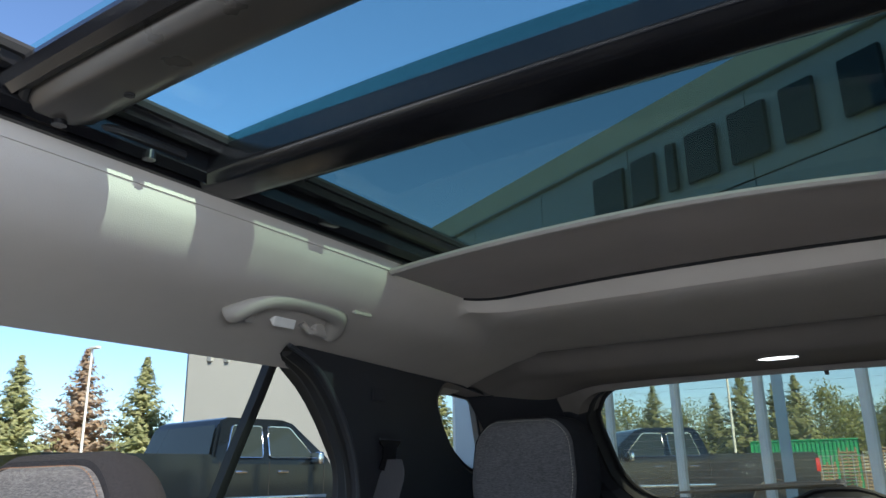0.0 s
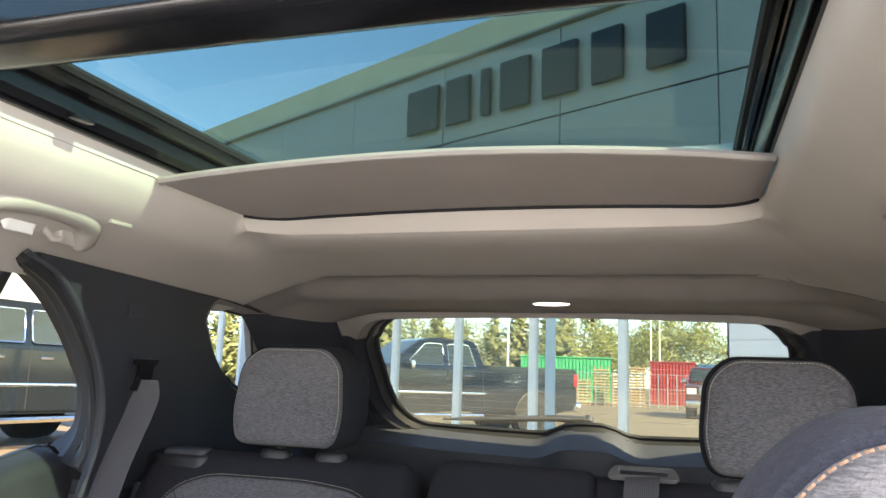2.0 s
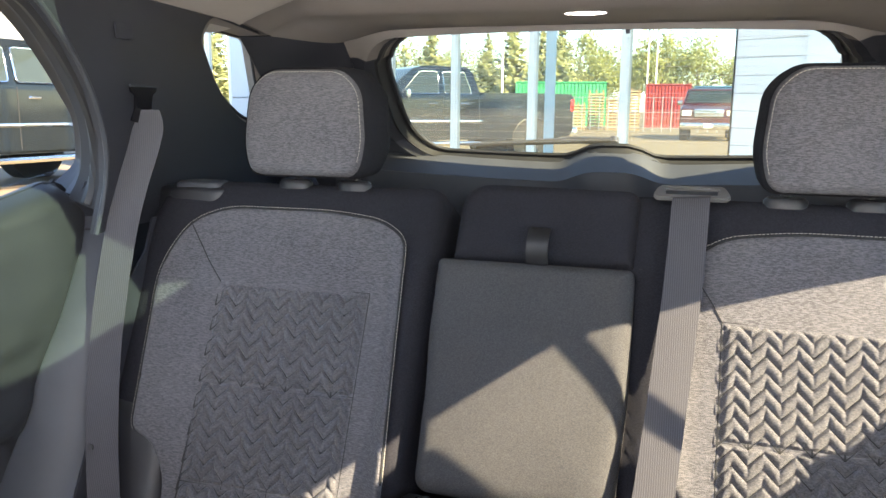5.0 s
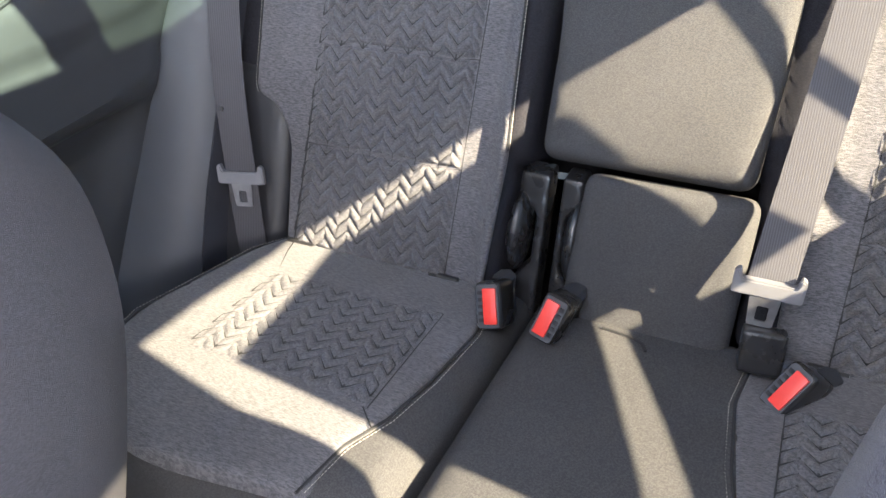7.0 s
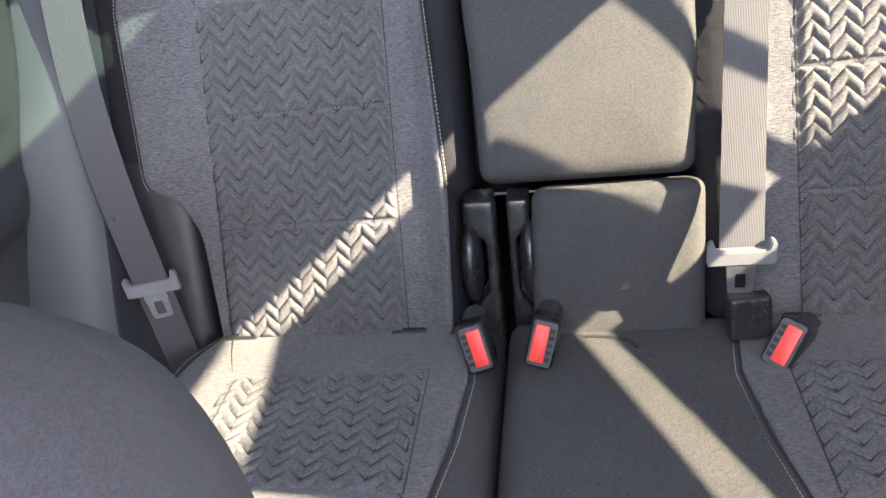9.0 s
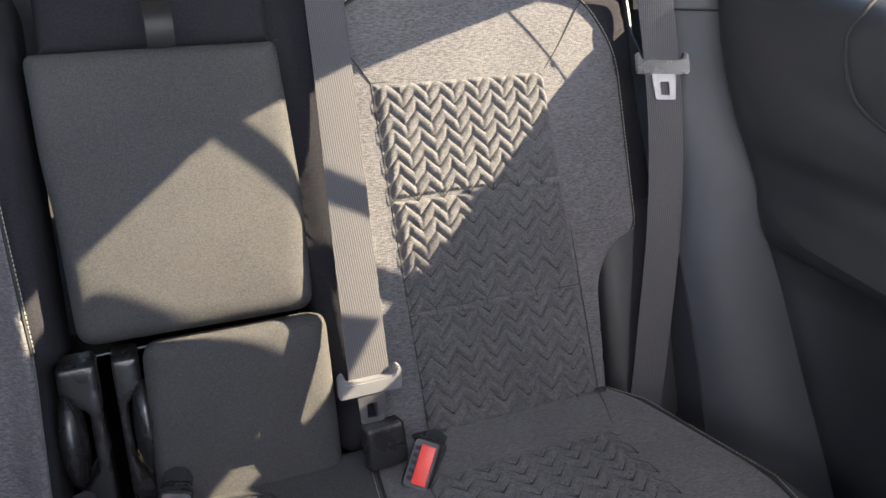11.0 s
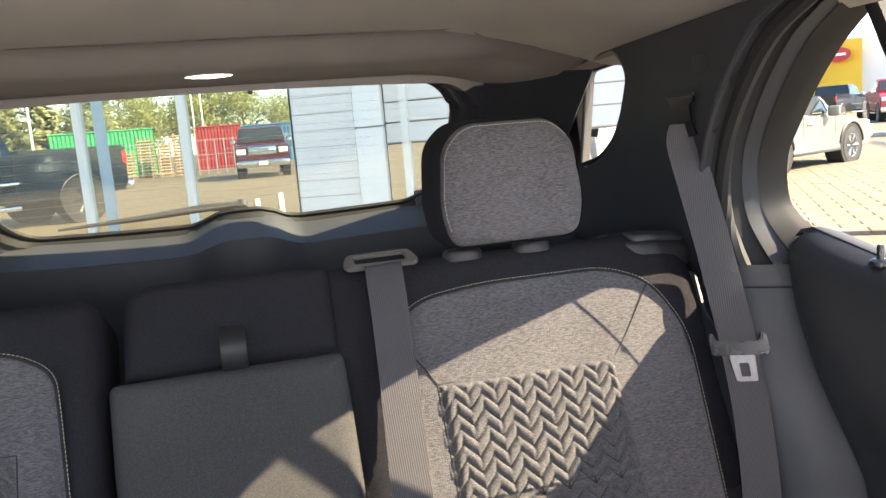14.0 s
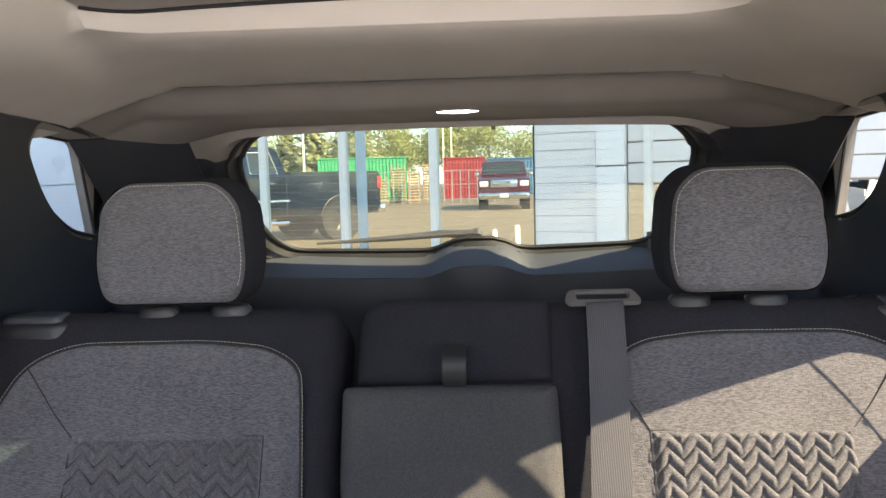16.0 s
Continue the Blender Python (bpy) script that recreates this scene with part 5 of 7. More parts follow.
cargo = thing("cargo_lamp", (0.005, 0.375, 1.484), "small white ceiling lamp over the rear window", "lamp")
_l = bmesh.new()
bmesh.ops.create_uvsphere(_l, u_segments=20, v_segments=8, radius=1)
bmesh.ops.scale(_l, vec=(0.042, 0.010, 0.005), verts=_l.verts)
bmesh.ops.translate(_l, vec=(0.006, 0.383, 1.483), verts=_l.verts)
_lm = bpy.data.materials.new("lit lamp lens")
_lm.use_nodes = True
_lm.node_tree.nodes["Principled BSDF"].inputs["Base Color"].default_value = (0.9, 0.9, 0.88, 1)
_lm.node_tree.nodes["Principled BSDF"].inputs["Emission Color"].default_value = (1, 1, 0.97, 1)
_lm.node_tree.nodes["Principled BSDF"].inputs["Emission Strength"].default_value = 1.3
part("lens", _l, _lm, cargo, "white lit lens")
part("rim", box_bm((0.10, 0.04, 0.006), 0.003, (0.006, 0.385, 1.490)), LINER_PLASTIC, cargo)


# ---- front seats ----
HEAD_CLOTH = cloth("dark navy knit cloth", (0.012, 0.0135, 0.021), (0.026, 0.028, 0.040), (1, 1, 2), 420, 0.06)


def front_seat(s):
    x = 0.372 * s if s < 0 else 0.358
    f = thing("front_seat", (x, -0.9, 0.4), "grey cloth front seat with a stitched headrest", "car seat", "front seats")

    def F(u, v, n):
        rise = 0.93 * v if s < 0 else 1.23 * min(v, 0.46) + 0.1 * max(0.0, v - 0.46)
        n *= 1.0 if s < 0 else 0.45
        return Vector((x + u + (0.03 if s > 0 else 0.0), (-0.86 if s < 0 else -0.855) + 0.36 * (v - 0.35) - n, 0.62 + rise + 0.3 * n))
    o = round_poly([(-0.19, 0.0), (0.19, 0.0), (0.225, 0.15), (0.224, 0.38), (0.218, 0.46), (0.18, 0.53), (0.10, 0.56), (-0.10, 0.56), (-0.13, 0.525), (-0.20, 0.46), (-0.224, 0.38), (-0.225, 0.15)], [0.05, 0.05, 0.08, 0.08, 0.06, 0.06, 0.03, 0.03, 0.06, 0.06, 0.08, 0.08], 5)
    d = dense(o, 0.02)
    rings = [[F(u * k, 0.28 + (v - 0.28) * k, n) for u, v in d] for n, k in ((-0.105, 0.55), (-0.10, 0.82), (-0.085, 0.93), (-0.04, 1.0), (0.0, 1.0), (0.025, 0.97), (0.035, 0.93))]
    bm = loft(rings)
    bm.verts.ensure_lookup_table()
    bm.faces.new([bm.verts[i] for i in range(len(d))][::-1])
    bm.faces.new([bm.verts[len(bm.verts) - len(d) + i] for i in range(len(d))])
    bmesh.ops.recalc_face_normals(bm, faces=bm.faces)
    part("backrest", bm, HEAD_CLOTH if s > 0 else FRONT_CLOTH, f, "dark navy knit backrest" if s > 0 else "grey violet knit backrest")
    part("front_panel", pad([(u * 0.72, 0.28 + (v - 0.28) * 0.88) for u, v in o], F, 0.02, 0.022, 0.01, 0.006, 0.02), GREY_CLOTH, f, "grey melange cloth panel")
    part("seat_cushion", pad(round_poly([(x + 0.25, -0.90), (x - 0.25, -0.90), (x - 0.26, -1.38), (x + 0.26, -1.38)], 0.06), lambda u, v, n: Vector((u, v, 0.60 + 0.12 * (-0.9 - v) + n)), -0.12, 0.12, 0.04, 0.01, 0.03), GREY_CLOTH, f, "grey cloth cushion")

    def H(u, v, n):
        k = 0.86 if s > 0 else 1.0
        hx, hy, hz = (x - 0.02, -0.772, 1.210) if s < 0 else (0.360, -0.826, 1.246)
        return Vector((hx + u * k, hy + (0.16 * v - n) * k, hz + v * k))
    o = round_poly([(-0.105, -0.085), (0.105, -0.085), (0.122, -0.03), (0.112, 0.06), (0.075, 0.095), (-0.075, 0.095), (-0.112, 0.06), (-0.122, -0.03)], [0.035] * 8, 6)
    d = dense(o, 0.012)
    rings = [[H(u * k, v * k, n) for u, v in d] for n, k in ((-0.055, 0.45), (-0.05, 0.70), (-0.038, 0.86), (-0.018, 0.97), (0.0, 1.0), (0.014, 0.985), (0.022, 0.93), (0.022, 0.84), (0.015, 0.80))]
    bm = loft(rings)
    bm.verts.ensure_lookup_table()
    bm.faces.new([bm.verts[i] for i in range(len(d))][::-1])
    bmesh.ops.recalc_face_normals(bm, faces=bm.faces)
    part("headrest", bm, HEAD_CLOTH if s > 0 else FRONT_CLOTH, f, "dark navy knit headrest" if s > 0 else "grey violet knit headrest")
    face = [(u * 0.90, v * 0.89) for u, v in o]
    part("headrest_face", pad(face, H, 0.0, 0.029, 0.012, 0.01, 0.01), GREY_CLOTH, f, "grey melange cloth face")
    ring = [H(u * 0.985, v * 0.985, 0.027) for u, v in face if v > -0.06]
    ring.sort(key=lambda p: math.atan2(p.x - (x - 0.02 if s < 0 else 0.360), p.z - 1.16))
    part("stitching", stitches(ring, (0, -1, 0.2), 0.0028, 0.0012, 0.00050), ORANGE_THREAD, f, "tan thread")
    for u in (-0.06, 0.06):
        part("headrest_post", tube([(H(u, 0, 0).x, H(u, 0, 0).y, 1.08), (H(u, 0, 0).x, H(u, 0, 0).y, 1.20)], 0.006, 8), STEEL, f, "steel post")
    return f


front_seat(-1)
front_seat(1)

# ---- floor, shelf and the shell of the car ----
cabin = thing("car_body", (0, -1.2, 0.3), "white car body shell round the cabin", "car body", "", "structure")
part("floor_carpet", box_bm((1.5, 3.2, 0.05), 0.01, (0, -0.95, 0.36)), CARPET, cabin, "black carpet")
part("cargo_floor", box_bm((1.25, 0.85, 0.04), 0.01, (0, 0.50, 0.72)), CARPET, cabin, "black cargo floor")
part("dashboard", box_bm((1.42, 0.45, 0.40), 0.10, (0, -1.95, 0.86), 4), PLASTIC, cabin, "black dashboard")
part("bulkhead", box_bm((1.5, 0.05, 0.7), 0.01, (0, -2.25, 0.72)), PLASTIC, cabin)
part("console", box_bm((0.24, 0.9, 0.28), 0.04, (0, -1.2, 0.52), 3), PLASTIC, cabin, "black centre console")


def shell_x(z):
    return interp([(0.2, 0.86), (0.5, 0.915), (0.95, 0.915), (1.12, 0.885), (1.30, 0.80), (1.47, 0.715), (1.60, 0.62), (1.70, 0.5)], z)


SIDE = [(-3.35, 0.30), (-2.98, 0.30), (-2.92, 0.55), (-2.72, 0.71), (-2.38, 0.71), (-2.18, 0.55), (-2.12, 0.30), (-0.27, 0.30), (-0.21, 0.55), (-0.01, 0.71), (0.33, 0.71), (0.53, 0.55), (0.59, 0.30), (1.08, 0.35), (1.10, 0.9), (0.84, 1.20), (0.62, 1.46), (0.44, 1.62), (-1.30, 1.62), (-1.60, 1.52), (-2.32, 1.10), (-3.2, 0.98), (-3.42, 0.75)]
FRONT_WIN = [(-2.02, 1.12), (-0.94, 1.08), (-0.94, 1.56), (-1.36, 1.55)]
REAR_WIN = [(-0.846, 1.02), (0.06, 1.06), (0.12, 1.25), (0.04, 1.40), (-0.12, 1.56), (-0.846, 1.56)]
SMALL_WIN = [(0.22, 1.53), (0.24, 1.38), (0.36, 1.22), (0.74, 1.20), (0.56, 1.50)]
for s in (-1, 1):
    part("side_panel", plate(SIDE, lambda y, z, n: Vector(((shell_x(z) - 0.0 + n) * s, y, z)), -0.03, 0.0, [FRONT_WIN, REAR_WIN, SMALL_WIN]), CAR_PAINT, cabin, "white side panel", False)
    part("front_pane", plate(FRONT_WIN, lambda y, z, n: Vector(((shell_x(z) + n) * s, y, z)), -0.016, -0.012), PANE, cabin, "clear front window", False)
    part("pillar_cover", box_bm((0.05, 0.10, 0.46), 0.02, (0.70 * s, -0.885, 1.29), 3, Euler((0, radians(-20 * s), 0)).to_matrix()), LINER_PLASTIC, cabin, "beige middle pillar cover")
    for y in (-2.55, 0.16):
        w = part("wheel", tube([(0.70 * s, y, 0.54), (0.90 * s, y, 0.54)], 0.34, 32), RUBBER, cabin, "black tyre")
        part("rim", tube([(0.89 * s, y, 0.54), (0.915 * s, y, 0.54)], [0.23, 0.20], 24), STEEL, w, "alloy rim")
_ro = rrect(-0.62, 0.62, -1.40, 0.46, 0.1)
_rh = rrect(-0.44, 0.362, -1.37, 0.03, 0.075)
part("roof_panel", loft([[(x, y, 1.600) for x, y in _ro], [(x, y, 1.665) for x, y in rrect(-0.58, 0.58, -1.38, 0.44, 0.1)], [(x, y, 1.675) for x, y in _rh], [(x, y, 1.625) for x, y in _rh]]), CAR_PAINT, cabin, "white roof panel")
part("rear_skin", plate([(-0.85, 0.36), (0.85, 0.36), (0.85, 1.08), (0.62, 1.12), (-0.62, 1.12), (-0.85, 1.08)], lambda a, b, n: Vector((a, 1.02 - 0.20 * max(0, b - 0.95) + n, b)), 0, 0.03), CAR_PAINT, cabin, "white tailgate skin", False)
part("rear_corner", join(*[grid(lambda a, b, q=q: Vector((q * (0.49 + 0.20 * a), 0.79 - 0.28 * b - 0.06 * a, 1.20 + 0.28 * b)), 3, 6, 0.02) for q in (-1, 1)]), CAR_PAINT, cabin, "white rear corner pillars")
part("rear_spoiler", box_bm((1.1, 0.16, 0.05), 0.02, (0, 0.48, 1.55), 3), CAR_PAINT, cabin, "white roof spoiler")
part("hood", grid(lambda a, b: Vector((-0.85 + 1.7 * a, -2.30 - 1.08 * b, 1.10 - 0.16 * b - 0.06 * (2 * a - 1) ** 2)), 8, 8, 0.02), CAR_PAINT, cabin, "white hood")
part("windscreen", grid(lambda a, b: Vector(((-0.68 + 0.12 * b + (1.36 - 0.24 * b) * a), -2.26 + 0.86 * b, 1.10 + 0.50 * b)), 6, 6, 0.004), PANE, cabin, "clear windscreen", False)
part("front_skin", box_bm((1.75, 0.06, 0.62), 0.03, (0, -3.38, 0.62), 3), CAR_PAINT, cabin, "white front end")

# ---- outside: ground, dealership front, lot ----
GROUND = Mat("sunlit gravelly asphalt", (0.30, 0.26, 0.20), 0.9)
GROUND.color(GROUND.mix(GROUND.ramp(GROUND.noise(0.35, 5), ((0.3, (0.135, 0.102, 0.062)), (0.7, (0.187, 0.142, 0.087)))), GROUND.ramp(GROUND.noise(60, 3), ((0.3, (0.095, 0.076, 0.052)), (0.7, (0.217, 0.175, 0.118)))), 0.35))
GROUND.bump(GROUND.noise(45, 4), 0.4, 0.01)
GROUND = GROUND.m
PAVER = Mat("tan concrete paver", (0.36, 0.30, 0.23), 0.85)
_oi = PAVER.t.nodes.new("ShaderNodeObjectInfo")
_gi = PAVER.t.nodes.new("ShaderNodeNewGeometry")
_sum = PAVER.node("ShaderNodeMath")
PAVER.link(_oi.outputs["Random"], _sum.inputs[0])
PAVER.link(_gi.outputs["Random Per Island"], _sum.inputs[1])
PAVER.color(PAVER.mix(PAVER.ramp(_sum.outputs[0], ((0.2, (0.155, 0.122, 0.082)), (1.0, (0.215, 0.175, 0.122)))), PAVER.ramp(PAVER.noise(40, 3), ((0.3, (0.125, 0.10, 0.07)), (0.7, (0.23, 0.19, 0.135)))), 0.35))
PAVER = PAVER.m
MIRROR = Mat("reflective coated glazing", (0.64, 0.65, 0.60), 0.004, 1.0).m
ALU = two_tone("pale painted aluminium", (0.78, 0.75, 0.69), (0.84, 0.81, 0.75), 3, 0.4)
WHITE_PANEL = two_tone("white painted panel", (0.80, 0.79, 0.76), (0.86, 0.85, 0.82), 2, 0.4)
SIDING = two_tone("white ribbed cladding", (0.74, 0.71, 0.67), (0.80, 0.77, 0.73), 1.5, 0.5, fine=0.1, fine_scale=60)
FASCIA = two_tone("grey metal fascia panel", (0.33, 0.34, 0.33), (0.39, 0.40, 0.39), 0.8, 0.45)
CAP = two_tone("cream parapet cap", (0.58, 0.52, 0.36), (0.66, 0.60, 0.43), 1.2, 0.6)
DARK_LETTER = two_tone("black sign block", (0.012, 0.012, 0.013), (0.02, 0.02, 0.022), 4, 0.4)
TYRE = RUBBER
CHROME = two_tone("bright chrome", (0.75, 0.75, 0.76), (0.85, 0.85, 0.86), 8, 0.12, 1.0)
DARK_GLASS = Mat("dark car glass", (0.03, 0.04, 0.04), 0.04).m
TAIL_RED = two_tone("red tail lamp", (0.55, 0.02, 0.02), (0.65, 0.05, 0.04), 20, 0.2)
LENS = two_tone("clear lamp lens", (0.72, 0.72, 0.70), (0.8, 0.8, 0.78), 20, 0.12)


def paint(name, a, b, rough=0.08):
    m = two_tone(name, a, b, 1.5, rough)
    m.node_tree.nodes["Principled BSDF"].inputs["Coat Weight"].default_value = 0.0
    m.node_tree.nodes["Principled BSDF"].inputs["Coat Roughness"].default_value = 0.05
    return m


ground = part("ground", grid(lambda a, b: Vector((-420 + 840 * a, -420 + 840 * b, 0)), 40, 40), GROUND, None)
tagged(ground, "sunlit tan gravelly asphalt lot", "ground", "", "structure")

# the glazed front stands askew behind the car
WALL_AT, WALL_TURN = Vector((0.66, 7.06, 0)), radians(27.0)
WALL_ALONG = Vector((math.cos(WALL_TURN), -math.sin(WALL_TURN), 0))
WALL_IN = Vector((math.sin(WALL_TURN), math.cos(WALL_TURN), 0))


def Wl(s, z, n):
    """The front's plane: s along it, z up, n out towards the car."""
    return WALL_AT + WALL_ALONG * s - WALL_IN * n + Vector((0, 0, z))


def mirrored(p):
    """The place whose image in the glazed front stands at p."""
    p = Vector(p)
    return p - 2 * (p - WALL_AT).dot(WALL_IN) * WALL_IN


def seen(az, d, z=0.0):
    """A place behind the car by its bearing to the right of the car's axis and its distance from the cabin."""
    return Vector((0.03 + d * math.sin(radians(az)), -0.94 + d * math.cos(radians(az)), z))


front = thing("showroom_building", Wl(-3, 0, -1), "showroom front with reflective glazing, white mullions and a grey fascia", "building")


def wall_box(s0, s1, z0, z1, n0, n1, bevel=0.0):
    bm = bmesh.new()
    vs = [bm.verts.new(Wl(s, z, n)) for s in (s0, s1) for z in (z0, z1) for n in (n0, n1)]
    for f in ((0, 1, 3, 2), (4, 6, 7, 5), (0, 4, 5, 1), (2, 3, 7, 6), (0, 2, 6, 4), (1, 5, 7, 3)):
        bm.faces.new([vs[i] for i in f])
    bmesh.ops.recalc_face_normals(bm, faces=bm.faces)
    if bevel:
        bmesh.ops.bevel(bm, geom=list(bm.edges), offset=bevel, segments=2, affect="EDGES")
    return bm


MULLIONS = [-13.42, -12.2, -10.98, -9.76, -8.99, -6.76, -6.10, -4.88, -3.66, -2.42, -1.19]
for z0, z1 in ((0.0, 1.466), (1.478, 2.9), (2.912, 3.55)):
    part("wall_panel", wall_box(-8.95, -6.80, z0, z1, -0.02, 0.05, 0.006), two_tone("pale blue white panel", (0.42, 0.46, 0.49), (0.47, 0.51, 0.54), 0.8, 0.3), front, "pale blue white wall panel", False)
for a, b in zip(MULLIONS, MULLIONS[1:] + [-0.02]):
    if -9.2 < a < -7.0:
        continue
    part("pane", wall_box(a, b, 0.12, 3.5, -0.02, 0.0), MIRROR, front, "reflective pane", False)
for s in MULLIONS:
    part("mullion", wall_box(s - 0.042, s + 0.042, 0.0, 3.55, -0.02, 0.05, 0.006), ALU, front, "pale aluminium mullion", False)
part("corner_glass", wall_box(-2.24, -2.10, 0.12, 3.5, 0.0, 0.006), two_tone("pale blue glass edge", (0.35, 0.45, 0.48), (0.42, 0.52, 0.55), 2, 0.15), front, "pale blue glass strip", False)
part("sill", wall_box(-13.5, 0, 0.0, 0.12, -0.05, 0.04, 0.006), ALU, front, "aluminium sill", False)
for k in range(22):
    z = 0.0 + k * 0.165
    part("cladding_board", wall_box(0.004, 0.652, z, z + 0.158, -0.05, 0.012, 0.004), SIDING, front, "white cladding board", False)
part("joint", wall_box(0.0, 0.656, 0.0, 3.6, -0.06, 0.0), FASCIA, front, "", False)
part("column", wall_box(0.662, 0.945, 0.0, 1.466, -0.05, 0.05, 0.006), WHITE_PANEL, front, "white column panel", False)
part("column", wall_box(0.662, 0.945, 1.478, 3.6, -0.05, 0.05, 0.006), WHITE_PANEL, front, "white column panel", False)
for a, b in ((0.96, 1.13), (1.19, 2.5), (2.56, 3.9)):
    part("pane", wall_box(a, b, 0.12, 1.28, -0.05, -0.03), MIRROR, front, "reflective pane", False)
    for k in range(11):
        part("louvre", wall_box(a, b, 1.30 + k * 0.2, 1.485 + k * 0.2, -0.05, -0.025, 0.004), SIDING, front, "white louvre", False)
for s in (1.16, 2.53, 3.92):
    part("mullion", wall_box(s - 0.035, s + 0.035, 0.0, 3.6, -0.06, 0.04, 0.006), ALU, front, "pale aluminium mullion", False)
for a in np.arange(-14.0, 4.0, 2.0):
    for z0, z1 in ((3.56, 4.55), (4.56, 5.70)):
        part("fascia_panel", wall_box(a + 0.006, a + 1.994, z0 + 0.006, z1 - 0.006, -0.1, 0.10, 0.004), FASCIA, front, "grey metal fascia panel", False)
part("fascia_back", wall_box(-14, 3.99, 3.55, 5.75, -0.4, 0.085), SEAM, front, "", False)
part("parapet", wall_box(-14.05, 4.05, 5.72, 6.14, -0.4, 0.16, 0.01), CAP, front, "cream parapet cap", False)
part("parapet_lip", wall_box(-14.06, 4.06, 5.70, 5.74, -0.4, 0.19, 0.01), FASCIA, front, "", False)
part("building_mass", wall_box(-14, 3.9, 0.0, 5.6, -9.0, -0.5), FASCIA, front, "grey building behind the glazing", False)
for k, w in enumerate((0.62, 0.44, 0.16, 0.48, 0.52, 0.42, 0.46)):
    s0 = (-4.66, -3.88, -3.24, -2.90, -2.22, -1.50, -0.78)[k]
    part("sign_block", wall_box(s0, s0 + w, 4.78, 5.43, 0.13, 0.20, 0.01), DARK_LETTER, front, "black sign block", False)


# ---- vehicles ----
def vehicle_parts(root, spec, paint_mat):
    """Builds a vehicle round its root, nose along +y, on the ground."""
    w, wheel_r, axles = spec["w"], spec["wheel"], spec["axles"]

    def prism(name, prof, half, mat, taper=0.0, z0=1.0, bevel=0.03, label="", x0=None, parent=None):
        def q(y, z, n):
            return Vector((n * (1 - taper * max(0, z - z0)), y, z))
        bm = plate(prof, q, -half if x0 is None else x0, half)
        if bevel:
            bmesh.ops.bevel(bm, geom=[e for e in bm.edges if e.calc_face_angle(0) > 0.5], offset=bevel, segments=2, affect="EDGES", clamp_overlap=True)
        return part(name, bm, mat, parent or root, label, True, 50)
    prism("body", spec["body"], w / 2, paint_mat, bevel=0.05, label="painted lower body")
    if "bed" in spec:
        prism("bed_cavity", spec["bed"], w / 2 - 0.12, PLASTIC, bevel=0.0, label="dark truck bed")
    prism("cab", spec["cab"], w / 2 - 0.06, paint_mat, 0.22, spec["belt"], 0.04, "painted cab")
    for win in spec["windows"]:
        for s in (-1, 1):
            def q(y, z, n, s=s):
                return Vector((s * ((w / 2 - 0.06) * (1 - 0.22 * max(0, z - spec["belt"])) + n), y, z))
            o = round_poly(win, 0.05, 3)
            part("side_window", plate(o, q, -0.02, 0.006), DARK_GLASS, root, "dark side window", False)
            part("window_trim", tube([q(y, z, 0.006) for y, z in o], 0.012, 5, True), CHROME if spec.get("chrome") else RUBBER, root)
    for nm, (y0, z0, y1, z1), lab in (("windscreen", spec["screen"], "dark windscreen"), ("rear_window", spec["back"], "dark rear window")):
        h0, h1 = ((w / 2 - 0.06) * (1 - 0.22 * max(0, z - spec["belt"])) - 0.07 for z in (z0, z1))
        k = 0.02 if nm == "windscreen" else -0.02
        part(nm, loft([[Vector((-h0, y0 + k, z0)), Vector((h0, y0 + k, z0))], [Vector((-h1, y1 + k, z1)), Vector((h1, y1 + k, z1))]], False), DARK_GLASS, root, lab, False)
    for y in axles:
        for s in (-1, 1):
            x = s * (w / 2 - 0.13)
            prof = [(0.0, 0.62), (0.0, 0.93), (0.03, 1.0), (0.21, 1.0), (0.24, 0.93), (0.24, 0.62)]
            rings = [[Vector((x + s * (t - 0.1), y + r * wheel_r * math.cos(2 * math.pi * k / 28), wheel_r + r * wheel_r * math.sin(2 * math.pi * k / 28))) for k in range(28)] for t, r in prof]
            wh = part("wheel", loft(rings), TYRE, root, "black tyre")
            rr = wheel_r * 0.63
            spokes = []
            for k in range(6):
                a = 2 * math.pi * k / 6
                c, sn = math.cos(a), math.sin(a)
                spokes.append(tube([Vector((x + s * 0.10, y + 0.05 * c, wheel_r + 0.05 * sn)), Vector((x + s * 0.12, y + rr * c, wheel_r + rr * sn))], 0.035, 6))
            hoop = tube([Vector((x + s * 0.12, y + rr * math.cos(2 * math.pi * k / 24), wheel_r + rr * math.sin(2 * math.pi * k / 24))) for k in range(24)], 0.02, 6, True)
            part("rim", join(hoop, tube([Vector((x + s * 0.02, y, wheel_r)), Vector((x + s * 0.13, y, wheel_r))], 0.07, 10), *spokes), spec.get("rim", STEEL), wh, "spoked rim")
            part("arch", tube([Vector((s * (w / 2 - 0.002), y + (wheel_r + 0.09) * math.cos(a), wheel_r + 0.02 + (wheel_r + 0.07) * math.sin(a))) for a in np.linspace(0.1, math.pi - 0.1, 16)], 0.028, 6), PLASTIC, root, "black wheel arch")
            part("wheel_well", tube([Vector((s * (w / 2 - 0.30), y, wheel_r + 0.03)), Vector((s * (w / 2 + 0.004), y, wheel_r + 0.03))], wheel_r + 0.075, 24), SEAM, root, "dark wheel well")
    yf, yr = spec["ends"]
    lz = spec["lamp_z"]
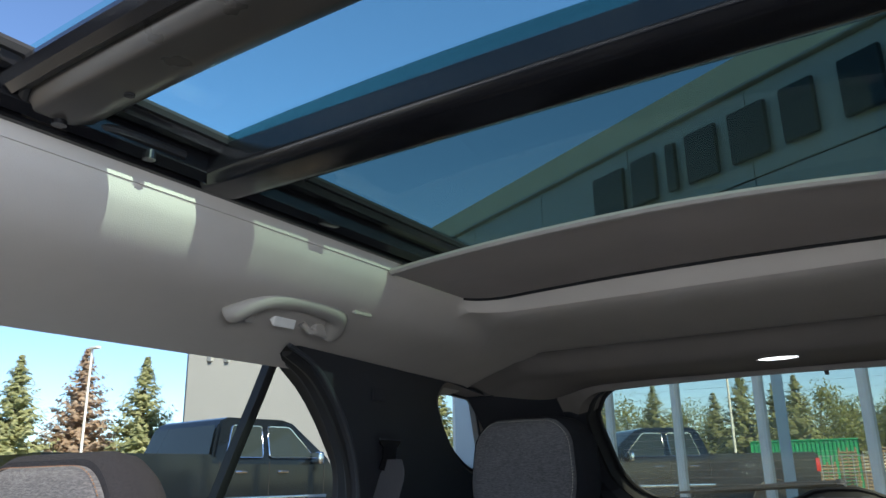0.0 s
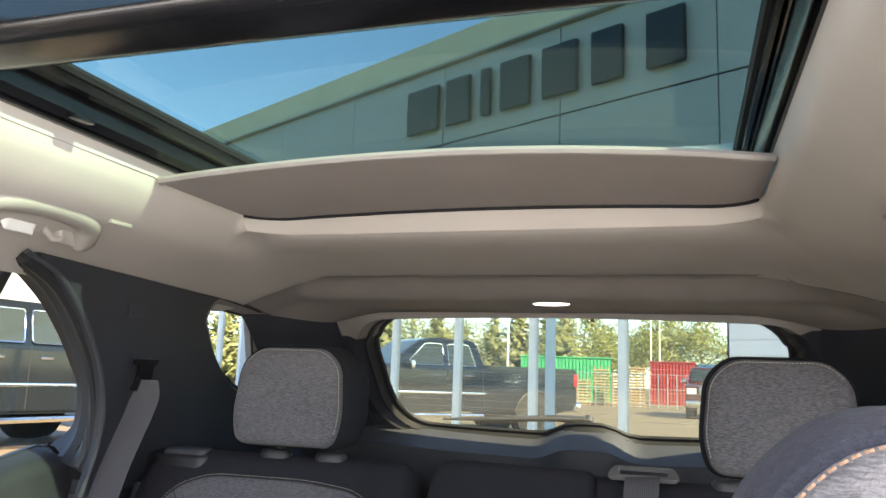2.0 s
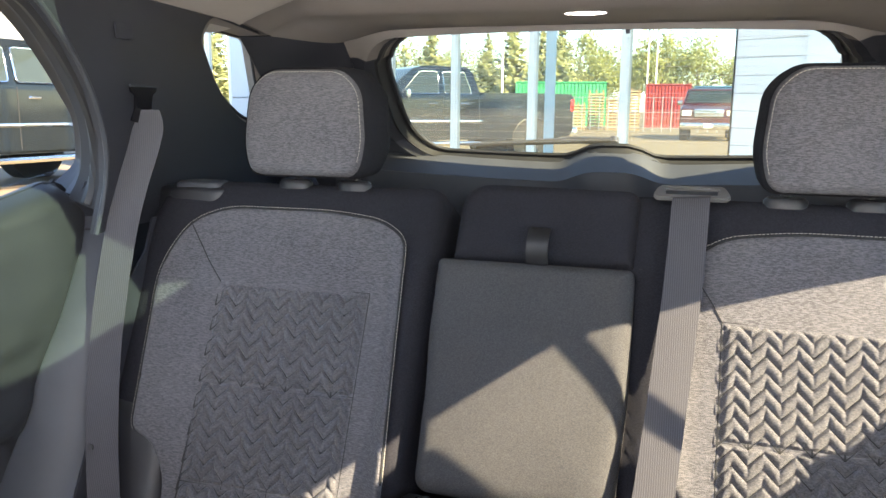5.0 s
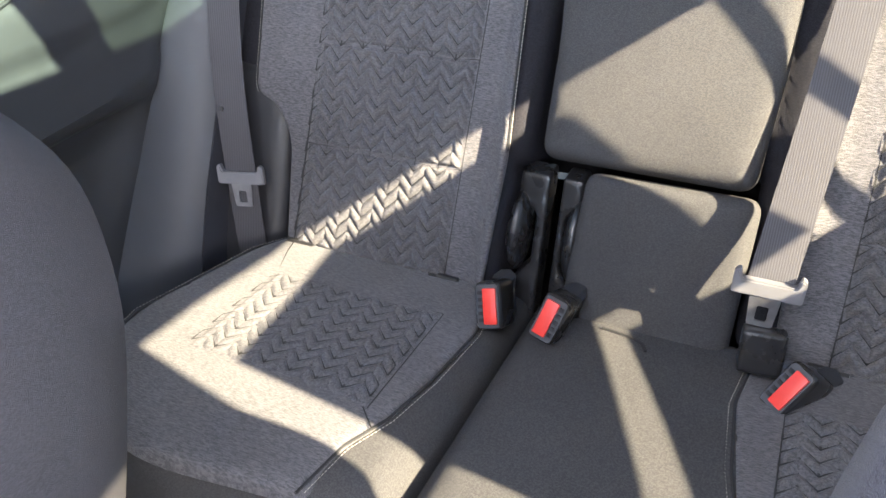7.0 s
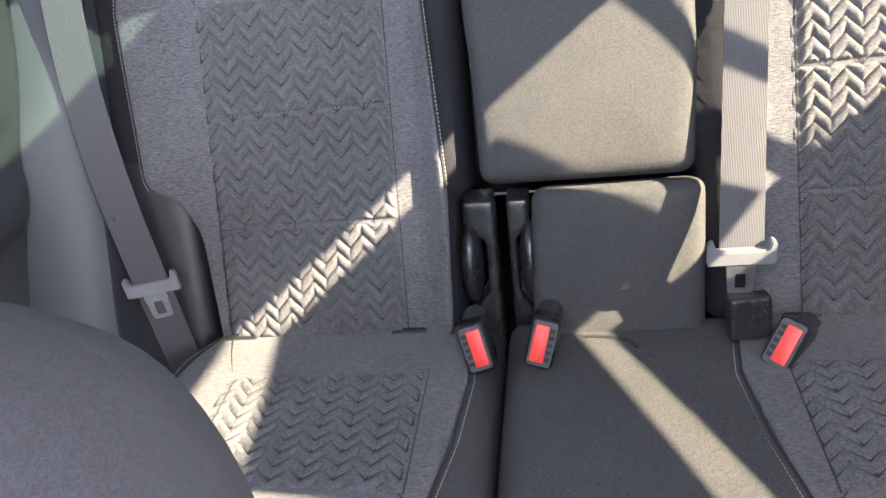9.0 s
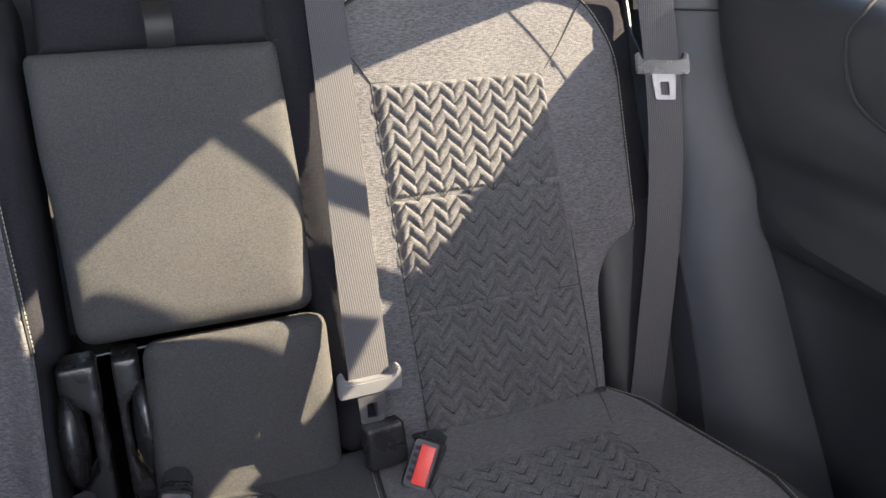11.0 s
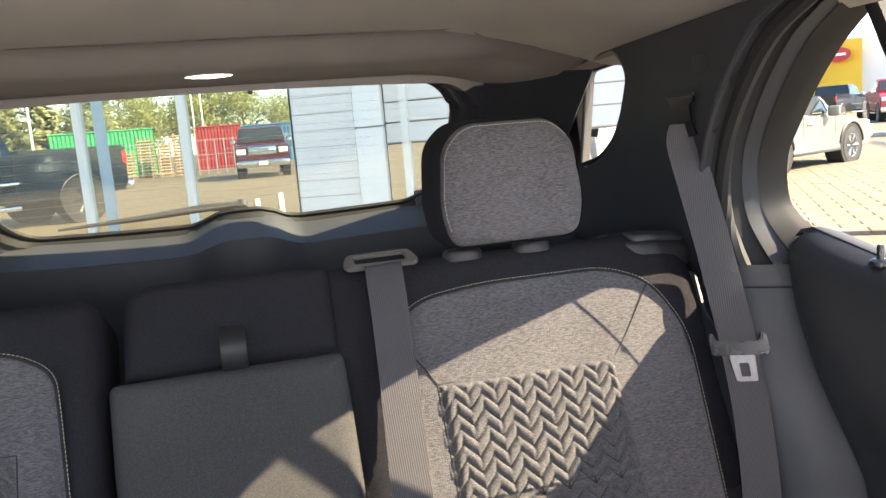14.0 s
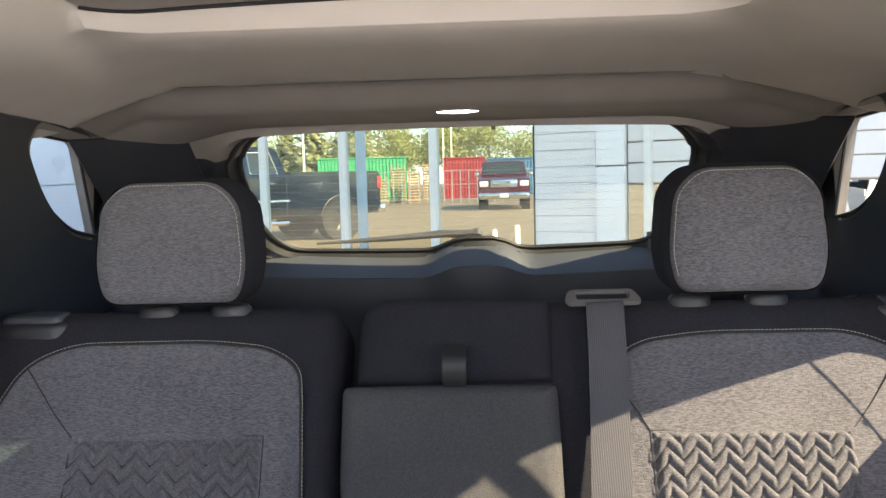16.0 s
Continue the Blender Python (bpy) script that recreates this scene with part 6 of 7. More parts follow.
    for s in (-1, 1):
        part("headlight", box_bm((0.34, 0.10, 0.20), 0.03, (s * (w / 2 - 0.22), yf - 0.02, lz)), LENS, root, "clear headlight")
        part("tail_light", box_bm((0.12, 0.10, spec.get("tail_h", 0.40)), 0.02, (s * (w / 2 - 0.05), yr + 0.03, spec["tail_z"])), TAIL_RED, root, "red tail light")
        part("mirror", box_bm((0.20, 0.10, 0.18), 0.04, (s * (w / 2 + 0.08), spec["screen"][0] - 0.35, spec["belt"] + 0.06), 3), paint_mat if not spec.get("chrome") else CHROME, root, "door mirror")
        for y in spec["handles"]:
            part("door_handle", tube([(s * (w / 2 + 0.012), y - 0.09, spec["belt"] - 0.13), (s * (w / 2 + 0.035), y, spec["belt"] - 0.13), (s * (w / 2 + 0.012), y + 0.09, spec["belt"] - 0.13)], 0.017, 6), CHROME, root, "chrome door handle")
        for y in spec["door_gaps"]:
            part("door_gap", box_bm((0.006, 0.012, spec["belt"] - 0.55), 0, (s * (w / 2 + 0.0), y, (spec["belt"] + 0.55) / 2)), SEAM, root, "", False)
        part("side_moulding", box_bm((0.02, spec["mould"][1] - spec["mould"][0], 0.05), 0.008, (s * (w / 2 + 0.004), sum(spec["mould"]) / 2, spec["mould_z"])), CHROME if spec.get("chrome") else PLASTIC, root, "side moulding")
        if "step" in spec:
            part("step_bar", tube([(s * (w / 2 + 0.02), spec["step"][0], 0.42), (s * (w / 2 + 0.02), spec["step"][1], 0.42)], 0.045, 8), CHROME, root, "chrome step bar")
    part("front_bumper", box_bm((w - 0.05, 0.22, 0.26), 0.06, (0, yf + 0.02, 0.55), 3), CHROME if spec.get("chrome") else paint_mat, root, "front bumper")
    part("rear_bumper", box_bm((w - 0.08, 0.22, 0.22), 0.05, (0, yr - 0.06, 0.62), 3), CHROME if spec.get("chrome") else paint_mat, root, "rear bumper")
    part("grille", box_bm((w * 0.52, 0.06, 0.30), 0.03, (0, yf + 0.02, lz)), PLASTIC if not spec.get("chrome") else CHROME, root, "front grille")
    for k in range(3):
        part("grille_bar", box_bm((w * 0.50, 0.03, 0.03), 0.008, (0, yf + 0.055, lz - 0.09 + 0.09 * k)), CHROME, root, "chrome grille bar")
    part("number_plate", box_bm((0.32, 0.015, 0.15), 0.004, (0, yf + 0.14, 0.56)), LENS, root, "pale blank plate")


PICKUP = dict(w=2.0, wheel=0.42, axles=(1.95, -1.75), belt=1.34, lamp_z=1.02, tail_z=1.20, ends=(2.82, -2.78), chrome=True,
              body=[(-2.8, 0.62), (-2.8, 1.44), (-0.52, 1.44), (-0.52, 1.36), (1.50, 1.34), (2.55, 1.24), (2.82, 1.14), (2.84, 0.62), (2.5, 0.48), (-2.4, 0.50)],
              bed=[(-2.70, 1.0), (-2.70, 1.445), (-0.62, 1.445), (-0.62, 1.0)],
              cab=[(-0.52, 1.30), (-0.50, 1.42), (-0.36, 1.88), (-0.20, 1.95), (0.75, 1.95), (0.95, 1.90), (1.62, 1.36), (1.6, 1.2)],
              windows=([(-0.30, 1.40), (0.32, 1.40), (0.34, 1.84), (-0.16, 1.84)], [(0.44, 1.40), (1.28, 1.40), (0.84, 1.84), (0.44, 1.84)]),
              screen=(1.56, 1.40, 0.98, 1.87), back=(-0.50, 1.44, -0.37, 1.84), handles=(-0.10, 0.62), door_gaps=(-0.44, 0.38, 1.40), mould=(-0.5, 1.45), mould_z=0.86, step=(-0.45, 1.4), tail_h=0.26)
SUV = dict(w=1.95, wheel=0.39, axles=(1.45, -1.40), belt=1.15, lamp_z=0.92, tail_z=1.05, ends=(2.38, -2.34),
           body=[(-2.36, 0.55), (-2.40, 1.12), (1.25, 1.12), (2.2, 1.04), (2.4, 0.9), (2.4, 0.5), (-2.2, 0.42)],
           cab=[(-2.32, 1.1), (-2.2, 1.62), (-1.95, 1.80), (0.3, 1.82), (0.6, 1.76), (1.32, 1.15), (1.3, 1.05)],
           windows=([(-2.05, 1.22), (-1.35, 1.22), (-1.35, 1.70), (-1.85, 1.70)], [(-1.25, 1.22), (-0.35, 1.22), (-0.35, 1.70), (-1.25, 1.70)], [(-0.25, 1.22), (0.92, 1.22), (0.5, 1.68), (-0.25, 1.70)]),
           screen=(1.26, 1.20, 0.64, 1.73), back=(-2.32, 1.2, -2.16, 1.66), handles=(-0.8, 0.2), door_gaps=(-1.3, -0.3, 0.95), mould=(-1.3, 1.0), mould_z=0.66)
ROADSTER = dict(w=1.82, wheel=0.335, axles=(1.22, -1.2), belt=0.92, lamp_z=0.66, tail_z=0.75, ends=(2.02, -2.0), tail_h=0.16, rim=CHROME,
                body=[(-2.02, 0.42), (-2.04, 0.84), (-1.6, 0.93), (0.75, 0.92), (1.5, 0.82), (1.95, 0.66), (2.04, 0.5), (1.9, 0.28), (-1.85, 0.26)],
                cab=[(-1.05, 0.88), (-0.78, 1.04), (-0.52, 1.02), (-0.45, 0.94), (0.18, 0.94), (0.30, 1.24), (0.36, 1.26), (0.80, 0.92), (0.8, 0.85)],
                windows=([(-0.1, 0.955), (0.48, 0.955), (0.33, 1.18), (0.26, 1.17)],), screen=(0.78, 0.95, 0.37, 1.25), back=(-0.9, 0.95, -0.78, 1.03), handles=(-0.25,), door_gaps=(-0.45, 0.62), mould=(-0.8, 0.8), mould_z=0.3)


def vehicle(name, at, heading, spec, paint_mat, label, category):
    """heading: degrees to the right of +y."""
    root = thing(name, (0, 0, 0), label, category)
    vehicle_parts(root, spec, paint_mat)
    root.matrix_world = Matrix.Translation(at) @ Matrix.Rotation(radians(-heading), 4, "Z")
    return root


BLACK_PAINT = paint("dark green black paint", (0.006, 0.009, 0.012), (0.010, 0.013, 0.017))
vehicle("pickup_truck", (-8.96, 6.77, 0), 7.1, dict(PICKUP, rim=GLOSS_PLASTIC), BLACK_PAINT, "dark crew cab pickup truck with chrome trim parked nose in", "pickup truck")
vehicle("pickup_truck", mirrored(seen(2.2, 33)), 52, PICKUP, paint("dark maroon paint", (0.05, 0.012, 0.014), (0.07, 0.016, 0.018)), "dark maroon pickup truck standing in the lot", "pickup truck")
vehicle("pickup_truck", seen(45.4, 43), 218, PICKUP, paint("red paint", (0.36, 0.012, 0.016), (0.44, 0.02, 0.02)), "red pickup truck parked across the lot", "pickup truck")
vehicle("pickup_truck", seen(41.9, 49), 60, PICKUP, paint("graphite paint", (0.02, 0.022, 0.026), (0.03, 0.032, 0.036)), "graphite pickup truck parked across the lot", "pickup truck")
vehicle("sports_car", (9.40, 11.14, 0), 68, ROADSTER, paint("silver green paint", (0.17, 0.18, 0.165), (0.22, 0.23, 0.21), 0.14), "silver open sports car parked on the paving", "sports car")
vehicle("suv", seen(52.6, 48), 200, SUV, paint("dark blue paint", (0.012, 0.03, 0.06), (0.018, 0.042, 0.08)), "dark blue suv parked across the lot", "suv")
vehicle("suv", seen(47.9, 56), 215, SUV, paint("white paint", (0.62, 0.62, 0.60), (0.70, 0.70, 0.68)), "white suv parked behind the red pickup", "suv")

# ---- paving beside the car ----
paving = thing("paving", (9, 8, 0), "tan concrete block paving with a dark edge", "paving", "", "structure")
E1, E2, P0 = Vector((0.571, 0.821, 0)), Vector((-0.821, 0.571, 0)), Vector((10.6, 8.0, 0))
part("bed", plate([(-6, 0), (9, 0), (9, 6.0), (-6, 6.0)], lambda u, v, n: P0 + E1 * u + E2 * v + Vector((0, 0, n)), 0.0, 0.015), two_tone("paver joint sand", (0.16, 0.13, 0.10), (0.22, 0.18, 0.14), 4, 0.95), paving, "sand joints", False)
part("edge_strip", plate([(-6, -0.16), (9, -0.16), (9, 0), (-6, 0)], lambda u, v, n: P0 + E1 * u + E2 * v + Vector((0, 0, n)), 0.0, 0.04), PLASTIC, paving, "dark edge strip", False)


def block(at, bm):
    k = len(bm.verts)
    vs = []
    for z, i in ((0.015, 0.0), (0.036, 0.0), (0.042, 0.008)):
        for u, v in ((-1, -1), (1, -1), (1, 1), (-1, 1)):
            vs.append(bm.verts.new(at + E1 * u * (0.097 - i) + E2 * v * (0.197 - i) + Vector((0, 0, z))))
    for j in (0, 4):
        for q in range(4):
            bm.faces.new((vs[j + q], vs[j + (q + 1) % 4], vs[j + 4 + (q + 1) % 4], vs[j + 4 + q]))
    bm.faces.new(vs[8:12])


_rest = bmesh.new()
_pb = bmesh.new()
block(Vector((0, 0, 0)), _pb)
PAVER_MESH = link_mesh("paver", _pb, PAVER, False)
_near = []
for i in range(75):
    for j in range(15):
        c = P0 + E1 * (-5.9 + 0.2 * i) + E2 * (0.2 + 0.4 * j + (0.2 if i % 2 else 0))
        if 17 < i < 47 and j < 10:
            _near.append(c)
        else:
            block(c, _rest)
for c in _near:
    o = new("paver", PAVER_MESH)
    o.parent = paving
    o.matrix_parent_inverse = paving.matrix_world.inverted()
    o.location = c + Vector((0, 0, random.uniform(-0.003, 0.003)))
tagged(part("paver_field", _rest, PAVER, paving, "tan paving blocks", False), kind="stuff")
stop = thing("parking_block", seen(44.6, 26), "grey concrete parking block on the asphalt", "parking block")
_b = box_bm((1.7, 0.2, 0.14), 0.04, (0, 0, 0.07), 2)
bmesh.ops.transform(_b, matrix=Matrix.Translation(seen(44.6, 26)) @ Matrix.Rotation(radians(-45), 4, "Z"), verts=_b.verts)
part("block", _b, two_tone("grey concrete", (0.28, 0.29, 0.30), (0.36, 0.37, 0.38), 5, 0.9), stop)


# ---- plants ----
def leaf_mat(name, a, b, c):
    m = Mat(name, a, 0.8)
    g = m.t.nodes.new("ShaderNodeNewGeometry")
    m.color(m.mix(m.ramp(g.outputs["Random Per Island"], ((0.0, a), (0.6, b), (1.0, c))), m.ramp(m.noise(0.7, 2), ((0.3, a), (0.7, c))), 0.35))
    thin = m.t.nodes.new("ShaderNodeBsdfTranslucent")
    both = m.t.nodes.new("ShaderNodeMixShader")
    both.inputs[0].default_value = 0.4
    src = m.b.inputs["Base Color"].links[0].from_socket
    m.t.links.new(src, thin.inputs[0])
    m.t.links.new(m.b.outputs[0], both.inputs[1])
    m.t.links.new(thin.outputs[0], both.inputs[2])
    m.t.links.new(both.outputs[0], m.t.nodes["Material Output"].inputs[0])
    return m.m


BARK = two_tone("grey brown bark", (0.09, 0.07, 0.055), (0.16, 0.13, 0.10), 6, 0.9, fine=0.6, fine_scale=30)
SPRUCE = leaf_mat("spruce needles", (0.22, 0.25, 0.11), (0.38, 0.39, 0.19), (0.52, 0.51, 0.28))
DEAD = leaf_mat("brown dead needles", (0.30, 0.21, 0.14), (0.47, 0.345, 0.245), (0.58, 0.45, 0.34))
SPRING = leaf_mat("fresh spring leaves", (0.20, 0.23, 0.075), (0.32, 0.34, 0.125), (0.44, 0.43, 0.19))
BARE = leaf_mat("pale budding twigs", (0.20, 0.16, 0.10), (0.30, 0.25, 0.15), (0.40, 0.34, 0.20))


def spruce(at, h, mat, seed, label):
    rnd = random.Random(seed)
    t = thing("spruce_tree", at, label, "tree", "spruce trees")
    at = Vector(at)
    part("trunk", tube([at, at + Vector((0, 0, h * 0.5)), at + Vector((0, 0, h * 0.98))], [h * 0.018, h * 0.011, 0.02], 8), BARK, t)
    vs, fs = [], []
    whorls = 34
    for i in range(whorls):
        f = i / whorls
        z = h * (0.05 + 0.95 * f)
        reach = h * 0.43 * (1 - f) ** 0.9 * (0.88 + 0.12 * math.sin(i * 2.4 + seed)) + 0.02 * h * (1 - f)
        for k in range(int(20 - 11 * f)):
            a = rnd.uniform(0, 2 * math.pi)
            L = reach * rnd.uniform(0.72, 1.15)
            lift = rnd.uniform(-0.16, 0.10)
            d, sd = Vector((math.cos(a), math.sin(a), 0)), Vector((-math.sin(a), math.cos(a), 0))
            n = int(5 + 9 * (1 - f))
            for q in range(n):
                g = ((q + rnd.random()) / n) ** 0.75
                r0 = L * (0.06 + 0.94 * g)
                w = h * (0.009 + 0.012 * (1 - f)) * (1.25 - 0.55 * g) * rnd.uniform(0.6, 1.4)
                c = at + d * r0 + Vector((0, 0, z + lift * r0 + 0.22 * r0 * g + rnd.uniform(-0.010, 0.010) * h))
                for side in (-1, 1):
                    b = len(vs)
                    slope = d * 0.8 - Vector((0, 0, rnd.uniform(0.2, 1.3)))
                    vs += [c - slope * w * 0.5, c + slope * w, c + sd * side * w * rnd.uniform(1.4, 2.4) + slope * w * 0.9]
                    fs.append((b, b + 1, b + 2))
    me = bpy.data.meshes.new("crown")
    me.from_pydata(vs, [], fs)
    me.materials.append(mat)
    o = new("crown", me)
    o.parent = t
    o.matrix_parent_inverse = t.matrix_world.inverted()
    return t


def leafy(at, h, wide, mat, seed, label, count=2600, group="leafy trees", low=0.30):
    rnd = random.Random(seed)
    t = thing("leafy_tree", at, label, "tree", group)
    at = Vector(at)
    limbs = [tube([at, at + Vector((0.05 * h * rnd.uniform(-1, 1), 0, h * 0.35)), at + Vector((0, 0, h * 0.75))], [h * 0.022, h * 0.014, 0.03], 7)]
    lumps = []
    for k in range(14):
        f = rnd.uniform(low, 1.0)
        a = rnd.uniform(0, 2 * math.pi)
        r = wide * 0.5 * math.sin(math.pi * min(0.95, 0.15 + 0.8 * f)) * rnd.uniform(0.3, 1.0)
        c = at + Vector((r * math.cos(a), r * math.sin(a), h * (0.22 - 0.2 * max(0.0, 0.3 - low) + 0.70 * f)))
        lumps.append((c, wide * rnd.uniform(0.12, 0.24)))
        limbs.append(tube([at + Vector((0, 0, h * (0.18 + 0.4 * f))), (at + Vector((0, 0, h * (0.2 + 0.5 * f)))).lerp(c, 0.5) + Vector((0, 0, 0.04 * h)), c], [h * 0.010, h * 0.006, 0.015], 5))
    part("trunk", join(*limbs), BARK, t)
    vs, fs = [], []
    for i in range(int(count * 2.2)):
        c, r = rnd.choice(lumps)
        d = Vector((rnd.gauss(0, 1), rnd.gauss(0, 1), rnd.gauss(0, 1))).normalized()
        p = c + d * r * rnd.uniform(0.4, 1.15)
        p.z = max(p.z, at.z + 0.2)
        e, g = Vector((rnd.gauss(0, 1), rnd.gauss(0, 1), rnd.gauss(0, 1))).normalized(), None
        g = d.cross(e).normalized()
        w = 0.017 * max(h, 7.0) * rnd.uniform(0.5, 1.3)
        b = len(vs)
        vs += [p - e * w, p + g * w * 0.6, p + e * w, p - g * w * 0.6]
        fs.append((b, b + 1, b + 2, b + 3))
    me = bpy.data.meshes.new("crown")
    me.from_pydata(vs, [], fs)
    me.materials.append(mat)
    o = new("crown", me)
    o.parent = t
    o.matrix_parent_inverse = t.matrix_world.inverted()
    return t


def left_of(az, d):
    return Vector((0.25 + d * math.sin(radians(az)), -1.1 + d * math.cos(radians(az)), 0))


spruce(left_of(-61.3, 52), 8.7, SPRUCE, 1, "green spruce tree at the edge of the lot")
spruce(left_of(-57.4, 54), 9.6, DEAD, 2, "brown dying spruce tree at the edge of the lot")
spruce(left_of(-53.6, 52), 8.9, SPRUCE, 3, "green spruce tree at the edge of the lot")
spruce(left_of(-65.5, 53), 8.0, DEAD, 4, "brown dying spruce tree at the edge of the lot")
spruce(left_of(-69.5, 53), 9.0, SPRUCE, 5, "green spruce tree at the edge of the lot")
for i, (az, d, h) in enumerate(((-63, 64, 3.4), (-59, 66, 3.0), (-55.5, 64, 3.6), (-52.5, 66, 3.0), (-67, 64, 3.2))):
    leafy(left_of(az, d), h, 6, SPRING, 40 + i, "pale green roadside bush", 1200, "roadside bushes")
# seen in the glazing
for i, (az, d, h) in enumerate(((-25, 66, 7.5), (-21.5, 62, 7.2), (-17.5, 60, 6.0), (-13.5, 70, 6.2), (-11.6, 62, 6.9), (-9.6, 66, 6.3), (-8.2, 60, 6.2), (-29, 64, 8.0), (-33, 66, 7.5))):
    spruce(mirrored(seen(az, d)), h * 1.25, SPRUCE, 60 + i, "dark green spruce tree beyond the lot")
for i, (az, d, h, w) in enumerate(((-7.0, 76, 6.2, 7), (-5.0, 80, 5.6, 7), (-3.2, 84, 5.0, 8), (-1.0, 82, 6.6, 8), (1.2, 84, 6.2, 8), (3.2, 88, 5.4, 8), (5.4, 86, 5.2, 8), (-15.5, 80, 5.5, 8), (-19.5, 80, 5.8, 8), (-23.5, 82, 5.5, 8), (8, 86, 5, 8))):
    leafy(mirrored(seen(az, d)), h * 1.3, w * 1.2, SPRING, 80 + i, "fresh green leafy tree beyond the lot", 2200)


def mirrored_box(name, az0, az1, d, z0, z1, depth, mat, label, category, ribs=0):
    a, b = mirrored(seen(az0, d)), mirrored(seen(az1, d))
    t = thing(name, (a + b) / 2 + Vector((0, 0, z0)), label, category)
    along = (b - a).normalized()
    back = Vector((-along.y, along.x, 0))
    if back.dot(mirrored(seen((az0 + az1) / 2, d + 5)) - a) < 0:
        back = -back
    L = (b - a).length

    def q(u, v, w):
        return a + along * u + back * w + Vector((0, 0, v))
    n = max(1, ribs)
    ring = []
    for i in range(n):
        u0, s = L * i / n, L / n
        ring += [(u0, 0.0), (u0 + s * 0.4, 0.0), (u0 + s * 0.5, 0.06), (u0 + s * 0.9, 0.06)] if ribs else [(u0, 0.0)]
    ring += [(L, 0.0), (L, depth), (0, depth)]
    part("body", loft([[q(u, z0, w) for u, w in ring], [q(u, z1, w) for u, w in ring]], True, True), mat, t, "", False)
    part("top_rail", tube([q(0, z1, 0.0), q(L, z1, 0.0)], 0.06, 4), mat, t)
    return t


mirrored_box("shipping_container", -11.4, -4.9, 54, 0.0, 2.9, 2.4, two_tone("green container paint", (0.03, 0.30, 0.12), (0.05, 0.38, 0.17), 1, 0.5), "green steel shipping container", "container", 26)
mirrored_box("shipping_container", -2.2, 0.9, 52, 0.0, 2.7, 2.4, two_tone("red container paint", (0.30, 0.03, 0.025), (0.40, 0.05, 0.04), 1, 0.5), "red steel shipping container", "container", 14)
mirrored_box("shipping_container", 1.0, 5.5, 60, 0.0, 2.8, 2.4, two_tone("blue container paint", (0.06, 0.16, 0.28), (0.09, 0.21, 0.34), 1, 0.5), "blue steel shipping container", "container", 18)
WOOD = two_tone("sawn timber", (0.30, 0.20, 0.11), (0.42, 0.30, 0.18), 3, 0.85, stretch=(1, 1, 8))
for k, (a0, a1, z1) in enumerate(((-7.4, -6.3, 1.3), (-6.2, -5.0, 2.0), (-4.9, -3.9, 1.6), (-3.8, -2.5, 2.1), (-9.6, -7.6, 0.9))):
    st = mirrored_box("timber_stack", a0, a1, 44 + k % 2, 0.0, 0.12, 1.2, WOOD, "stack of sawn timber pallets", "timber stack", 0)
    a, b = mirrored(seen(a0, 44 + k % 2)), mirrored(seen(a1, 44 + k % 2))
    for j in range(int(z1 / 0.16)):
        part("board", tube([a.lerp(b, 0.02 * (j % 3)) + Vector((0, 0, 0.18 + 0.16 * j)), b.lerp(a, 0.03 * (j % 2)) + Vector((0, 0, 0.18 + 0.16 * j))], 0.06, 4), WOOD, st, "sawn board", False)
    for f in (0.1, 0.5, 0.9):
        part("post", tube([a.lerp(b, f), a.lerp(b, f) + Vector((0, 0, z1 + 0.2))], 0.05, 4), WOOD, st, "timber post", False)
WIRE = two_tone("galvanised wire", (0.40, 0.41, 0.42), (0.48, 0.49, 0.5), 4, 0.4, 0.6)
fence = thing("wire_fence", mirrored(seen(-2, 42)), "galvanised wire panel fence round the yard", "fence")
for k in range(34):
    p = mirrored(seen(-14 + 0.62 * k, 42))
    part("post", tube([p, p + Vector((0, 0, 1.8))], 0.025, 6), WIRE, fence, "steel post")
for z in (0.2, 1.0, 1.75):
    part("rail", tube([mirrored(seen(-14 + 1.24 * k, 42)) + Vector((0, 0, z)) for k in range(17)], 0.018, 5), WIRE, fence, "steel rail")


def pole(at, h, r, label, name="light_pole"):
    t = thing(name, at, label, "pole", "poles")
    part("shaft", tube([at, at + Vector((0, 0, h))], [r, r * 0.7], 10), ALU, t)
    part("head", box_bm((0.6, 0.25, 0.1), 0.03, at + Vector((0.2, 0, h))), ALU, t)


pole(left_of(-57.2, 40), 7.3, 0.07, "slim grey light pole by the spruces")
pole(mirrored(seen(-12.4, 58)), 8.5, 0.10, "pale light pole beyond the yard")
pole(mirrored(seen(-1.6, 66)), 7.5, 0.08, "pale light pole beyond the yard")
pole(mirrored(seen(-2.2, 66)), 7.5, 0.08, "pale light pole beyond the yard")
for az, d, h in ((1.42, 12.0, 0.40), (3.1, 12.0, 0.46)):
    p = mirrored(seen(az, d))
    t = thing("bollard", p, "white steel bollard in front of the glazing", "bollard", "bollards")
    part("post", tube([p, p + Vector((0, 0, h - 0.03)), p + Vector((0, 0, h))], [0.05, 0.05, 0.03], 12), ALU, t)

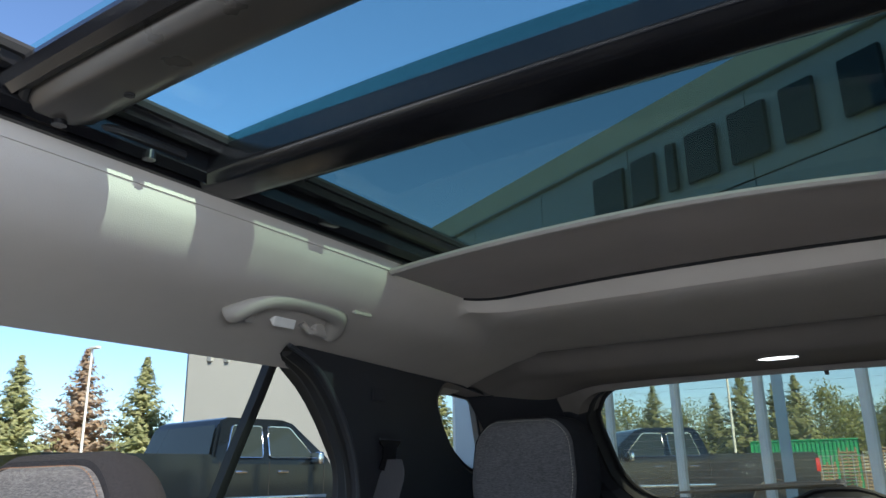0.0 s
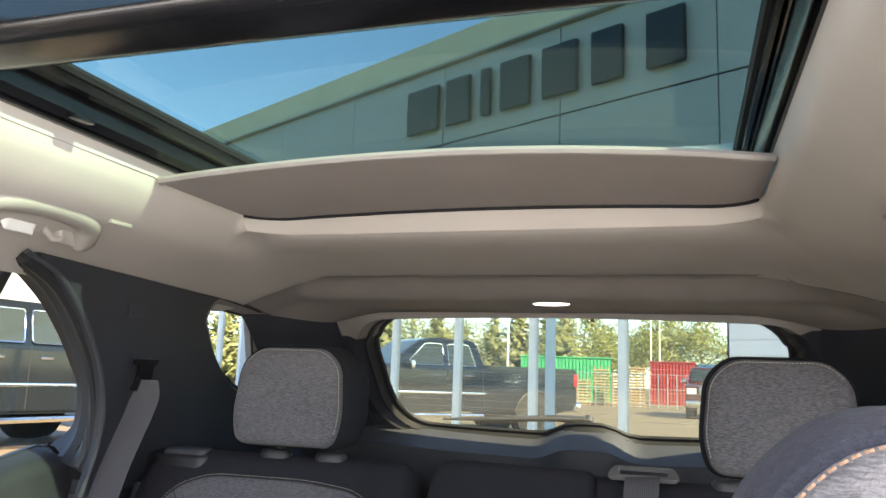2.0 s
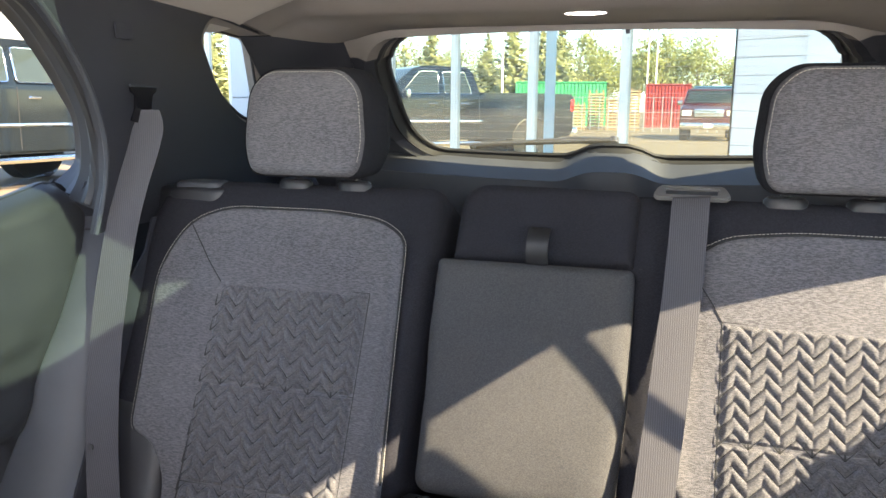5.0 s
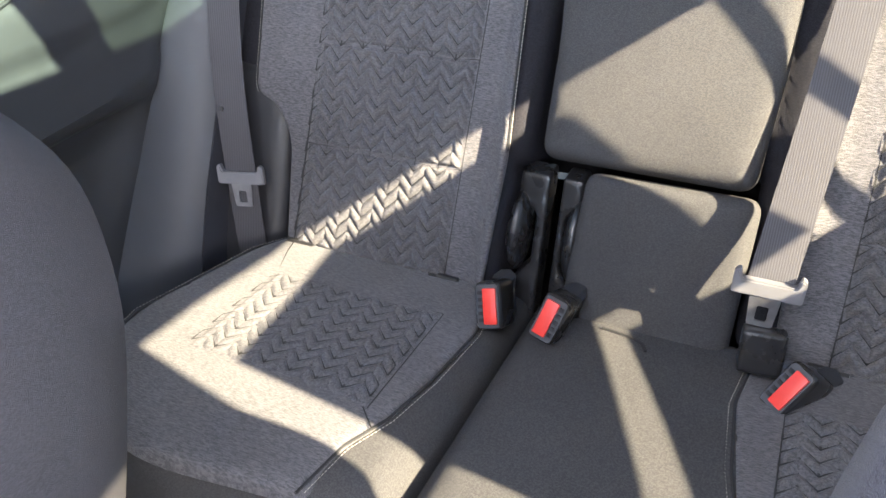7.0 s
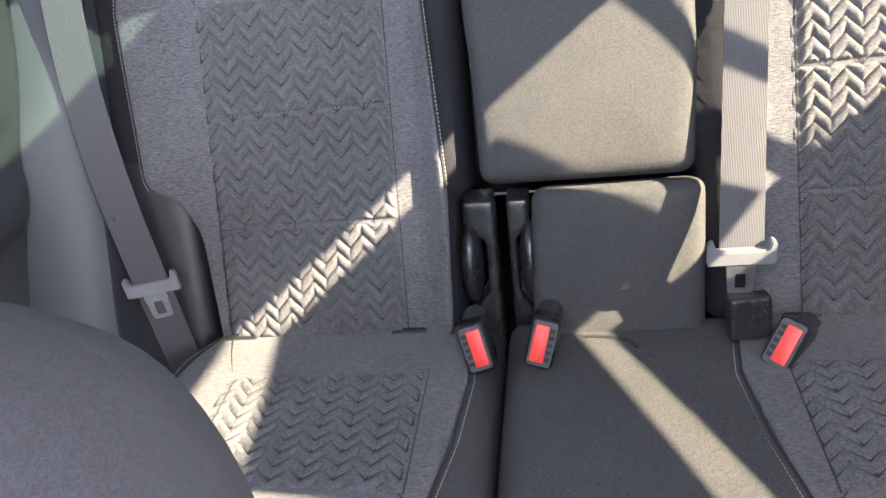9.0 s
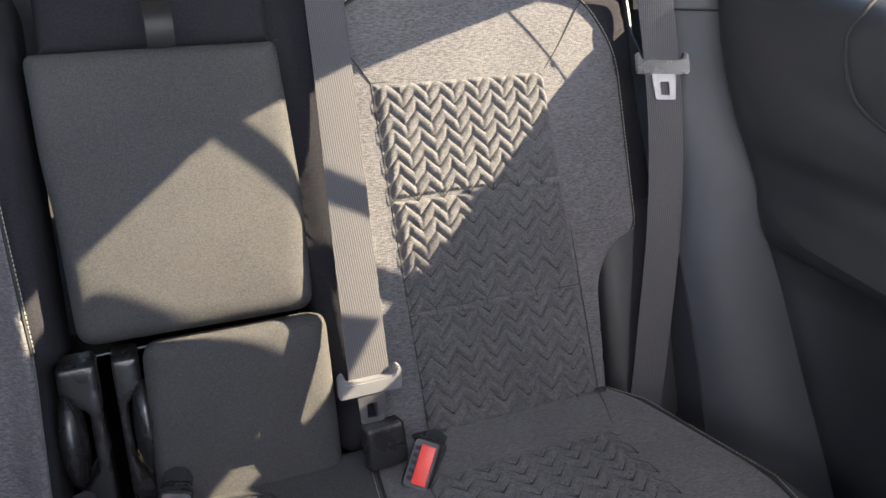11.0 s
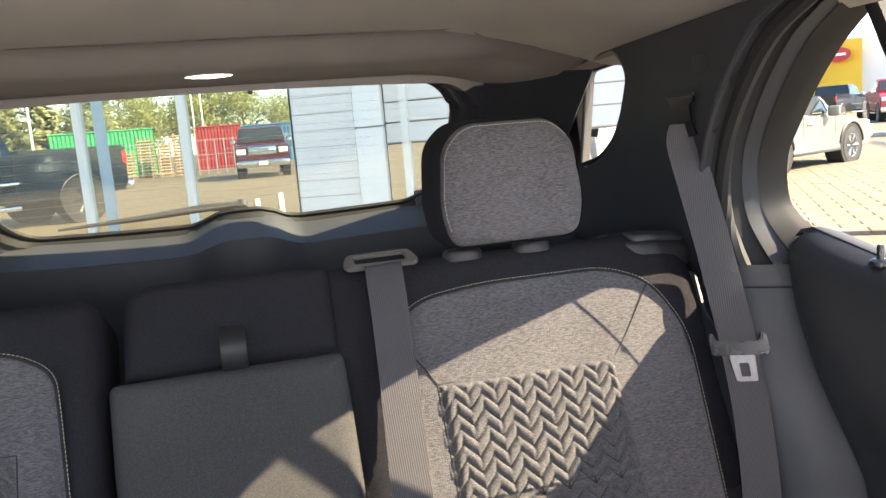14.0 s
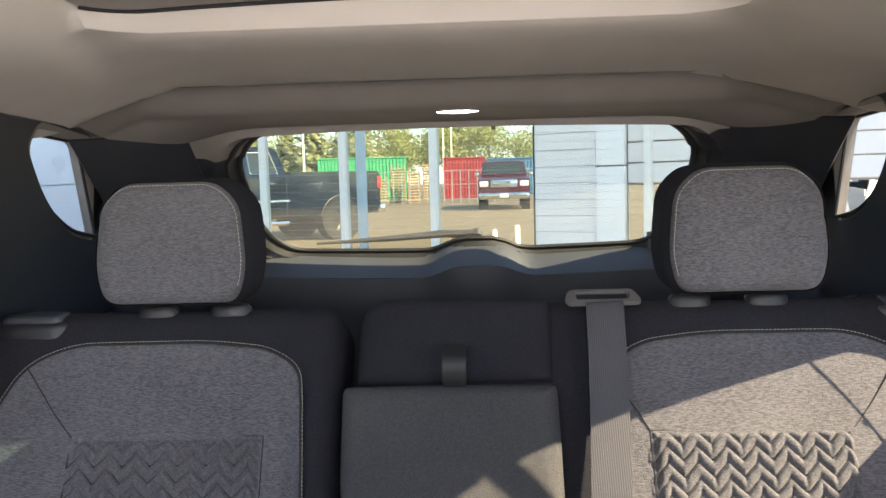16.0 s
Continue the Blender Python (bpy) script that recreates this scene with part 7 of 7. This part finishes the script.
# grey hall on the -x side
hall = thing("grey_hall", left_of(-44, 46), "large pale grey metal hall beyond the pickup", "building")
HALL = two_tone("pale grey metal siding", (0.185, 0.19, 0.188), (0.215, 0.22, 0.218), 0.6, 0.6)
_a, _b = left_of(-50.9, 46), left_of(-30, 52)
_n = (_b - _a).normalized()
_k = Vector((-_n.y, _n.x, 0))
part("walls", loft([[p + Vector((0, 0, z)) for p in (_a, _b, _b + _k * 0.6, _a + _k * 0.6)] for z in (0, 8.6)], True, True), HALL, hall, "pale grey walls", False)
part("eave", tube([_a + Vector((0, 0, 8.6)) - _k * 0.1, _b + Vector((0, 0, 8.6)) - _k * 0.1], 0.18, 6), ALU, hall, "pale eave")
for f in (0.06, 0.11):
    p = _a.lerp(_b, f) - _k * 0.05
    part("vent", box_bm((0.5, 0.2, 0.35), 0.03, p + Vector((0, 0, 7.9))), FASCIA, hall, "grey vent")

# far side of the lot on the +x side
yellow = thing("yellow_hall", seen(43, 78), "hall with a bright yellow sign wall and white siding", "building")
YELLOW = two_tone("bright yellow panel", (0.72, 0.42, 0.015), (0.80, 0.48, 0.03), 0.5, 0.5)


def far_wall(az0, az1, d0, d1, z0, z1, mat, name, label, n=0.0):
    a, b = seen(az0, d0 - n), seen(az1, d1 - n)
    k = Vector(((a + b).x, (a + b).y, 0)).normalized()
    return part(name, loft([[p + Vector((0, 0, z)) for p in (a, b, b + k * 8, a + k * 8)] for z in (z0, z1)], True, True), mat, yellow, label, False)


far_wall(33, 43.5, 78, 76, 0, 6.2, YELLOW, "sign_wall", "bright yellow sign wall")
far_wall(43.5, 46.4, 77, 77, 0, 6.2, SIDING, "white_wall", "white siding")


def far_disc(az, d, z, rx, rz, mat, name, label):
    c = seen(az, d, z)
    r = Vector((math.cos(radians(az)), -math.sin(radians(az)), 0))
    f = Vector((math.sin(radians(az)), math.cos(radians(az)), 0))
    rings = [[c + f * o + r * rx * math.cos(2 * math.pi * k / 24) + Vector((0, 0, rz * math.sin(2 * math.pi * k / 24))) for k in range(24)] for o in (0, 0.4)]
    part(name, loft(rings, True, True), mat, yellow, label, False)


far_disc(42.1, 75.2, 4.9, 1.05, 0.62, two_tone("red sign paint", (0.48, 0.02, 0.02), (0.55, 0.03, 0.03), 1, 0.5), "sign_shape", "red oval sign shape")


def far_bar(az, d, z, w, h, mat):
    c = seen(az, d, z)
    part("sign_bar", box_bm((w, 0.2, h), 0.02, c, 2, Euler((0, 0, radians(-az))).to_matrix()), mat, yellow, "plain sign bar")




def sign_place(az, d, z):
    c, r = seen(az, d, z), Vector((math.cos(radians(az)), -math.sin(radians(az)), 0))
    f = Vector((math.sin(radians(az)), math.cos(radians(az)), 0))
    return lambda u, v, n: c + r * u + Vector((0, 0, v)) - f * n


part("sign_letters", lettering("LLS", 1.45, sign_place(39.6, 75, 3.45), 0.2), DARK_LETTER, yellow, "dark grey sign letters", False)
part("sign_letters", lettering("e beat", 0.85, sign_place(39.5, 75, 2.75), 0.1), RED, yellow, "red sign letters", False)
far_bar(42.1, 75.0, 4.9, 1.3, 0.22, WHITE_PANEL)
wood_fence = thing("board_fence", seen(52, 82), "brown timber board fence behind the lot", "fence")
for k in range(60):
    a, b = seen(46.4 + 0.3 * k, 82), seen(46.4 + 0.3 * k + 0.28, 82)
    part("board", loft([[a, b], [a + Vector((0, 0, 2.6)), b + Vector((0, 0, 2.6))]], False), WOOD, wood_fence, "timber board", False)
for i, (az, d, h, w) in enumerate(((46.4, 86, 12, 5.0), (47.9, 87, 11.5, 5.0), (49.4, 90, 11, 5.0), (51.0, 88, 12, 5.0))):
    leafy(seen(az, d), h, w, BARE, 120 + i, "tall poplar with pale budding twigs", 3600, "poplars", 0.02)
spruce(seen(52.8, 80), 9, SPRUCE, 140, "dark green spruce tree behind the fence")
spruce(seen(54.6, 82), 10, SPRUCE, 141, "dark green spruce tree behind the fence")
for i, (az, d) in enumerate(((57, 90), (60, 90), (64, 92), (68, 90))):
    leafy(seen(az, d), 8, 8, SPRING, 150 + i, "fresh green leafy tree behind the lot", 1800)
for az in (44.3, 47.4):
    p = seen(az, 45)
    t = thing("bollard", p, "yellow steel bollard beside the parked pickup", "bollard", "bollards")
    part("post", tube([p, p + Vector((0, 0, 1.0)), p + Vector((0, 0, 1.05))], [0.14, 0.14, 0.08], 12), YELLOW, t)

# the lot lies a little higher than the car's own datum
LOT_Z = 0.2
for ob in list(bpy.data.objects):
    if ob.parent is None and ob.type in ("MESH", "EMPTY") and ob.matrix_world.translation.length > 2.5 and ob != front or ob == ground:
        ob.location.z += LOT_Z
